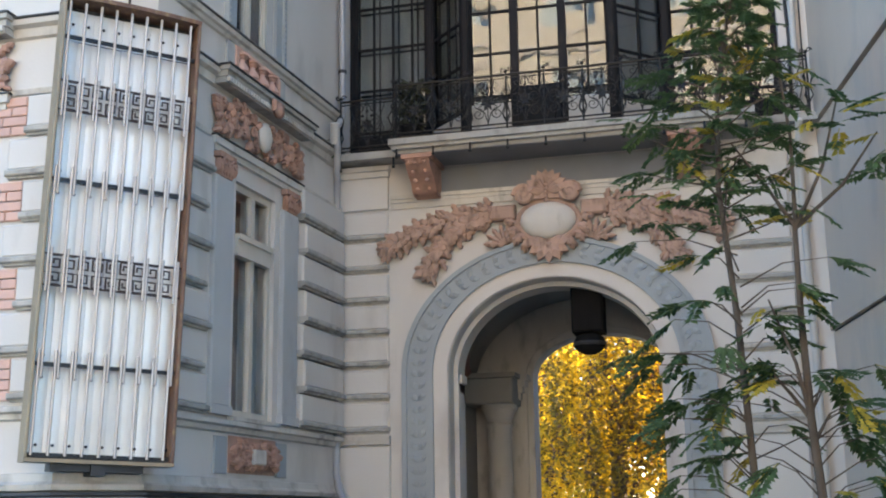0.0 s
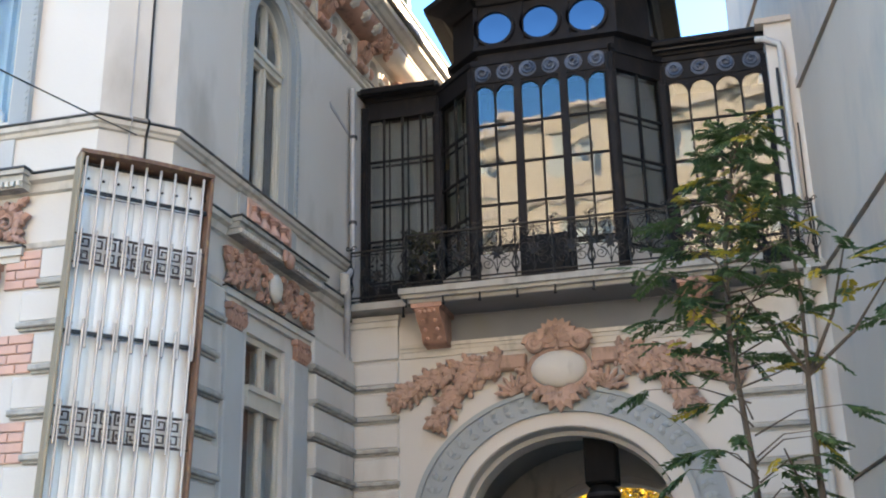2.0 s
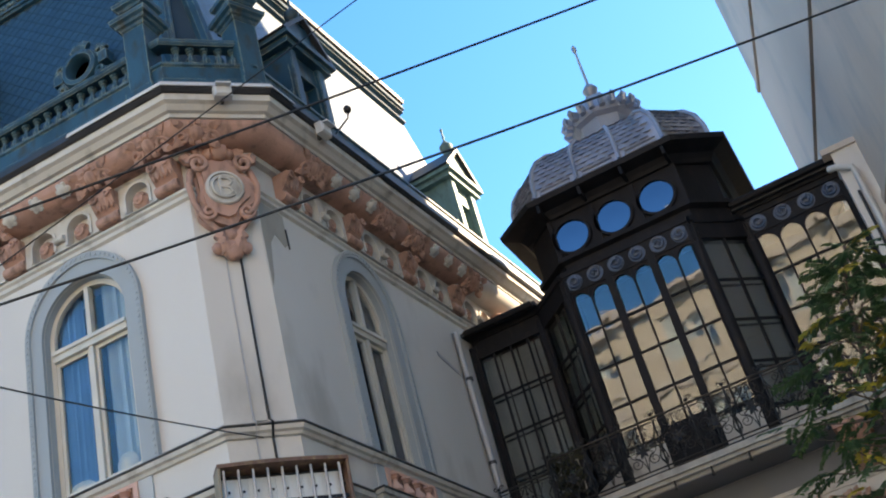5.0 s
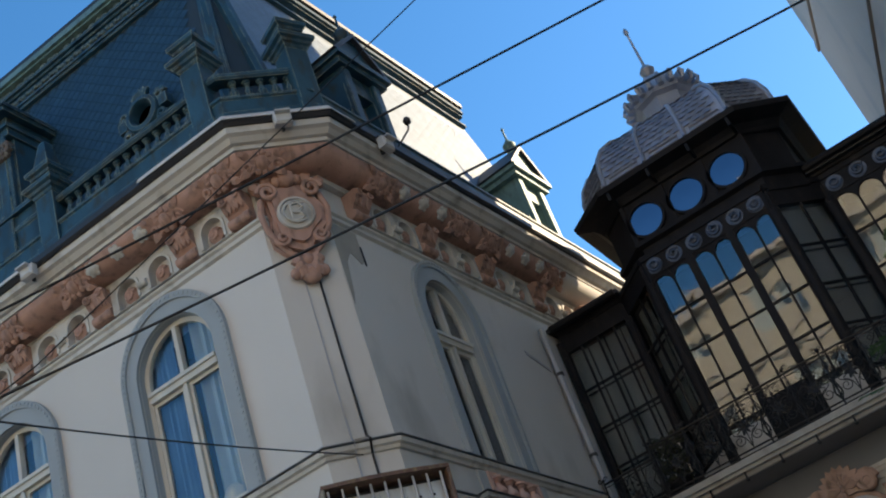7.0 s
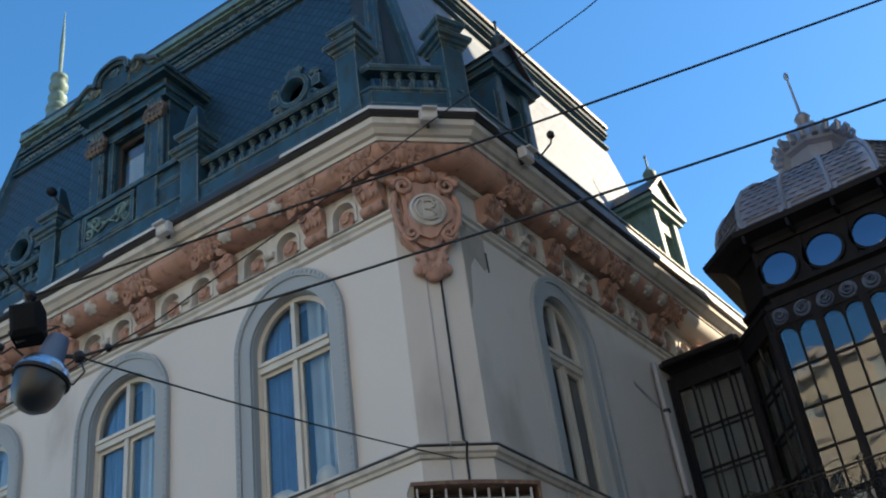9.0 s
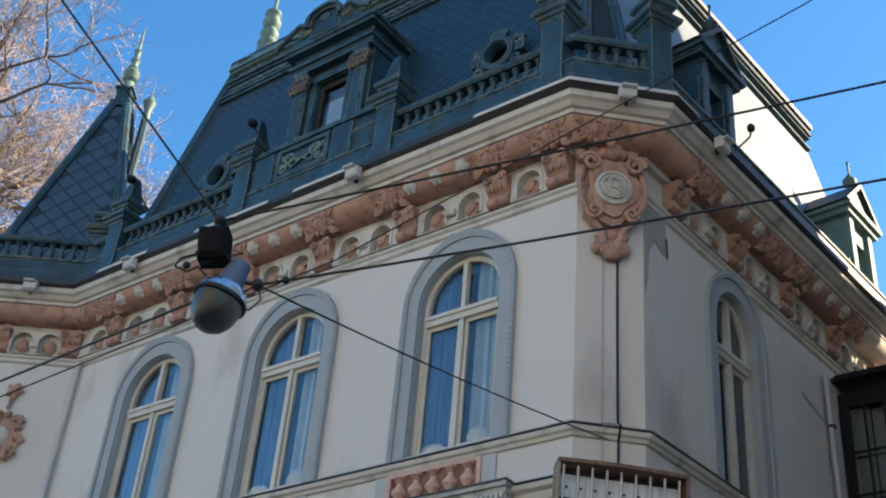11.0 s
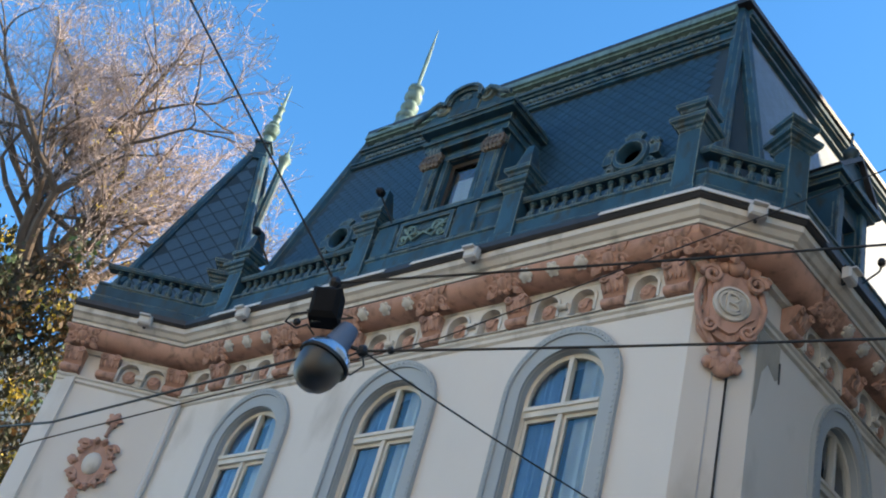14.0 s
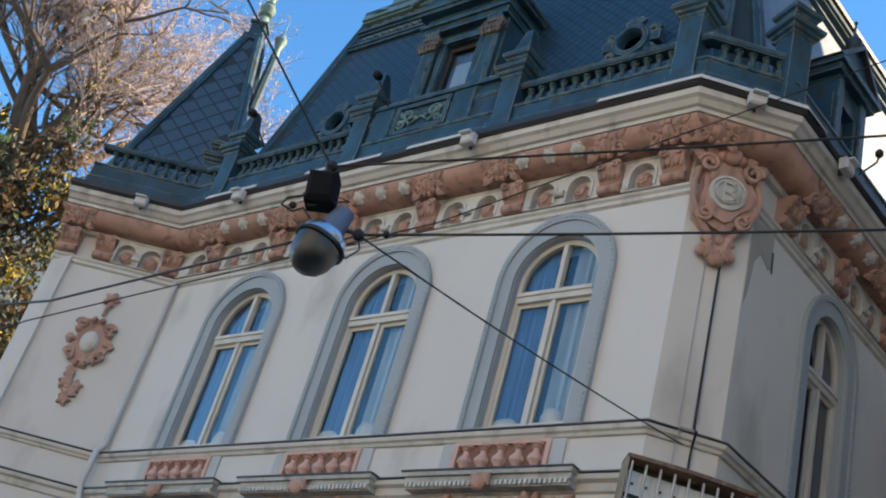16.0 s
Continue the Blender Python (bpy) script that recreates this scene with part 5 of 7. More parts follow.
# hips, ridge mouldings and frieze on the roof
def hip(p, q, r=0.10):
    make("hip_roll", Geo().tube([p, q], r, 8), M_COPPER, roof, smooth=True)


hip(a0, RC, 0.13)
hip(b0, RC, 0.13)
hip(i0, RL, 0.14)
for dz, o in ((0.0, 0.16), (0.0, -0.16)):
    hip((a0[0] + o, a0[1] - 0.02, a0[2]), (RC[0] + o * 0.3, RC[1] - 0.03, RC[2] - 0.3), 0.05)


def on_slope(F, x0, x1, z0, z1, out, name, material=M_COPPER):
    return make(name, Geo(F).box(x0, x1, -out, 0.0, z0, z1), material, roof)


hF = rc.z
for z0, z1, out in ((hF - 1.12, hF - 1.04, 0.09), (hF - 1.04, hF - 0.98, 0.13), (hF - 0.62, hF - 0.55, 0.10), (hF - 0.55, hF - 0.48, 0.16), (hF - 0.26, hF - 0.20, 0.18), (hF - 0.20, hF - 0.02, 0.24)):
    on_slope(SL_F, rl.x * (z0 / rl.z) + 0.02, xa + (rc.x - xa) * z0 / rc.z - 0.02, z0, z1, out, "ridge_moulding", M_VERDIGRIS if z0 > hF - 0.3 else M_COPPER)
on_slope(SL_F, rl.x * 0.97, xa + (rc.x - xa) * 0.95, hF - 0.98, hF - 0.20, 0.05, "ridge_frieze")
g = Geo(SL_F)
n = 26
x0, x1 = rl.x + 0.2, rc.x - 0.25
for i in range(n):
    x = x0 + (x1 - x0) * (i + 0.5) / n
    spiral(g, (x - 0.07, hF - 0.36), 0.08, 1.2, 0.028, 0, 1, 10, -0.08)
    leafy(g, (x + 0.02, 0.05, hF - 0.36), 0.3 if i % 2 else -0.3, 0.2, 0.1, 0.05)
tagged(make("scroll_frieze", g, M_WORNGILT, roof, smooth=True), kind="stuff")
g = Geo(SL_F)
for i in range(80):
    x = x0 + (x1 - x0) * (i + 0.5) / 80
    g.ball((x, -0.10, hF - 0.86 + 0.03 * (i % 2)), 0.055, 0.05, 0.06, 6, 4)
tagged(make("bead_frieze", g, M_WORNGILT, roof, smooth=True), kind="stuff")
hS = rs.z
for z0, z1, out in ((hS - 0.55, hS - 0.48, 0.10), (hS - 0.24, hS - 0.18, 0.16), (hS - 0.18, hS - 0.02, 0.22)):
    on_slope(SL_S, rs.x, re_.x, z0, z1, out, "side_ridge_moulding")
make("roof_deck_edge", Geo().slab([(RL[0] - 0.1, RL[1] - 0.2), (RC[0] + 0.25, RC[1] - 0.2), (RE[0] + 0.25, RE[1]), (RE[0] - 5, RE[1]), (-16.6, 16.0)], 19.80, 19.92), M_DARK, roof)


def finial(name, at, prof, label, seg=12):
    t = thing(name, label, "finial", m=pose(*at))
    k = max(i for i, p in enumerate(prof) if p[0] > 0.06) + 1
    make("urn", Geo().lathe(prof[:k], seg=seg), M_VERDIGRIS, t, smooth=True)
    make("spike", Geo().lathe([(prof[k - 1][0] * 0.6, prof[k - 1][1] - 0.02)] + prof[k:], seg=8), M_VERDIGRIS, t, smooth=True)
    return t


finial("ridge_finial", (-16.78, 13.25, 19.72), [(0.56, 0), (0.52, 0.10), (0.34, 0.28), (0.25, 0.50), (0.21, 0.76), (0.25, 0.82), (0.25, 0.88), (0.17, 0.92), (0.15, 1.02), (0.21, 1.12), (0.22, 1.20), (0.14, 1.27), (0.13, 1.36), (0.21, 1.46), (0.22, 1.56), (0.14, 1.63), (0.15, 1.72), (0.20, 1.78), (0.19, 1.86), (0.10, 1.91), (0.075, 1.98), (0.05, 2.9), (0.008, 4.0)], "tall pale green finial with a needle spike", 16)

# ---- turret roof over the wing ----
tur = thing("turret_roof", "pyramid roof of large diamond slates with green hips", "roof")
FT = F_WING
tb = [(-2.85, 0.25), (0.15, 0.25), (0.15, 3.0), (-2.85, 3.0)]
ap, AZT = (-1.12, 1.25), 19.38
q = 0.16
top = [(ap[0] - q, ap[1] - q), (ap[0] + q, ap[1] - q), (ap[0] + q, ap[1] + q), (ap[0] - q, ap[1] + q)]
g = Geo(FT).add([(x, y, 13.45) for x, y in tb] + [(x, y, AZT) for x, y in top], [(0, 1, 5, 4), (1, 2, 6, 5), (2, 3, 7, 6), (3, 0, 4, 7), (4, 5, 6, 7), (3, 2, 1, 0)])
make("boarding", g, M_UNDERSLATE, tur)
for k in range(4):
    p, r = FT @ Vector((*tb[k], 13.45)), FT @ Vector((*top[k], AZT))
    make("hip_roll", Geo().tube([p, r], 0.11, 8), M_COPPER, tur, smooth=True)
for k in (0, 1):
    p, r, u = FT @ Vector((*tb[k], 13.45)), FT @ Vector((*tb[k + 1], 13.45)), FT @ Vector((*top[k], AZT))
    SF = slope(p, r, u)
    iv = SF.inverted()
    l5, r5, w5 = iv @ u, iv @ (FT @ Vector((*top[k + 1], AZT))), (iv @ r).x
    slates(SF, lambda z: l5.x * z / l5.z - 0.12, lambda z: w5 + (r5.x - w5) * z / l5.z + 0.12, l5.z - 0.2, 0.48, tur, "slate_rest", 150, lambda c: 0, M_TURRET, 0.455)
fa = FT @ Vector((*ap, AZT))
make("cap_block", Geo(FT).box(ap[0] - 0.24, ap[0] + 0.24, ap[1] - 0.24, ap[1] + 0.24, AZT - 0.05, AZT + 0.12).box(ap[0] - 0.17, ap[0] + 0.17, ap[1] - 0.17, ap[1] + 0.17, AZT + 0.12, AZT + 0.5).box(ap[0] - 0.22, ap[0] + 0.22, ap[1] - 0.22, ap[1] + 0.22, AZT + 0.5, AZT + 0.56), M_COPPER, tur)
TP = [(0.24, 0), (0.18, 0.15), (0.14, 0.42), (0.22, 0.50), (0.15, 0.56), (0.21, 0.66), (0.24, 0.78), (0.14, 0.92), (0.17, 0.98), (0.11, 1.04), (0.10, 1.2), (0.15, 1.28), (0.09, 1.36), (0.08, 1.62), (0.12, 1.68), (0.07, 1.74), (0.05, 1.78), (0.03, 2.3), (0.008, 2.75)]
TP = [(r * (0.85 if r > 0.06 else 1.0), z * 0.8) for r, z in TP]
finial("turret_finial", (fa.x, fa.y, AZT + 0.5), TP, "pale green turned turret finial")
fb = FT @ Vector((ap[0] + 0.55, ap[1] + 0.2, 0))
finial("turret_finial", (fb.x, fb.y, AZT - 0.15), [(0.10, 0), (0.08, 0.3), (0.13, 0.45), (0.16, 0.56), (0.09, 0.68), (0.07, 0.75), (0.02, 0.8), (0.005, 1.35)], "smaller pale green finial beside it")
make("side_shaft", Geo().lathe([(0.11, AZT - 1.9), (0.10, AZT - 0.15)], (fb.x, fb.y, 0), 8), M_COPPER, tur, smooth=True)
put("pedestal", PED, par, F_WING @ pose(-0.1, -0.30, 0))
for pt in ((0.35, 0.55), (-2.9, 1.6)):
    p = FT @ Vector((*pt, 0))
    st = thing("roof_block", "pointed green metal block behind the balustrade", "ornament")
    make("block", Geo(pose(p.x, p.y, 0, 0, 0, 38)).box(-0.26, 0.26, -0.26, 0.26, 13.44, 15.0), M_COPPER, st)
    make("point", Geo(pose(p.x, p.y, 0, 0, 0, 38)).add([(-0.3, -0.3, 15.0), (0.3, -0.3, 15.0), (0.3, 0.3, 15.0), (-0.3, 0.3, 15.0), (0.12, 0, 15.75), (-0.12, 0, 15.75)], [(0, 1, 4, 5), (1, 2, 4), (2, 3, 5, 4), (3, 0, 5), (3, 2, 1, 0)]), M_COPPER, st)

# ---- side dormers ----
def side_dormer(u, name, label, fin=17.3, skin=M_COPPER):
    t = thing(name, label, "dormer", m=F_SIDE @ pose(u, -0.12, 0.28))
    make("body", Geo().wall(-0.52, 0.52, 13.14, 15.6, [(0, 0.28, 14.1, 15.2, 0)], 1.2), skin, t)
    make("dark_opening", Geo().box(-0.28, 0.28, 0.2, 0.25, 14.1, 15.2), M_ROOM, t)
    make("cornice", Geo().box(-0.66, 0.66, -0.16, 1.2, 15.6, 15.72).box(-0.74, 0.74, -0.24, 1.2, 15.72, 15.82), skin, t)
    make("gable", Geo().prism([(-0.70, 15.82), (0.70, 15.82), (0.1, 16.45), (-0.1, 16.45)], -0.12, 1.2), skin, t)
    make("gable_roof", Geo().prism([(-0.80, 15.82), (-0.70, 15.80), (0, 16.52), (0.70, 15.80), (0.80, 15.82), (0, 16.62)], -0.22, 1.3), M_DARK, t)
    for s in (-1, 1):
        make("pilaster", Geo().box(s * 0.42 - 0.10, s * 0.42 + 0.10, -0.09, 0, 13.5, 15.6, 0.02), skin, t)
    make("finial", Geo().lathe([(0.16, 16.4), (0.12, 16.5), (0.08, 16.6), (0.14, 16.68), (0.15, 16.78), (0.06, 16.9), (0.025, 16.95), (0.02, 17.2), (0.04, 17.24), (0.005, fin)], seg=10), skin, t, smooth=True)
    for k in range(6):
        make("gable_stud", Geo().ball((-0.36 + 0.144 * k, -0.13, 15.93), 0.035, 0.03, 0.035, 6, 4), skin, t, smooth=True)
    for s in (-1, 1):
        g = Geo().prism([(s * 0.52, 13.5), (s * 1.0, 13.5), (s * 0.94, 13.8), (s * 0.70, 14.0), (s * 0.62, 14.5), (s * 0.52, 14.7)], -0.02, 0.22)
        spiral(g, (s * 0.80, 13.78), 0.14, 1.5, 0.04, 0, s, 16, -0.05)
        make("side_scroll", g, skin, t, smooth=True)
    return t


side_dormer(2.15, "side_dormer", "dark green metal side dormer with a ball finial")
# paler skin than its twin, sunlight put into the colour
side_dormer(7.75, "side_dormer", "side dormer in paler green that carries the sunlight", 17.3, M_VERDIGRIS)
hk = thing("roof_hook", "thin iron hook with insulator on the gutter", "hook")
make("arm", Geo(F_SIDE).tube([(1.42, -0.75, 13.4), (1.72, -0.92, 13.85), (1.78, -0.92, 14.0)], 0.018, 6), M_IRON, hk)
make("insulator", Geo(F_SIDE).ball((1.78, -0.92, 14.07), 0.07, 0.07, 0.08), M_IRON, hk, smooth=True)

# floodlights on the cornice
for F, u in ((F_FRONT, -3.71), (F_FRONT, -9.15), (F_WING, -1.06), (F_CHAM, 0.52), (F_SIDE, 0.9)):
    c = thing("cornice_floodlight", "small white floodlight on the cornice", "lamp", "cornice lights", m=F @ pose(u, -0.86, 13.16))
    make("housing", Geo().box(-0.13, 0.13, -0.08, 0.06, -0.10, 0.10, 0.03), M_PIPE, c)
    make("visor", Geo().box(-0.11, 0.11, -0.16, -0.08, 0.05, 0.08), M_PIPE, c)
    make("bracket", Geo().box(-0.02, 0.02, 0.06, 0.12, -0.12, 0.12).box(-0.15, 0.15, -0.01, 0.02, 0.10, 0.12), M_DARK, c)

# ---- gate wall ----
Yg = lambda o: pose(0, YB - o, 0)
ga = thing("gate_arch", "blue-grey moulded carriage arch with leaf band", "arch", kind="structure")
make("leaf_band", Geo(F_BACK).arch(GX, 0, 3.9, 2.00, 1.71, 2.35, 1.97, -0.06, 0.0, 40), M_GREY, ga)
make("outer_bead", Geo(F_BACK).arch(GX, 0, 3.9, 2.35, 1.97, 2.43, 2.04, -0.10, 0.0, 40), M_GREY, ga)
make("inner_bead", Geo(F_BACK).arch(GX, 0, 3.9, 1.92, 1.64, 2.00, 1.71, -0.11, 0.0, 40), M_GREY, ga)
make("white_fascia", Geo(F_BACK).arch(GX, 0, 3.9, 1.69, 1.42, 1.92, 1.64, -0.05, 0.0, 40), M_WHITE, ga)
make("inner_reveal", Geo(F_BACK).arch(GX, 0, 3.9, 1.60, 1.33, 1.675, 1.405, 0.30, 0.75, 40), M_WHITE, ga)
pts = [(GX - 2.175, 0.6 + 0.19 * i, math.pi / 2) for i in range(18)]
for i in range(29):
    a = math.pi * (i + 0.5) / 29
    pts.append((GX - 2.175 * math.cos(a), 3.9 + 1.84 * math.sin(a), math.pi / 2 - a))
pts += [(GX + 2.175, 0.6 + 0.19 * i, math.pi / 2) for i in range(18)]
g = Geo(F_BACK)
for x, z, a in pts:
    for s in (-1, 1):
        leafy(g, (x, 0.03, z), a + s * 0.75, 0.19, 0.10, 0.035)
tagged(make("carved_leaves", g, M_GREY, ga), kind="stuff")
make("impost_line", Geo(F_BACK).box(-5.46, -0.14, -0.05, 0, 6.70, 6.76).box(-5.46, -0.14, -0.08, 0, 6.76, 6.82).box(-5.46, -0.14, -0.03, 0, 6.60, 6.70), M_STONE, w_back)
for a, b in ((-6.36, -5.48), (-0.14, 0.82)):
    make("pier_cap", Geo(F_BACK).box(a, b, -0.10, 0, 7.16, 7.26).box(a - 0.02, b + 0.02, -0.14, 0, 7.26, 7.34).box(a + 0.02, b - 0.02, -0.06, 0, 6.62, 7.16), M_WHITE, w_back)
    make("pier_belt", Geo(F_BACK).box(a, b, -0.10, 0, 2.80, 2.86).box(a, b, -0.12, 0, 2.86, 2.93), M_STONE, w_back)
    make("pier_base", Geo(F_BACK).box(a, b, -0.07, 0, 0, 2.78, 0.02), M_WHITE, w_back)

# medallion and oak garland
med = thing("gate_medallion", "pale oval medallion in a terracotta shell frame", "ornament", m=Yg(0.02))
make("oval", Geo().ball((GX, -0.12, 6.20), 0.45, 0.17, 0.30, 24, 10), M_STONE, med, "stained white oval boss", smooth=True)
g = Geo()
g.tube([(GX + 0.48 * math.cos(a), -0.10, 6.20 + 0.33 * math.sin(a)) for a in [2 * math.pi * i / 30 for i in range(31)]], 0.05, 8)
for k in range(20):
    a = math.pi + math.pi * (k + 0.5) / 20
    lobed_leaf(g, (GX + 0.46 * math.cos(a), 0.06, 6.2 + 0.32 * math.sin(a)), a + (0.35 if k % 2 else -0.35), 0.27, 0.15, 0.08)
for k in range(7):
    leafy(g, (GX, 0.1, 5.86), math.pi + k * math.pi / 6, 0.36, 0.18, 0.10)
make("leaf_frame", g, M_TERRA, med, smooth=True)
g = Geo().box(GX - 0.42, GX + 0.42, -0.20, 0.0, 6.54, 6.66)
for s in (-1, 1):
    v = Geo()
    spiral(v, (GX + s * 0.36, 6.62), 0.16, 1.8, 0.06, 0 if s > 0 else math.pi, s, 20, -0.2)
    make("volute", v.lathe([(0.15, -0.1), (0.15, -0.22), (0.02, -0.26)], (GX + s * 0.36, 0, 6.62), 14, "y"), M_TERRA, med, smooth=True)
for k in range(9):
    leafy(g, (GX, 0.16, 6.66), math.pi * (k + 0.5) / 9, 0.36, 0.17, 0.12)
for k in range(6):
    make("pearl", Geo().ball((GX, -0.24, 6.50 + 0.06 * k), 0.035), M_TERRA, med, smooth=True)
tagged(make("shell_crest", g, M_TERRA, med, smooth=True), kind="stuff")

rng = random.Random(5)
for s in (-1, 1):
    ol = thing("oak_garland", "terracotta oak leaf garland over the arch", "ornament", "gate garlands", m=Yg(0.0))
    make("ribbon_block", Geo().box(*sorted((GX + s * 0.52, GX + s * 0.95)), -0.16, 0, 6.26, 6.50, 0.03), M_TERRA, ol)
    lobed = Geo()
    stems = [((0.9, 6.42), (2.0, 6.32), (2.6, 5.95)), ((0.95, 6.30), (1.6, 6.25), (1.95, 5.55))]
    for a, b, c in stems:
        P = [((1 - t) ** 2 * a[0] + 2 * t * (1 - t) * b[0] + t * t * c[0], (1 - t) ** 2 * a[1] + 2 * t * (1 - t) * b[1] + t * t * c[1]) for t in [i / 16 for i in range(17)]]
        lobed.tube([(GX + s * x, -0.06, z) for x, z in P], 0.04, 6, 0.02)
        for i in range(len(P)):
            x, z = P[i]
            x2, z2 = P[min(i + 1, 16)]
            x1, z1 = P[max(i - 1, 0)]
            way = math.atan2(z2 - z1, s * (x2 - x1))
            for side in (-1, 1):
                for ring in (0, 1):
                    lobed_leaf(lobed, (GX + s * x, 0.02 + 0.07 * ring + rng.uniform(0, 0.03), z), way + side * rng.uniform(0.45, 1.15) * (1.25 - ring * 0.6), rng.uniform(0.20, 0.31), rng.uniform(0.11, 0.15), 0.06)
            if i % 2 == 0:
                lobed_leaf(lobed, (GX + s * x, 0.13, z), way + rng.uniform(-0.3, 0.3), 0.22, 0.12, 0.05)
            if i % 3 == 0:
                lobed.ball((GX + s * x + rng.uniform(-0.1, 0.1), -0.17, z + rng.uniform(-0.1, 0.1)), 0.035, 0.04, 0.045, 6, 4)
        for k in range(5):
            lobed_leaf(lobed, (GX + s * P[16][0], 0.08, P[16][1]), math.atan2(P[16][1] - P[14][1], s * (P[16][0] - P[14][0])) + (k - 2) * 0.42, 0.24, 0.12, 0.06)
    for k in range(6):
        lobed_leaf(lobed, (GX + s * 0.70, 0.06, 5.86), math.pi / 2 - s * (k - 1.5) * 0.42, 0.36, 0.12, 0.07)
    tagged(make("leaves", lobed, M_TERRA, ol, smooth=True), kind="stuff")

# ---- balcony ----
bal = thing("balcony", "cream stone balcony slab on carved consoles", "balcony")
make("slab", Geo(Yg(0)).box(-5.22, 0.39, -0.97, -0.01, 7.40, 7.50), M_SLAB, bal)
# soffit and frieze sheets bring the slab's shade as colour
make("soffit", Geo(Yg(0)).box(-5.08, 0.25, -0.82, -0.02, 7.268, 7.28), M_SOFFIT, bal, "grey soffit darkened for shade")
make("shaded_frieze", Geo(Yg(0)).box(-5.06, 0.23, -0.02, -0.002, 6.825, 7.262), M_SOFFIT, bal, "grey frieze darkened for shade under the slab")
make("slab_moulding", Geo(Yg(0)).box(-5.18, 0.35, -0.92, -0.01, 7.34, 7.40), M_SLAB, bal)
make("slab_bed", Geo(Yg(0)).box(-5.1, 0.27, -0.84, -0.01, 7.28, 7.34), M_SLAB, bal)
make("slab_end", Geo(Yg(0)).box(0.39, 1.3, -0.42, -0.01, 7.38, 7.50), M_SLAB, bal)
make("slab_end", Geo(Yg(0)).box(-6.34, -5.22, -0.42, -0.01, 7.38, 7.50), M_SLAB, bal)
for x in (-4.80, -0.65):
    g = Geo(Yg(0) @ pose(x, 0, 0))
    side = [(-0.78, 7.27), (-0.80, 7.18), (-0.72, 7.08), (-0.62, 7.02), (-0.50, 6.94), (-0.40, 6.88), (-0.36, 6.79), (-0.28, 6.74), (-0.05, 6.72), (-0.02, 6.76), (-0.02, 7.27)]
    n = len(side)
    g.add([(dx, y, z) for dx in (-0.20, 0.20) for y, z in side], [tuple(range(n)), tuple(range(2 * n - 1, n - 1, -1))] + [(i, i + n, (i + 1) % n + n, (i + 1) % n) for i in range(n)])
    g.box(-0.25, 0.25, -0.84, -0.02, 7.20, 7.27)
    for k in range(4):
        g.ball((-0.12 + 0.08 * k, -0.79, 7.14), 0.035)
    for k in range(3):
        for dx in (-0.1, 0.1):
            g.ball((dx, -0.66 + 0.13 * k, 7.02 - 0.11 * k), 0.04, 0.04, 0.04, 6, 4)
    make("console", g, M_PINK, bal, "terracotta carved console", smooth=True)

rail = thing("balcony_railing", "black wrought iron railing with scrolls", "railing")
RY = -0.90


def rail_panel_geo(w=0.62):
    g = Geo()
    z0, z1 = 7.60, 8.40
    for s in (-1, 1):
        spiral(g, (s * 0.15, 7.78), 0.10, 1.5, 0.009, math.pi / 2 if s > 0 else math.pi / 2, s, 16, 0)
        spiral(g, (s * 0.15, 8.0), 0.10, 1.5, 0.009, -math.pi / 2, -s, 16, 0)
        spiral(g, (s * 0.12, 8.25), 0.07, 1.4, 0.008, math.pi / 2, s, 14, 0)
        g.tube([(0, 0, 7.62), (s * 0.05, 0, 7.8), (s * 0.2, 0, 7.9), (s * 0.25, 0, 8.05), (s * 0.1, 0, 8.2), (0, 0, 8.36)], 0.008, 5)
        g.tube([(s * 0.30, 0, 7.6), (s * 0.24, 0, 7.72), (s * 0.29, 0, 7.9), (s * 0.22, 0, 8.1), (s * 0.30, 0, 8.3)], 0.008, 5)
    g.tube([(0, 0, 7.6), (0, 0, 8.4)], 0.009, 6)
    for k in range(6):
        leafy(g, (0, 0, 7.95), k * math.pi / 3, 0.12, 0.05, 0.02, 0)
    for k in range(4):
        g.ball((0.08 * math.cos(k * 1.57), 0, 8.13 + 0.08 * math.sin(k * 1.57)), 0.028, 0.02, 0.028, 6, 4)
    return g


def post_geo():
    g = Geo().tube([(0, 0, 7.22), (0, 0, 8.42)], 0.017, 6).ball((0, 0, 7.22), 0.03).ball((0, 0, 8.46), 0.032)
    for s in (-1, 1):
        spiral(g, (s * 0.05, 8.48), 0.045, 1.2, 0.010, 0, s, 10, 0)
        g.tube([(0, 0, 7.65), (s * 0.06, -0.05, 7.75), (s * 0.02, -0.02, 7.9), (s * 0.07, -0.06, 8.05), (0, 0, 8.2)], 0.012, 5)
    return g


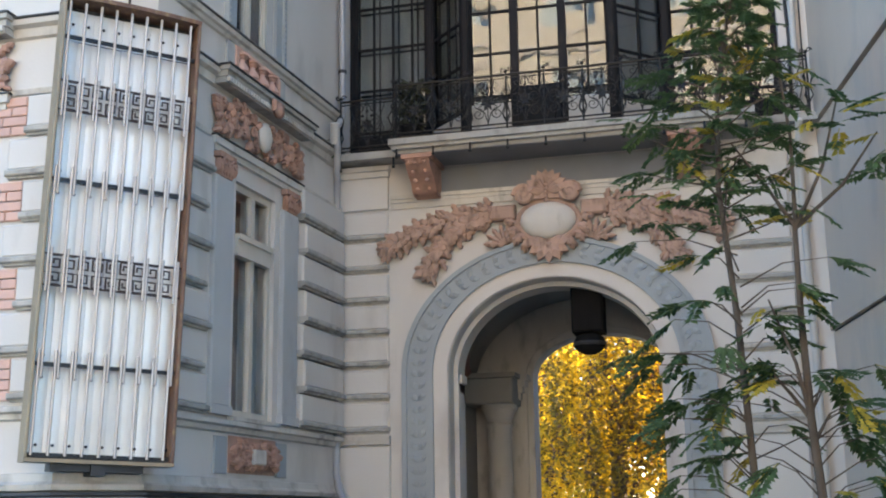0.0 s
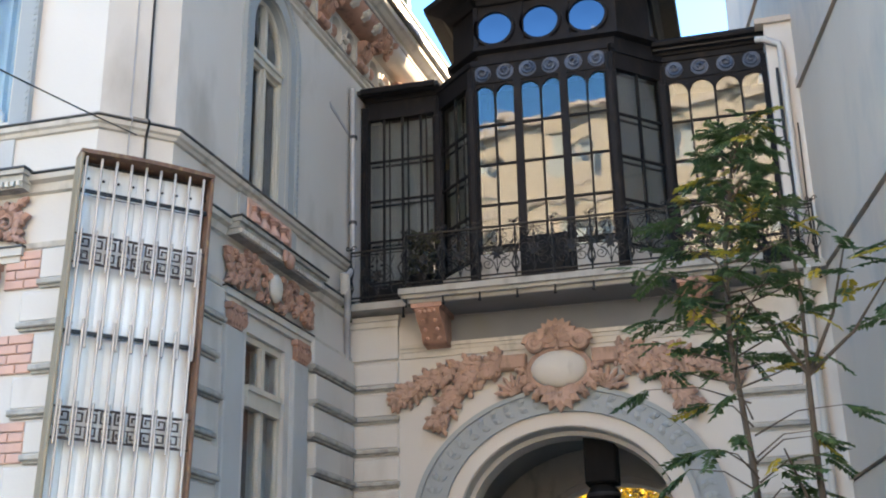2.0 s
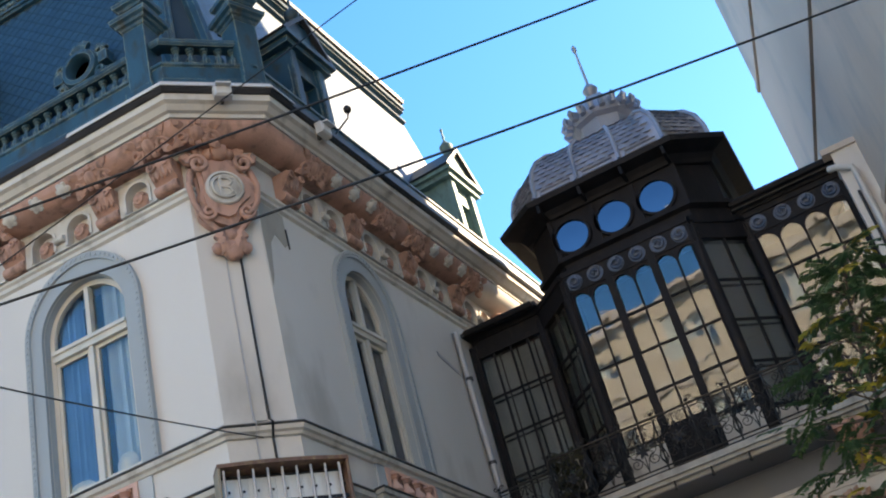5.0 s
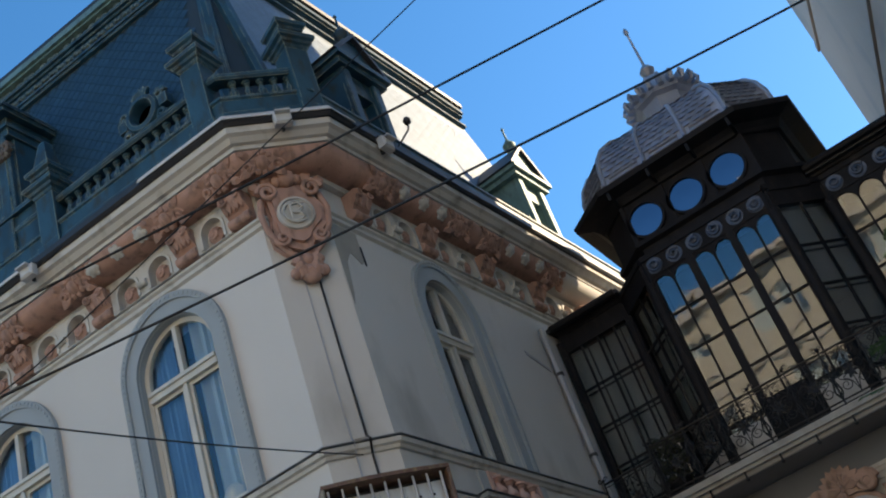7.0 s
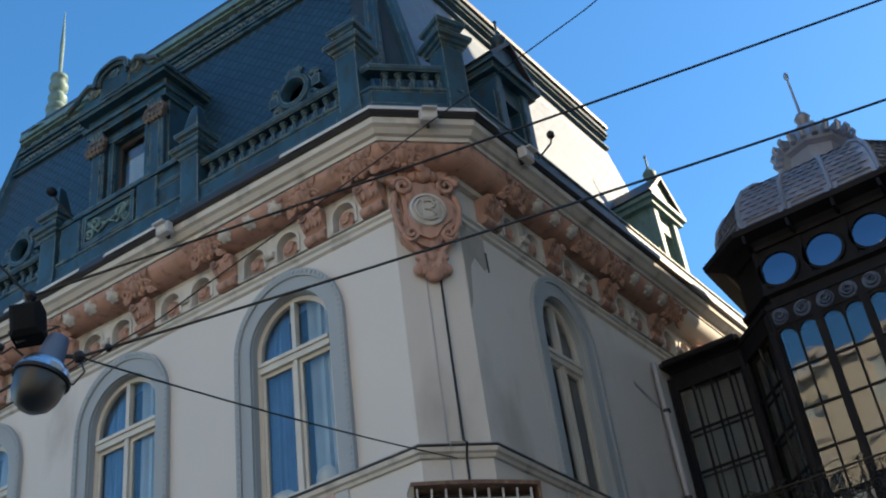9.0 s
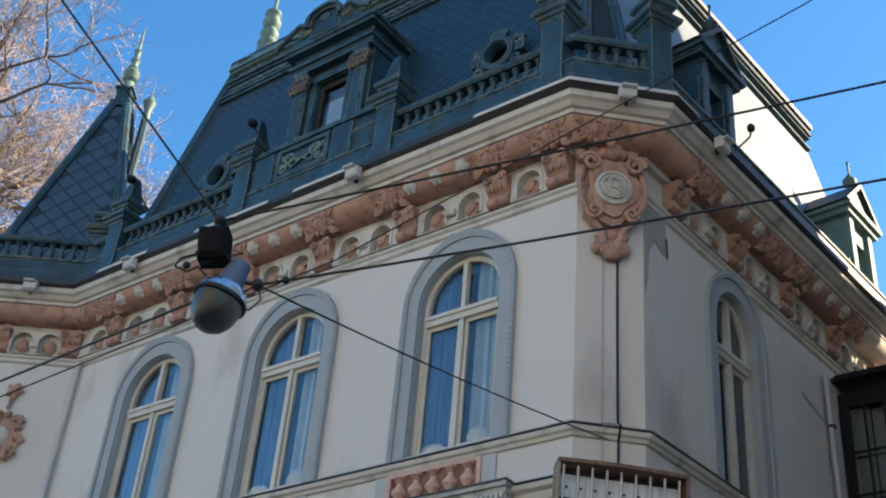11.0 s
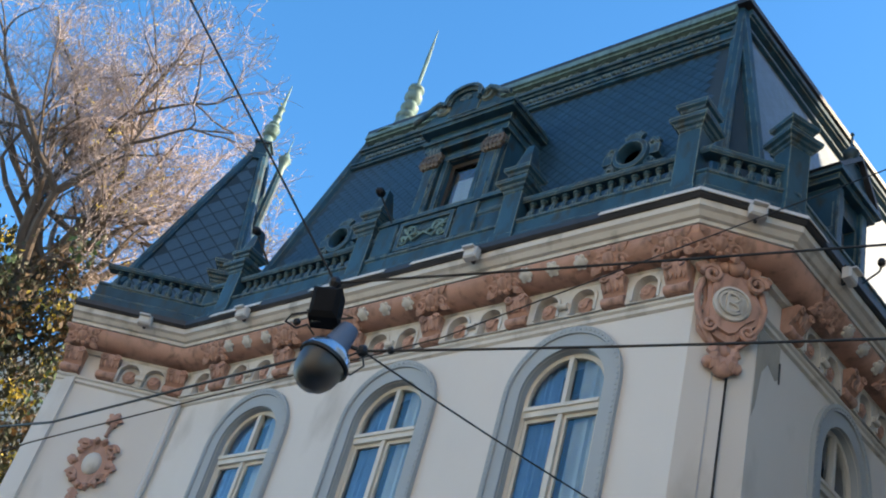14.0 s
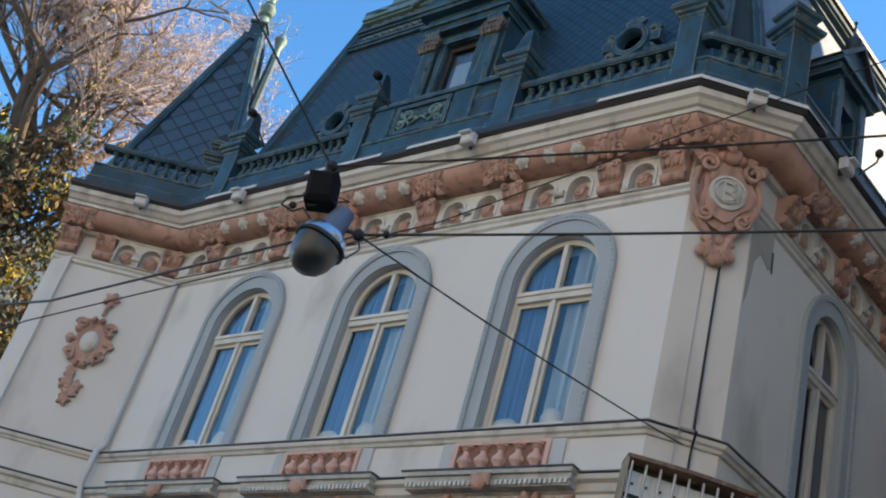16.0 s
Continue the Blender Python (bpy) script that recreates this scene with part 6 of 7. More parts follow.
SEG = [((-6.20, -0.40), (-5.30, -0.40)), ((-5.30, -0.40), (-5.10, RY)), ((-5.10, RY), (0.25, RY)), ((0.25, RY), (0.45, -0.40)), ((0.45, -0.40), (1.2, -0.40))]
for (xa_, ya_), (xb_, yb_) in SEG:
    for z, r in ((8.40, 0.020), (8.34, 0.010), (7.60, 0.014), (7.54, 0.010)):
        make("rail", Geo(Yg(0)).tube([(xa_, ya_, z), (xb_, yb_, z)], r, 6), M_IRON, rail)
    L = math.dist((xa_, ya_), (xb_, yb_))
    n = max(1, round(L / 0.62))
    ang = math.degrees(math.atan2(yb_ - ya_, xb_ - xa_))
    for i in range(n + 1):
        t = i / n
        m = Yg(0) @ pose(xa_ + (xb_ - xa_) * t, ya_ + (yb_ - ya_) * t, 0)
        if "post" not in first:
            first["post"] = make("post", post_geo(), M_IRON, rail, m=m)
        elif i:
            put("post", first["post"], rail, m)
        if i < n and L > 0.5:
            t = (i + 0.5) / n
            m = Yg(0) @ pose(xa_ + (xb_ - xa_) * t, ya_ + (yb_ - ya_) * t, 0, 0, 0, ang)
            if "panel" not in first:
                first["panel"] = make("scroll_panel", rail_panel_geo(), M_IRON, rail, m=m)
            else:
                put("scroll_panel", first["panel"], rail, m)
pot = thing("potted_plant", "dark leafy plant in a pot on the balcony", "plant", m=Yg(0) @ pose(-4.95, -0.55, 7.5))
make("pot", Geo().lathe([(0.14, 0), (0.19, 0.28), (0.21, 0.3), (0.17, 0.3), (0.15, 0.24)], seg=12), M_BAY, pot, smooth=True)
g = Geo()
rng = random.Random(8)
for k in range(90):
    g.m = pose(rng.uniform(-0.22, 0.22), rng.uniform(-0.15, 0.15), rng.uniform(0.3, 1.05), rng.uniform(-60, 60), rng.uniform(-60, 60), rng.uniform(0, 360))
    leafy(g, (0, 0, 0), rng.uniform(0, 6), 0.16, 0.07, 0.02)
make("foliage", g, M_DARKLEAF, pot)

# ---- winter garden: glazed iron bay with dome ----
bay = thing("winter_garden", "dark iron and glass oriel with a zinc dome", "oriel")
XF0, XF1, YF = -4.05, -1.70, 17.93
YS = 18.72
XL, XR = -6.22, 0.82
CL0, CR0 = -4.85, -0.90
FACES = [((XL, YS), (CL0, YS), 4, 0), ((CL0, YS), (XF0, YF), 2, 0), ((XF0, YF), (XF1, YF), 6, 1), ((XF1, YF), (CR0, YS), 2, 0), ((CR0, YS), (XR, YS), 4, 1)]
ZW0, ZW1 = 7.5, 11.20
# sheet behind the clear panes, coloured in place of pale reflected sky
M_PANEBACK = mat("grey_green_sky_backing", (0.21, 0.225, 0.225), 0.8, var=0.1, scale=2, bump=0.1)
for fi, (p, q_, n, mirror) in enumerate(FACES):
    L = math.dist(p, q_)
    F = axis(*p, math.degrees(math.atan2(q_[1] - p[1], q_[0] - p[0])))
    face = make("bay_wall", Geo(F).box(0, L, -0.03, 0.05, ZW0, 7.72 if fi == 2 else 8.05), M_BAY, bay)
    make("swirl_band", Geo(F).box(0, L, -0.05, 0.07, ZW1, 11.54), M_BAY, face)
    make("band_moulding", Geo(F).box(0, L, -0.08, 0.1, 11.54, 11.64), M_BAY, face)
    if fi == 2:
        make("white_dado", Geo(F).box(0.06, 0.78, -0.045, -0.03, 7.56, 8.12, 0.01), M_STONE, face)
        make("white_dado", Geo(F).box(1.58, L - 0.06, -0.045, -0.03, 7.56, 8.12, 0.01), M_STONE, face)
        make("bay_door", Geo(F).box(0.82, 1.54, -0.09, -0.03, 7.52, 8.36, 0.02).box(0.92, 1.44, -0.11, -0.09, 7.62, 8.2, 0.02), M_BAY, face)
    elif fi in (1, 3):
        make("white_dado", Geo(F).box(0.08, L - 0.08, -0.042, -0.03, 7.56, 8.02, 0.006), M_STONE, face)
    for x in (0.0, L):
        make("corner_post", Geo(F).box(x - 0.07, x + 0.07, -0.08, 0.08, ZW0, 11.46, 0.01).box(x - 0.045, x + 0.045, -0.12, -0.08, ZW0, 11.1, 0.01), M_BAY, face)
    step = L / n
    for i in range(1, n):
        thick = 0.065 if (fi == 2 and i % 2 == 0) else 0.018
        make("glazing_bar", Geo(F).box(i * step - thick, i * step + thick, -0.05 if thick > 0.03 else -0.02, 0.03, ZW0 + 0.2, ZW1), M_BAY, face)
    rows_z = [8.25, 8.98, 9.70, 10.42] if mirror else [8.10, 8.86, 9.62, 10.38]
    for z in rows_z:
        make("cross_bar", Geo(F).box(0.07, L - 0.07, -0.026, 0.02, z - 0.017, z + 0.017), M_BAY, face)
        if not mirror:
            make("cross_bar", Geo(F).box(0.07, L - 0.07, 0.10, 0.13, z - 0.06, z - 0.03), M_BAY, face)
    if not mirror:
        for i in range(1, n):
            make("inner_bar", Geo(F).box(i * step + 0.06, i * step + 0.085, 0.10, 0.13, ZW0 + 0.2, ZW1), M_BAY, face)
    zz = [ZW0 + 0.22] + rows_z + [ZW1]
    for i in range(n):
        a, b = i * step + 0.018, (i + 1) * step - 0.018
        for c, d in zip(zz, zz[1:]):
            gp = Geo(F @ pose((a + b) / 2, 0, (c + d) / 2, random.uniform(-0.35, 0.35), 0, random.uniform(-0.35, 0.35))).box((a - b) / 2, (b - a) / 2, 0.0, 0.005, (c - d) / 2, (d - c) / 2)
            pn_ = make("pane", gp, M_OLDGLASS if mirror else M_GLASS, face)
            pn_.visible_shadow = False
        if mirror:
            g = Geo(F)
            zs_, r_ = 10.94, (b - a) / 2
            for (x0_, z0_), (x1_, z1_) in zip(arch_pts((a + b) / 2, zs_, r_, 0.22, 10), arch_pts((a + b) / 2, zs_, r_, 0.22, 10)[1:]):
                g.prism([(x0_, z0_), (x1_, z1_), (x1_, ZW1), (x0_, ZW1)], -0.03, -0.006)
            make("arched_head", g, M_BAY, face)
            g = Geo(F)
            cx_ = (a + b) / 2
            spiral(g, (cx_, 11.38), 0.12, 1.6, 0.028, 0.6 * i, 1 if i % 2 else -1, 18, -0.07)
            g.lathe([(0.15, -0.05), (0.15, -0.062), (0.13, -0.062), (0.01, -0.055)], (cx_, 0, 11.38), 16, "y")
            make("swirl_boss", g, M_ENAMEL, face, "blue enamelled wave swirl", smooth=True)
    make("inner_blind", Geo(F).box(0.05, L - 0.05, 0.55 if mirror else 0.17, 0.57 if mirror else 0.18, ZW0, ZW1), M_ROOM if mirror else M_PANEBACK, face)
rf = [(XL - 0.1, YS - 0.25), (CL0 + 0.05, YS - 0.25), (CL0 + 0.1, 22.4), (XL - 0.1, 22.4)]
make("wing_roof", Geo().slab(rf, 11.645, 11.72), M_DARK, bay)
make("gutter_board", Geo().box(CR0 - 0.1, XR, YS - 0.12, YS + 0.04, 11.645, 11.70), M_BAY, bay)
make("wing_roof", Geo().slab([(CR0 - 0.1, YS - 0.22), (XR + 0.05, YS - 0.22), (XR - 0.3, 22.4), (CR0 - 0.1, 22.4)], 11.70, 11.84), M_DARK, bay)
make("roof_gutter", Geo().tube([(CR0 - 0.1, YS - 0.26, 11.80), (XR + 0.05, YS - 0.26, 11.80)], 0.07, 8), M_BAY, bay)
make("roof_gutter", Geo().tube([(XL, YS - 0.28, 11.66), (CL0, YS - 0.28, 11.66)], 0.07, 8), M_BAY, bay)
# unseen back, roof and end, closed to keep sun out of the bay
make("rear_wall", Geo().box(XL, 1.2, 22.0, 22.3, 7.5, 11.56), M_ROOM, bay)
make("sun_stop_roof", Geo().box(CL0 - 0.05, CR0 + 0.15, YS + 0.1, 22.4, 11.36, 11.55), M_ROOM, bay)
make("sun_stop_wall", Geo().box(0.86, 1.0, YS + 0.15, 22.0, 7.5, 11.56), M_ROOM, bay)
make("upper_floor", Geo().box(XL, XR - 0.3, YB + 0.76, 22.3, 7.3, 7.48), M_ROOM, bay)

# octagonal drum, eave and dome
CX, CY = -2.76, 19.55


def octa(hw, hx, hy, ky=None):
    """Plan of the drum: front half-width hw, overall half-width hx, half-depth hy."""
    k = hx - hw if ky is None else ky
    return [(CX - hw, CY - hy), (CX + hw, CY - hy), (CX + hx, CY - hy + k), (CX + hx, CY + hy - k), (CX + hw, CY + hy), (CX - hw, CY + hy), (CX - hx, CY + hy - k), (CX - hx, CY - hy + k)]


def octa_ring(rows, material, name, parent, smooth=False):
    g = Geo()
    vs = []
    for s, z in rows:
        vs += [(CX + (x - CX) * s, CY + (y - CY) * s, z) for x, y in OUT]
    n = len(rows)
    fs = [(r * 8 + i, r * 8 + (i + 1) % 8, (r + 1) * 8 + (i + 1) % 8, (r + 1) * 8 + i) for r in range(n - 1) for i in range(8)]
    fs += [tuple(range(8))[::-1], tuple(range((n - 1) * 8, n * 8))]
    return make(name, g.add(vs, fs), material, parent, smooth=smooth)


OUT = octa(1.17, 1.74, 1.62, 0.55)
drum = octa_ring([(1.0, 11.5), (1.0, 11.78), (1.06, 11.82), (1.06, 11.90), (1.0, 11.93), (1.0, 12.72)], M_BAY, "drum", bay)
F_DR = axis(CX - 1.17, CY - 1.62, 0)
for i in range(3):
    x = 0.30 + 0.805 * i
    make("porthole_rim", Geo(F_DR).lathe([(0.31, -0.005), (0.31, -0.05), (0.36, -0.05), (0.37, -0.005)], (x, 0, 12.26), 24, "y"), M_BAY, drum, smooth=True)
    make("porthole", Geo(F_DR).lathe([(0.31, -0.012), (0.16, -0.016), (0.005, -0.018)], (x, 0, 12.26), 24, "y"), mat("dark_mirror_glass", (0.13, 0.16, 0.20), 0.03, 1.0, var=0.0, bump=0.0) if i == 0 else bpy.data.materials["dark_mirror_glass"], drum, "round reflecting pane", smooth=True)
for i in range(4):
    make("drum_post", Geo(F_DR).box(0.795 * i - 0.06, 0.795 * i + 0.02, -0.05, 0, 11.93, 12.7), M_BAY, drum)
g = Geo(F_DR)
for i in range(14):
    g.ball((0.1 + 0.165 * i, -0.06, 12.80), 0.035)
OUT = octa(1.09, 1.735, 1.615, 0.52)
octa_ring([(1.04, 12.72), (1.06, 12.78), (1.10, 12.86), (1.26, 12.92), (1.27, 13.02), (1.0, 13.12)], M_BAY, "eave", bay)
tagged(make("rivet_row", g, M_BAY, bay), kind="stuff")
for i in range(4):
    make("eave_bracket", Geo(F_DR).box(0.795 * i - 0.06, 0.795 * i - 0.01, -0.40, -0.02, 12.74, 12.90), M_BAY, bay)
OUT = octa(1.28, 2.0, 1.80)
DOME = [(0.97, 13.08), (0.97, 13.20), (0.96, 13.27), (0.95, 13.56), (0.91, 13.84), (0.83, 14.08), (0.70, 14.28), (0.50, 14.42), (0.36, 14.50)]
dome = octa_ring(DOME, M_ZINC, "dome", bay)


def dome_pt(i, t, s, z):
    p, q2 = OUT[i], OUT[(i + 1) % 8]
    x, y = p[0] + (q2[0] - p[0]) * t, p[1] + (q2[1] - p[1]) * t
    return (CX + (x - CX) * s, CY + (y - CY) * s, z)


for i in range(8):
    ts = (0.0, 1 / 3, 2 / 3) if i == 0 else (0.0,)
    for t in ts:
        make("dome_rib", Geo().tube([dome_pt(i, t, s + 0.012, z) for s, z in DOME[1:]], 0.045, 6), M_ZINC, dome, smooth=True)
    nt = 12 if i == 0 else (6 if i in (1, 7) else 6)
    sh = Geo()
    for k in range(9):
        zz0 = 13.38 + 0.10 * k
        s0 = np.interp([zz0, zz0 + 0.10], [z for _, z in DOME], [s for s, _ in DOME])
        for j in range(nt):
            ta, tb_ = (j + 0.5 * (k % 2)) / nt + 0.006, (j + 1 + 0.5 * (k % 2)) / nt - 0.006
            if tb_ > 0.99:
                continue
            sh.add([dome_pt(i, ta, s0[0] + 0.022, zz0), dome_pt(i, tb_, s0[0] + 0.022, zz0), dome_pt(i, tb_, s0[1] + 0.004, zz0 + 0.10), dome_pt(i, ta, s0[1] + 0.004, zz0 + 0.10), dome_pt(i, (ta + tb_) / 2, s0[0] - 0.01, zz0)], [(0, 1, 2, 3), (1, 0, 4)])
    if i in (0, 1, 7, 2, 6):
        tagged(make("zinc_tiles", sh, M_ZINC, dome), kind="stuff")
    for j in range(3 if i == 0 else 1):
        a, b = (j + 0.15) / 3 if i == 0 else 0.12, (j + 0.85) / 3 if i == 0 else 0.88
        make("base_panel", Geo().tube([dome_pt(i, a, 0.98, 13.22), dome_pt(i, b, 0.98, 13.22), dome_pt(i, b, 0.97, 13.32), dome_pt(i, a, 0.97, 13.32), dome_pt(i, a, 0.98, 13.22)], 0.018, 5), M_ZINC, dome)
make("crown_base", Geo().lathe([(0.74, 14.46), (0.62, 14.60), (0.52, 14.72), (0.55, 15.00), (0.66, 15.06), (0.68, 15.16), (0.60, 15.18)], (CX + 0.14, CY, 0.1), 8), M_ZINC, dome)
for k in range(20):
    a = 2 * math.pi * k / 20
    make("crown_tooth", Geo(pose(CX + 0.14, CY, 0.1, 0, 0, math.degrees(a))).box(0.60, 0.74, -0.055, 0.055, 15.12, 15.30).tube([(0.74, 0, 15.12), (0.80, 0, 15.24), (0.75, 0, 15.34)], 0.04, 6), M_ZINC, dome)
make("crown_cap", Geo().lathe([(0.58, 15.16), (0.50, 15.44), (0.34, 15.66), (0.16, 15.80), (0.08, 15.86), (0.13, 15.94), (0.16, 16.02), (0.10, 16.12), (0.03, 16.18), (0.022, 17.05), (0.05, 17.1), (0.05, 17.18), (0.005, 17.26)], (CX + 0.14, CY, 0.1), 12), M_ZINC, dome, smooth=True)

# white end pier with pipes
pier = thing("end_pier", "whitewashed end pier beside the winter garden", "wall", kind="structure")
make("pier_body", Geo(Yg(0)).box(0.84, 1.30, -0.08, 0.6, 7.5, 11.75), M_WHITE, pier)
make("pier_cap", Geo(Yg(0)).box(0.70, 1.36, -0.14, 0.6, 11.75, 11.85), M_CONCRETE, pier)
make("lower_pier", Geo(Yg(0)).box(0.84, 1.30, -0.12, 0, 0, 7.36), M_WHITE, pier)
dp3 = thing("downpipe", "white painted downpipe on the end pier", "pipe")
make("pipe", Geo(Yg(0)).tube([(0.70, -0.10, 11.48), (0.80, -0.16, 11.44), (1.04, -0.16, 11.32), (1.06, -0.15, 11.2), (1.06, -0.15, 7.6), (1.02, -0.45, 7.35), (1.0, -0.2, 7.0), (1.0, -0.2, 0)], 0.055, 10), M_PIPE, dp3, smooth=True)
cb = thing("hanging_cable", "black cables down the end pier", "cable")
make("cable", Geo(Yg(0)).tube([(0.97, -0.12, 10.9), (0.96, -0.13, 9.8), (0.99, -0.14, 8.8), (0.95, -0.14, 7.6)], 0.025, 6), M_IRON, cb)
make("thin_cable", Geo(Yg(0)).tube([(1.18, -0.10, 9.9), (1.17, -0.10, 8.4), (1.2, -0.1, 7.5)], 0.012, 6), M_IRON, cb)

# ---- passage behind the arch ----
pas = thing("gate_passage", "dim vaulted gate passage with columns", "passage", kind="structure")
Y0, Y1 = YB + 0.76, 23.0
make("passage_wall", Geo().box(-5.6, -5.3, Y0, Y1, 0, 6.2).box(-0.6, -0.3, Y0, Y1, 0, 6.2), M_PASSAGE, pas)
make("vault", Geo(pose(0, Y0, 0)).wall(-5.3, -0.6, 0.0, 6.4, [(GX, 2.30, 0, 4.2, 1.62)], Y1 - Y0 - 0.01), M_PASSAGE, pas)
make("inner_wall", Geo(pose(0, Y1, 0)).wall(-6.4, 1.3, 0, 7.3, [(-2.66, 1.34, 0, 4.35, 0.76)], 0.5, 28), M_STONE, pas)
make("inner_band", Geo(pose(0, Y1, 0)).arch(-2.66, 0, 4.35, 1.34, 0.76, 1.46, 0.87, -0.06, 0.0, 28).arch(-2.66, 0, 4.35, 1.46, 0.87, 1.62, 1.02, -0.14, 0.0, 28), M_STONE, pas, smooth=True)
for s in (-1, 1):
    x = -2.66 + s * 1.92
    make("column", Geo().lathe([(0.30, 0), (0.30, 0.3), (0.24, 0.36), (0.225, 3.3), (0.26, 3.36), (0.225, 3.42), (0.30, 3.62), (0.34, 3.66), (0.34, 3.74)], (x, Y1 - 0.55, 0), 20), M_STONE, pas, "pale round column", smooth=True)
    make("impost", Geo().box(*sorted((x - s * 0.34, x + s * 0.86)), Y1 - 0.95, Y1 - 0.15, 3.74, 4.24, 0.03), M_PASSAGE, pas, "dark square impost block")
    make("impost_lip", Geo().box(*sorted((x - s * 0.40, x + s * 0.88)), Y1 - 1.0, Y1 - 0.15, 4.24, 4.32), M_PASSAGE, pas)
    g = Geo()
    for k in range(4):
        g.box(x - s * (0.22 + 0.05 * k) - 0.16, x - s * (0.22 + 0.05 * k) + 0.16, Y1 - 0.36 - 0.04 * k, Y1 - 0.02, 3.86 + 0.12 * k, 3.98 + 0.12 * k)
    make("corbel", g, M_STONE, pas, "pale stepped corbel")
    make("gate_corbel", Geo().box(*sorted((GX + s * 1.60, GX + s * 1.86)), YB + 0.42, YB + 0.75, 3.62, 3.76).box(*sorted((GX + s * 1.56, GX + s * 1.86)), YB + 0.38, YB + 0.75, 3.76, 3.90).box(*sorted((GX + s * 1.63, GX + s * 1.86)), YB + 0.46, YB + 0.75, 3.5, 3.62), M_STONE, pas)
    R_ = [(GX + s * 2.28 * math.cos(a), Y0 + 0.3 + (Y1 - Y0 - 0.9) * (1 - math.sin(a)), 4.15 + 1.60 * math.sin(a)) for a in [math.pi / 2 * i / 8 for i in range(9)]]
    make("vault_rib", Geo().tube(R_, 0.10, 6), M_DARKPINK, pas, "terracotta painted rib", smooth=True)
lan = thing("gate_lantern", "black box lantern hanging under the arch", "lamp", m=pose(-2.38, 19.0, 0))
make("box", Geo().box(-0.25, 0.25, -0.25, 0.25, 4.50, 5.24, 0.03), M_SOOT, lan)
make("hanger", Geo().tube([(0, 0, 5.24), (0, 0, 5.7)], 0.03, 6), M_SOOT, lan)
make("shade", Geo().lathe([(0.14, 4.50), (0.22, 4.44), (0.26, 4.36), (0.26, 4.30), (0.20, 4.22), (0.10, 4.17), (0.01, 4.16)], seg=16), M_SOOT, lan, smooth=True)
make("ring", Geo().lathe([(0.265, 4.30), (0.28, 4.33), (0.265, 4.36)], seg=16), M_DARK, lan, smooth=True)

# ---- tall sign box on the corner ----
sign = thing("sign_box", "tall rusty framed box of steel sheets and rods", "sign", m=F_CHAM @ pose(0.47, -0.44, 4.9, 0, 0, -1) @ pose(0, 0, 0, 0, 1.7, 0) @ pose(0, 0, -4.9))
SH, ZB_, ZT_ = 0.81, 2.30, 7.54
make("left_cheek", Geo().box(-SH, -SH + 0.04, -0.02, 0.30, ZB_, ZT_, 0.01), M_BRASSY, sign, "ochre painted frame side")
make("right_cheek", Geo().box(SH - 0.04, SH, -0.02, 0.30, ZB_, ZT_, 0.01), M_SIGNFRAME, sign)
make("top_board", Geo().slab([(-SH, 0.30), (-SH, -0.02)] + [(-SH + 2 * SH * i / 8, -0.02 - 0.06 * math.sin(math.pi * i / 8)) for i in range(9)] + [(SH, 0.30)], ZT_, ZT_ + 0.05), M_SIGNFRAME, sign)
make("bottom_board", Geo().box(-SH, SH, -0.02, 0.30, ZB_ - 0.04, ZB_), M_BRASSY, sign)
make("back_board", Geo().box(-SH + 0.04, SH - 0.04, 0.26, 0.29, ZB_, ZT_), M_DARK, sign)
rng = random.Random(3)
zrow = [ZB_ + 0.05, 3.31, 4.35, 5.39, 6.38, 7.10, ZT_ - 0.06]
for r, (c, d) in enumerate(zip(zrow, zrow[1:])):
    for i in range(9):
        a, b = -SH + 0.06 + (2 * SH - 0.12) * i / 9, -SH + 0.06 + (2 * SH - 0.12) * (i + 1) / 9
        n = 5
        tilt = rng.uniform(-0.012, 0.012)
        g = Geo()
        g.add([(a + (b - a) * k / n, 0.21 - 0.006 * math.sin(math.pi * k / n) + tilt * (1 if z == c else -1), z) for z in (c + 0.004, d - 0.004) for k in range(n + 1)] + [((a + b) / 2, 0.255, (c + d) / 2)], [(k, k + 1, n + 2 + k, n + 1 + k) for k in range(n)])
        make("steel_sheet", g, M_SHEET, sign, smooth=True)
for i in range(9):
    x = -SH + 0.10 + (2 * SH - 0.20) * i / 8
    for z0, z1, y in ((ZB_ + 0.03, 3.46, 0.03), (3.16, 4.60, 0.06), (4.10, 5.54, 0.03), (5.22, 6.62, 0.06), (6.12, ZT_ - 0.02, 0.03)):
        make("rod", Geo().tube([(x + (0.02 if y > 0.05 else -0.02), y, z0), (x + (0.02 if y > 0.05 else -0.02), y, z1)], 0.017, 6), M_ROD, sign, smooth=True)
    for z in (2.45, 3.18, 3.42, 5.26, 5.52, 7.3):
        make("bolt", Geo().ball((x + 0.05, 0.18, z), 0.018, 0.02, 0.018, 6, 4), M_IRON, sign)
for z in (2.34, 3.31, 5.39, 7.10):
    make("cross_rail", Geo().box(-SH + 0.04, SH - 0.04, 0.07, 0.10, z - 0.022, z + 0.022), M_IRON, sign)


def meander():
    g = Geo().box(-0.062, 0.062, 0, 0.02, 0.155, 0.175).box(-0.062, 0.062, 0, 0.02, -0.175, -0.155)
    for s in (-1, 1):
        g.tube([(-0.055, 0.01, s * 0.15), (-0.055, 0.01, s * 0.03), (0.045, 0.01, s * 0.03), (0.045, 0.01, s * 0.12), (-0.02, 0.01, s * 0.12), (-0.02, 0.01, s * 0.07)], 0.014, 5)
    return g


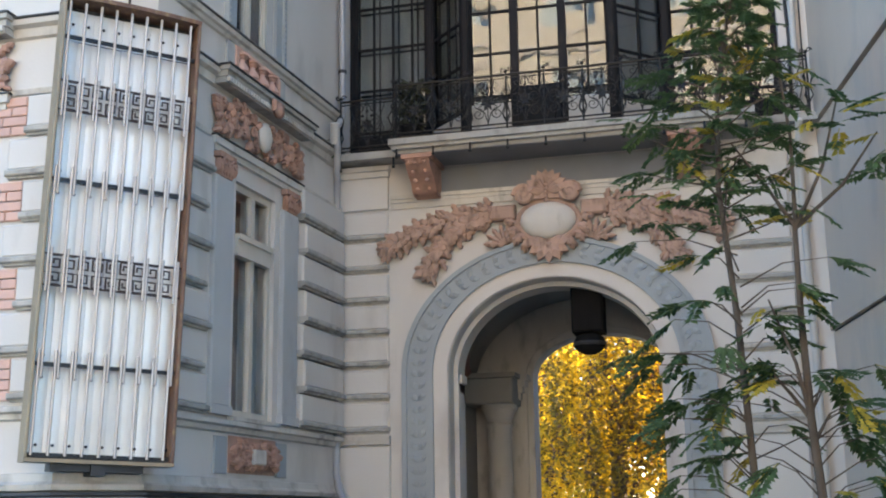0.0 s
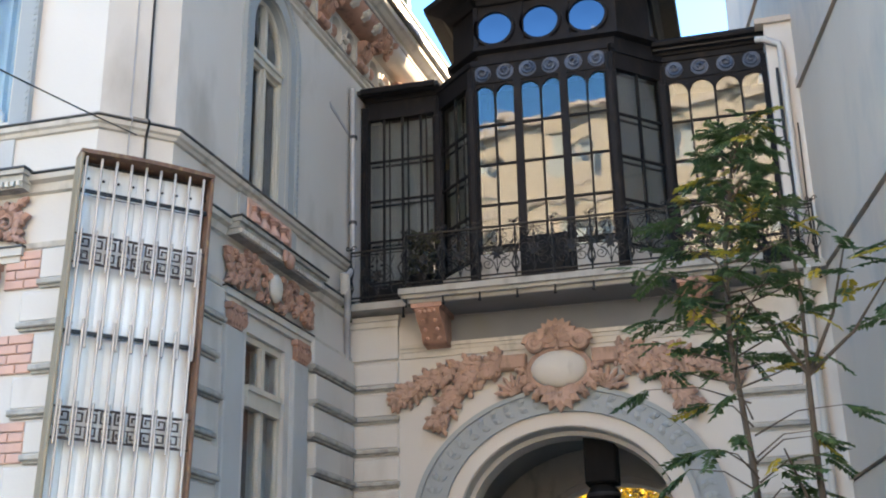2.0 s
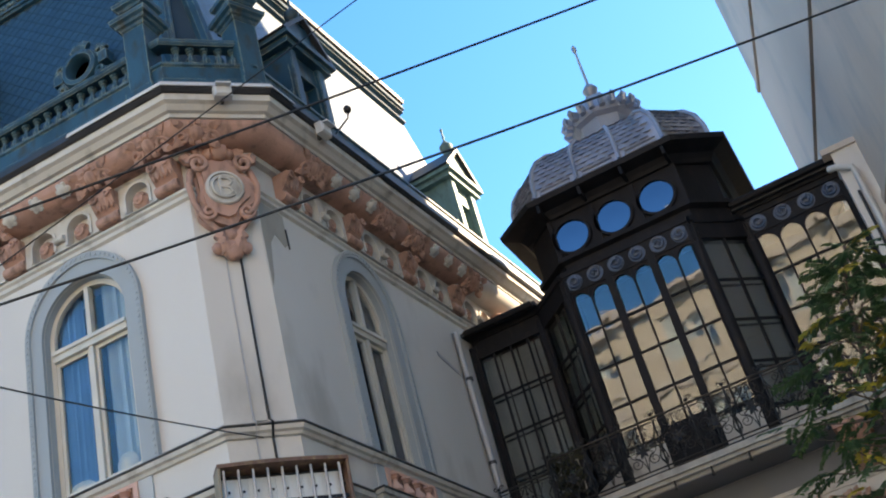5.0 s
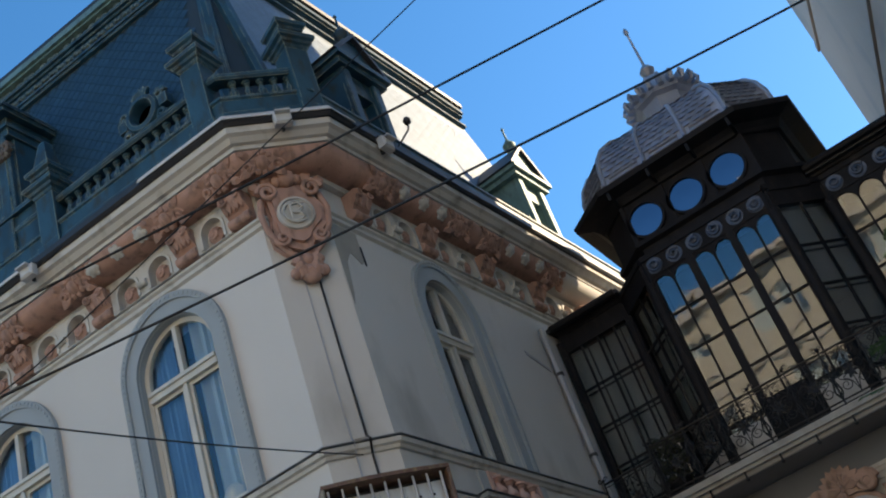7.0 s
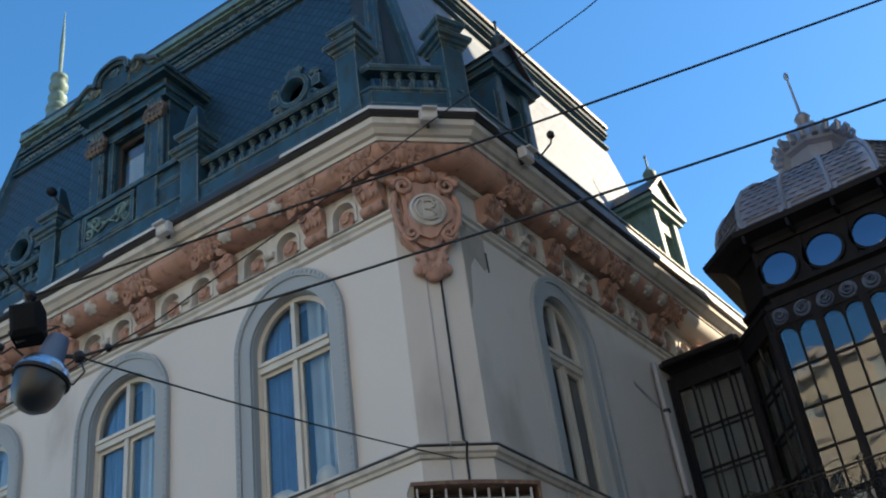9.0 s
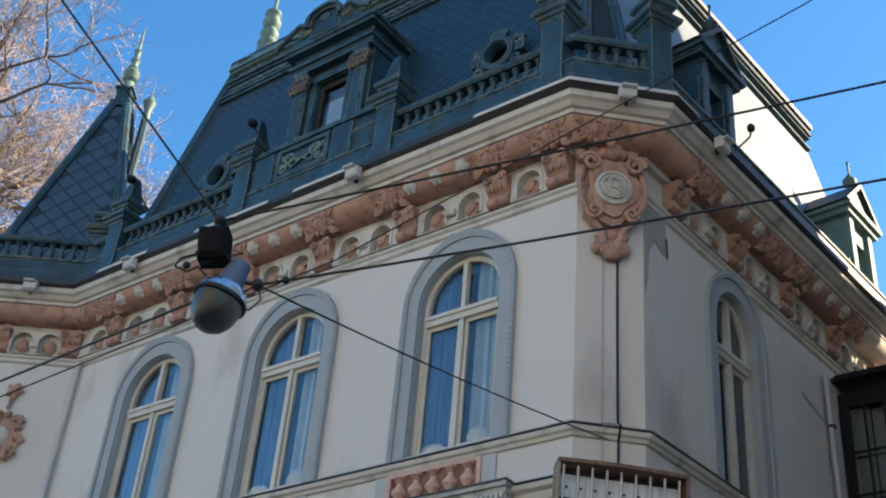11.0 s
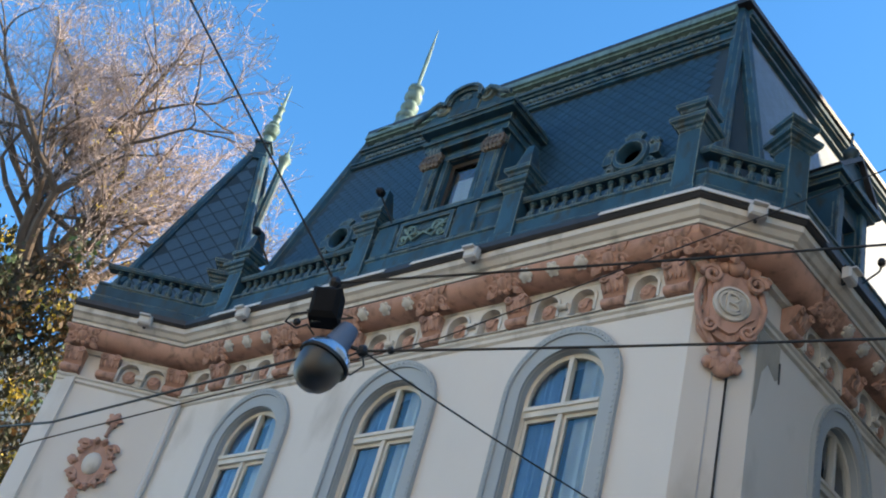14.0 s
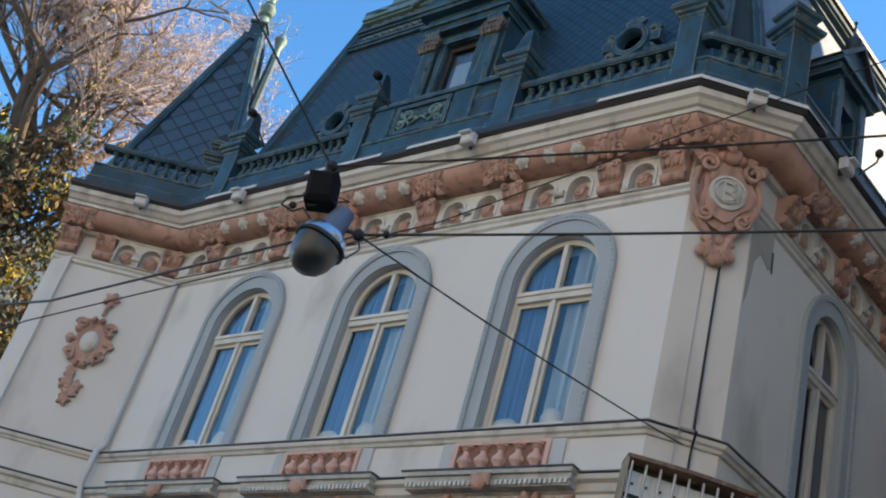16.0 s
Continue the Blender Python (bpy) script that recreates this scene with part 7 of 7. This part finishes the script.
mesh_me = None
for zc_ in (4.35, 6.38):
    make("band_rail", Geo().box(-SH + 0.04, SH - 0.04, 0.05, 0.075, zc_ + 0.165, zc_ + 0.185).box(-SH + 0.04, SH - 0.04, 0.05, 0.075, zc_ - 0.185, zc_ - 0.165), M_RUSTIRON, sign)
    for i in range(9):
        m = pose(-SH + 0.17 + (2 * SH - 0.24) * i / 9, 0.05, zc_)
        if mesh_me is None:
            mesh_me = make("meander", meander(), M_RUSTIRON, sign, m=m)
        else:
            put("meander", mesh_me, sign, m)
make("hanger_arm", Geo().box(-0.08, 0.08, 0.05, 0.42, ZB_ - 0.16, ZB_ - 0.04).box(-0.5, 0.5, 0.10, 0.40, ZB_ - 0.12, ZB_ - 0.04), M_DARK, sign)
make("wall_stay", Geo().tube([(-0.6, 0.28, 7.2), (-0.5, 0.42, 7.2)], 0.03, 6).tube([(0.6, 0.28, 7.2), (0.5, 0.42, 7.2)], 0.03, 6).tube([(0, 0.28, 2.6), (0, 0.42, 2.6)], 0.03, 6), M_DARK, sign)

# ---- street lamp on its span wires ----
lamp = thing("span_wire_lamp", "hanging street lamp with smoky glass bowl on wires", "street lamp")
make("gear_box", Geo(pose(-6.89, 5.34, 7.02, 3, -6, 35)).box(-0.125, 0.125, -0.12, 0.12, -0.15, 0.15, 0.04), M_SOOT, lamp, "black gear box")
FL = pose(-6.80, 5.45, 6.525) @ Matrix.Rotation(radians(16), 4, (-0.78, 0.62, 0)) @ pose(0, 0, -6.565)
make("neck", Geo(FL).lathe([(0.085, 6.95), (0.10, 6.86), (0.115, 6.74), (0.12, 6.70)], seg=16), M_LAMPBODY, lamp, smooth=True)
make("cap", Geo(FL).lathe([(0.115, 6.715), (0.15, 6.70), (0.185, 6.665), (0.21, 6.62), (0.222, 6.575)], seg=28), M_RIM, lamp, "bright domed metal cap", smooth=True)
make("rim", Geo(FL).lathe([(0.222, 6.578), (0.232, 6.565), (0.230, 6.54), (0.205, 6.535), (0.205, 6.56)], seg=28), M_IRON, lamp, "dark metal rim", smooth=True)
make("bowl", Geo(FL).lathe([(0.203, 6.545), (0.203, 6.49), (0.188, 6.40), (0.15, 6.325), (0.09, 6.275), (0.004, 6.258)], seg=28), M_LAMPGLASS, lamp, "smoky glass bowl", smooth=True)
make("inner_reflector", Geo(FL).lathe([(0.17, 6.57), (0.06, 6.63), (0.05, 6.5), (0.05, 6.42), (0.005, 6.40)], seg=16), M_DARK, lamp, smooth=True)
make("cable_loop", Geo().tube([(-6.98, 5.25, 6.92), (-7.08, 5.17, 6.86), (-7.10, 5.15, 6.78), (-7.02, 5.22, 6.74), (-6.96, 5.27, 6.80), (-6.90, 5.33, 6.72)], 0.011, 5).ball((-7.03, 5.21, 6.80), 0.035), M_IRON, lamp)
make("clamp", Geo().ball((-6.88, 5.33, 7.27), 0.06).tube([(-6.88, 5.33, 7.17), (-6.88, 5.33, 7.27)], 0.03, 6).tube([(-6.88, 5.33, 7.0), (-6.7, 5.5, 6.98), (-6.95, 5.3, 6.85), (-7.0, 5.25, 6.95)], 0.012, 5), M_IRON, lamp)


def wire(label, pts, r=0.012, sag=0.0):
    t = thing("span_wire", label, "wire", "street wires")
    P = []
    for (p, q3) in zip(pts, pts[1:]):
        for i in range(10):
            u = i / 10
            P.append((p[0] + (q3[0] - p[0]) * u, p[1] + (q3[1] - p[1]) * u, p[2] + (q3[2] - p[2]) * u - sag * 4 * u * (1 - u)))
    P.append(pts[-1])
    make("strand", Geo().tube(P, r, 6), M_IRON, t, smooth=True)
    return t


JN = (-6.63, 5.66, 6.73)
wire("black span wire from lamp to grey building", [(-6.88, 5.33, 7.27), (2.5, 10.84, 10.22)], 0.013, 0.05)
wire("black span wire holding the lamp", [JN, (2.56, 10.88, 9.04)], 0.013, 0.09)
wire("black span wire beyond the lamp", [(-6.95, 5.3, 6.47), (-9.9, 5.1, 6.16), (-24.0, 5.4, 7.6)], 0.013)
wire("thin black cable running to the sign box", [JN, (-6.72, 11.6, 7.80)], 0.009, 0.05)
wire("thin stay wire rising over the street", [(-6.88, 5.33, 7.27), (-8.5, -2.4, 12.8)], 0.010)
wire("thin slanting cable across the facade", [(-19.0, 3.4, 2.6), (-9.83, 4.93, 5.82), (-6.83, 6.71, 7.64), (-2.91, 9.04, 10.88), (2.33, 12.37, 16.15)], 0.008)
ins = thing("wire_junction", "black insulator knot with looped cable", "insulator")
make("insulator", Geo().ball((JN[0] + 0.2, JN[1] + 0.12, JN[2] + 0.05), 0.035), M_IRON, ins)
make("knot", Geo().ball(JN, 0.055).tube([(-6.80, 5.5, 6.75), JN], 0.02, 6), M_IRON, ins)
make("loop", Geo().tube([JN, (-6.60, 5.70, 6.6), (-6.66, 5.64, 6.48), (-6.72, 5.58, 6.52), (-6.73, 5.57, 6.62), JN], 0.009, 5).ball((-6.72, 5.57, 6.47), 0.04, 0.04, 0.025), M_IRON, ins)


# ---- saplings in the yard ----
def compound_leaf(n, length, seed):
    rng = random.Random(seed)
    g = Geo()
    pts = [(length * t, 0.03 * math.sin(3 * t + seed), -0.16 * length * t * t) for t in [i / 8 for i in range(9)]]
    g.tube(pts, 0.005, 4, 0.002)
    for i in range(n):
        t = 0.18 + 0.80 * i / n
        x, z = length * t, -0.16 * length * t * t
        for s in (-1, 1):
            l, w = 0.125 * rng.uniform(0.8, 1.2) * (1.1 - 0.4 * t), 0.034
            dx, dy, dz = 0.45 + rng.uniform(-0.15, 0.15), s * 0.85, rng.uniform(-0.45, -0.05)
            p = Vector((x, 0, z))
            d = Vector((dx, dy, dz)).normalized()
            side = d.cross(Vector((0, 0, 1))).normalized() * w
            up = Vector((0, 0, 0.008))
            vs = [p, p + d * l * 0.35 + side + up, p + d * l, p + d * l * 0.35 - side + up, p + d * l * 0.4 - up]
            g.add([tuple(v) for v in vs], [(0, 1, 4), (1, 2, 4), (2, 3, 4), (3, 0, 4)])
    return g


LEAF_MESH = {}


def leaf_at(parent, p, yaw, pitch, rng, yellow=0.12, scale=1.0):
    k = (rng.randrange(4), rng.random() < yellow)
    m = pose(*p, rng.uniform(-25, 25), pitch, yaw) @ Matrix.Scale(scale, 4)
    if k not in LEAF_MESH:
        LEAF_MESH[k] = make("leaf", compound_leaf(7 + k[0], 0.42 + 0.05 * k[0], k[0]), M_LEAF_YELLOW if k[1] else M_LEAF, parent, m=m)
    else:
        put("leaf", LEAF_MESH[k], parent, m)


rng = random.Random(17)
SY = 13.4
sap = thing("sapling", "slender young tree with dense dark feathery leaves", "tree", "yard saplings", m=pose(0, SY, 0))
make("trunk", Geo().tube([(0.06, 0, 0), (0.02, 0, 1.9), (-0.05, 0, 3.75), (-0.16, 0.05, 5.25), (-0.10, 0, 6.4), (0.08, 0, 7.3), (0.30, 0, 7.9)], 0.048, 8, 0.012), M_BARK, sap, smooth=True)
for k in range(46):
    z = 4.7 + 3.2 * (k / 46)
    a = k * 2.4
    cx_ = np.interp(z, [4.9, 6.4, 7.3, 7.9], [-0.14, -0.10, 0.08, 0.30])
    L = np.interp(z, [4.9, 5.8, 6.6, 7.9], [1.0, 1.05, 0.62, 0.12]) * rng.uniform(0.7, 1.1)
    e = (cx_ + math.cos(a) * L, math.sin(a) * L * 0.8, z + 0.25 * L)
    make("twig", Geo().tube([(cx_, 0, z - 0.1), ((cx_ + e[0]) / 2, e[1] / 2, z + 0.05), e], 0.014, 5, 0.005), M_BARK, sap)
    for j in range(6):
        u = rng.uniform(0.25, 1.1)
        leaf_at(sap, (cx_ + (e[0] - cx_) * u, e[1] * u, z + 0.25 * L * u), math.degrees(a) + rng.uniform(-90, 90), rng.uniform(-15, 35), rng, 0.14, rng.uniform(0.7, 1.0))
for k in range(34):
    z = 1.4 + rng.uniform(0, 3.2)
    a = rng.uniform(2.0, 4.6) if k % 4 else rng.uniform(-0.8, 0.8)
    L = rng.uniform(0.4, 1.25)
    e = (math.cos(a) * L, math.sin(a) * L * 0.5, z + 0.1)
    make("twig", Geo().tube([(0, 0, z - 0.15), (e[0] * 0.5, e[1] * 0.5, z + 0.08), e], 0.012, 5, 0.004), M_BARK, sap)
    for j in range(3):
        leaf_at(sap, e, math.degrees(a) + rng.uniform(-60, 60), rng.uniform(0, 40), rng, 0.05, rng.uniform(0.8, 1.1))
sap2 = thing("sapling", "taller forked sapling with sparse yellowing leaves", "tree", "yard saplings", m=pose(0.64, SY, 0))
make("trunk", Geo().tube([(0.12, 0, 0), (0.06, 0, 1.6), (0.0, 0, 2.6), (-0.02, 0, 3.7), (-0.01, 0, 4.75)], 0.06, 8, 0.028), M_BARK, sap2, smooth=True)
for e in ((-0.62, 0.1, 5.75), (-0.08, 0, 6.9), (0.55, 0, 6.15), (0.95, 0.1, 5.75), (-0.35, -0.1, 3.9), (-0.5, 0.1, 3.3)):
    b = (0, 0, 4.7 if e[2] > 5 else 2.6)
    make("limb", Geo().tube([b, ((e[0] + b[0]) / 2 + 0.06, e[1], (e[2] + b[2]) / 2 - 0.05), e], 0.028, 6, 0.010), M_BARK, sap2, smooth=True)
    for j in range(9):
        leaf_at(sap2, (e[0] + rng.uniform(-0.1, 0.1), e[1], e[2] - rng.uniform(0, 0.5)), rng.uniform(0, 360), rng.uniform(-20, 30), rng, 0.3, rng.uniform(0.8, 1.15))
for k in range(30):
    z = rng.uniform(1.3, 3.1)
    a = rng.uniform(-1.2, 1.2) if k % 4 else rng.uniform(2.4, 3.9)
    e = (math.cos(a) * rng.uniform(0.3, 0.95), math.sin(a) * 0.4, z + 0.15)
    make("twig", Geo().tube([(0.02, 0, z - 0.2), (e[0] * 0.5, e[1] * 0.5, z + 0.06), e], 0.012, 5, 0.004), M_BARK, sap2)
    for j in range(3):
        leaf_at(sap2, e, math.degrees(a) + rng.uniform(-50, 50), rng.uniform(-10, 35), rng, 0.25, rng.uniform(0.9, 1.3))


# ---- trees ----
def branching(base, d0, length, r, depth, rng, out, tips, droop=0.0):
    pts, p, d = [base], Vector(base), Vector(d0).normalized()
    for i in range(4):
        d = (d + Vector((rng.gauss(0, 0.15), rng.gauss(0, 0.15), rng.gauss(0.03 - droop, 0.10)))).normalized()
        p = p + d * length / 4
        pts.append(tuple(p))
    out.append((pts, r, depth))
    if depth == 0:
        tips.append((pts[2:], tuple(d)))
        return
    for k in range(3 if depth > 3 else 4):
        i = rng.choice((1, 2, 3, 4, 4))
        nd = (d + Vector((rng.gauss(0, 0.6), rng.gauss(0, 0.6), rng.gauss(0.10 - droop, 0.42)))).normalized()
        branching(pts[i], nd, length * rng.uniform(0.64, 0.8), r * 0.6 if depth > 3 else r * 0.55, depth - 1, rng, out, tips, droop)


def blade(g, s):
    g.add([(0, 0, 0), (s * 0.4, s * 0.3, s * 0.1), (s, 0, 0), (s * 0.4, -s * 0.3, s * 0.1)], [(0, 1, 2), (0, 2, 3)])


def tree(name, label, at, forks, r, depth, seed, leaf_mats, leaves, leaf_size, spread, droop=0.0, clumps=False):
    rng = random.Random(seed)
    t = thing(name, label, "tree", m=pose(*at))
    out, tips = [], []
    for b, d, l in forks:
        branching(b, d, l, r, depth, rng, out, tips, droop)
    for pts, rr, de in out:
        if de >= depth - 1:
            make("limb", Geo().tube(pts, rr, 7, rr * 0.62), M_BARK, t, smooth=True)
    bough, twig = Geo(), Geo()
    for pts, rr, de in out:
        if de == depth - 2 or de == depth - 3:
            bough.tube(pts, max(rr * 0.8, 0.012), 5, max(rr * 0.5, 0.009))
        elif de < depth - 3:
            twig.tube(pts if de else (pts[0], pts[2], pts[4]), max(rr * 0.8, 0.0075), 3, 0.005)
    tagged(make("bough_mass", bough, M_BARK, t), kind="stuff")
    if twig.v:
        tagged(make("twig_mass", twig, M_TWIG, t), kind="stuff")
    for material, share, tip_share in leaf_mats:
        g = Geo()
        pool = rng.sample(tips, max(4, int(len(tips) * tip_share)))
        for i in range(int(leaves * share)):
            p = rng.choice(rng.choice(pool)[0])
            g.m = pose(p[0] + rng.gauss(0, spread), p[1] + rng.gauss(0, spread), p[2] + rng.gauss(0, spread) - (abs(rng.gauss(0, spread)) * (droop * 4 + 0.6)), rng.uniform(0, 360), rng.uniform(0, 360), rng.uniform(0, 360))
            blade(g, leaf_size * rng.uniform(0.6, 1.3))
        tagged(make("crown", g, material, t), kind="stuff")
    return t, out


tl, _ = tree("autumn_tree", "large half-bare tree with last yellow autumn leaves", (-30.8, 13.2, 0),
             [((0, 0, 18.6), (0.1, 0.22, 1), 4.2), ((0, 0, 18.8), (-0.1, -0.15, 1), 4.3), ((0.1, 0.1, 17.6), (0.1, 0.50, 1), 4.0), ((0, -0.1, 18.2), (0.1, -0.75, 0.9), 4.2), ((0, 0, 18.4), (0.3, -0.1, 1), 4.0), ((0, 0, 17.6), (0.3, -0.5, 0.8), 4.0)],
             0.20, 6, 15, ((M_LEAF_YELLOW, 0.22, 0.05), (M_PALELEAF, 0.70, 0.8), (M_BROWNLEAF, 0.08, 0.2)), 10000, 0.085, 0.10)
make("trunk", Geo().tube([(0.2, 0, 0), (0.25, 0.1, 6), (0.15, -0.1, 12), (0, 0, 17), (0, 0, 19.0)], 0.55, 10, 0.30), M_BARK, tl, smooth=True)
rng = random.Random(9)
low = [(rng.gauss(0.2, 1.6), rng.gauss(-0.4, 1.7), rng.uniform(6.0, 19.8) - abs(rng.gauss(0, 1.0))) for k in range(230)]
low_twigs = Geo()
for c in low:
    low_twigs.tube([(c[0] * 0.15, c[1] * 0.15, c[2] - 1.2), (c[0] * 0.6, c[1] * 0.6, c[2] - 0.3), c], 0.03, 4, 0.01)
tagged(make("lower_twig_mass", low_twigs, M_BARK, tl), kind="stuff")
# most leaves here are the dark ones that paint the crown's shade
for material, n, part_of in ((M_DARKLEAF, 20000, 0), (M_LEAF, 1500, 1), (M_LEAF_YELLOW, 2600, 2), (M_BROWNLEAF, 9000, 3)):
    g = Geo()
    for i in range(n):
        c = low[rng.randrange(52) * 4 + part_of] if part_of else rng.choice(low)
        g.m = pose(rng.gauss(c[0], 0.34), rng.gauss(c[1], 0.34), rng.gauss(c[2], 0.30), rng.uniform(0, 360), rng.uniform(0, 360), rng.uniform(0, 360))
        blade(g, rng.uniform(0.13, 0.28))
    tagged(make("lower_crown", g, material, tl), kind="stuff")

for at, seed, mats_, n, label in (((-3.9, 36.0, 0), 31, ((M_GOLD, 0.9, 1.0), (M_LEAF_YELLOW, 0.1, 0.3)), 34000, "golden weeping tree in full autumn leaf"),
                                  ((-8.5, 42.0, 0), 32, ((M_GOLD, 0.7, 1.0), (M_LEAF, 0.3, 0.5)), 16000, "golden garden tree behind the passage"),
                                  ((2.3, 31.5, 0), 33, ((M_RUST, 0.75, 1.0), (M_GOLD, 0.25, 0.4)), 16000, "russet garden tree behind the passage")):
    t, _ = tree("garden_tree", label, at, [((0, 0, 3.5), (0.6, 0.2, 0.7), 3.0), ((0, 0, 3.5), (-0.6, 0.2, 0.7), 3.0), ((0, 0, 3.8), (0.1, -0.6, 0.8), 3.0), ((0, 0, 2.8), (-0.3, -0.7, 0.4), 2.6), ((0, 0, 4.0), (0, 0.5, 1), 3.0)], 0.12, 3, seed, mats_, n, 0.14, 0.65, 0.12)
    make("trunk", Geo().tube([(0.1, 0, 0), (0, 0, 2), (0, 0, 4.1)], 0.22, 8, 0.14), M_BARK, t, smooth=True)
rng = random.Random(44)
willow = thing("weeping_tree", "golden weeping tree with long hanging leafy strands", "tree", m=pose(-3.6, 31.0, 0))
make("trunk", Geo().tube([(0.3, 0.8, 0), (0.2, 0.8, 3), (0.0, 0.6, 6.2)], 0.24, 8, 0.12), M_BARK, willow, smooth=True)
# olive and brown strands paint the shaded gaps between the golden ones
for material, n in ((M_GOLD, 120), (M_OLIVE, 150), (M_BROWNLEAF, 40)):
    g = Geo()
    for k in range(n):
        x, y, zt, ln = rng.gauss(0.2, 1.7), rng.gauss(0, 1.1), rng.uniform(3.4, 8.2), rng.uniform(1.2, 3.4)
        for i in range(int(ln * 24)):
            t = i / (ln * 24)
            g.m = pose(x + 0.12 * math.sin(5 * t + k) + rng.gauss(0, 0.06), y + rng.gauss(0, 0.06), zt - ln * t, rng.uniform(40, 140), rng.uniform(-40, 40), rng.uniform(0, 360))
            blade(g, rng.uniform(0.08, 0.17))
    tagged(make("hanging_foliage", g, material, willow), kind="stuff")
shrub = thing("garden_shrub", "dark green shrub beside the garden path", "shrub", m=pose(-0.9, 25.6, 0))
g, st_ = Geo(), Geo()
for k in range(60):
    a, r, z = rng.uniform(0, 6.28), rng.uniform(0.1, 0.75), rng.uniform(0.8, 3.4)
    st_.tube([(0, 0, 0.1), (r * 0.4 * math.cos(a), r * 0.4 * math.sin(a), z * 0.6), (r * math.cos(a), r * math.sin(a), z)], 0.02, 4, 0.006)
    for i in range(70):
        g.m = pose(rng.gauss(r * math.cos(a), 0.16), rng.gauss(r * math.sin(a), 0.16), rng.gauss(z, 0.16), rng.uniform(0, 360), rng.uniform(0, 360), rng.uniform(0, 360))
        blade(g, rng.uniform(0.07, 0.13))
tagged(make("stems", st_, M_BARK, shrub), kind="stuff")
tagged(make("leaves", g, M_LEAF, shrub), kind="stuff")
hedge = Geo()
rng = random.Random(12)
for i in range(16000):
    hedge.m = pose(rng.uniform(-14, 6), 46 + rng.gauss(0, 0.8), rng.uniform(0, 9), rng.uniform(0, 360), rng.uniform(0, 360), rng.uniform(0, 360))
    s = rng.uniform(0.25, 0.5)
    hedge.add([(0, 0, 0), (s * 0.4, s * 0.3, s * 0.1), (s, 0, 0), (s * 0.4, -s * 0.3, s * 0.1)], [(0, 1, 2), (0, 2, 3)])
tagged(make("garden_hedge", hedge, M_LEAF_YELLOW), "dense yellow-green hedge at the far end of the garden", "hedge", kind="stuff")

far = thing("distant_house", "ochre rendered house far behind the autumn tree", "building")
FH = axis(-52.0, 16.0, 40)
make("wall_face", Geo(FH).wall(0, 16, 0, 24, [(u, 0.6, z, z + 1.9, 0) for z in (19.5,) for u in (2.5, 5.5, 8.5, 11.5, 14)], 0.5), M_OPPOSITE, far)
make("wall_top", Geo(FH).box(-0.3, 16.3, -0.4, 0.5, 24, 24.5), M_STONE, far)
make("room_dark", Geo(FH).box(0, 16, 0.7, 8, 0, 23.8), M_ROOM, far)

# added out of view to stop the sun entering the gate passage
rear = thing("sun_blocker", "unseen plain block that keeps sun out of the passage", "building")
make("wall", Geo().box(0.8, 7.0, 24.2, 34.0, 0, 9.2), M_CONCRETE, rear)
make("roof", Geo().box(0.6, 7.2, 24.0, 34.2, 9.2, 9.5), M_DARK, rear)
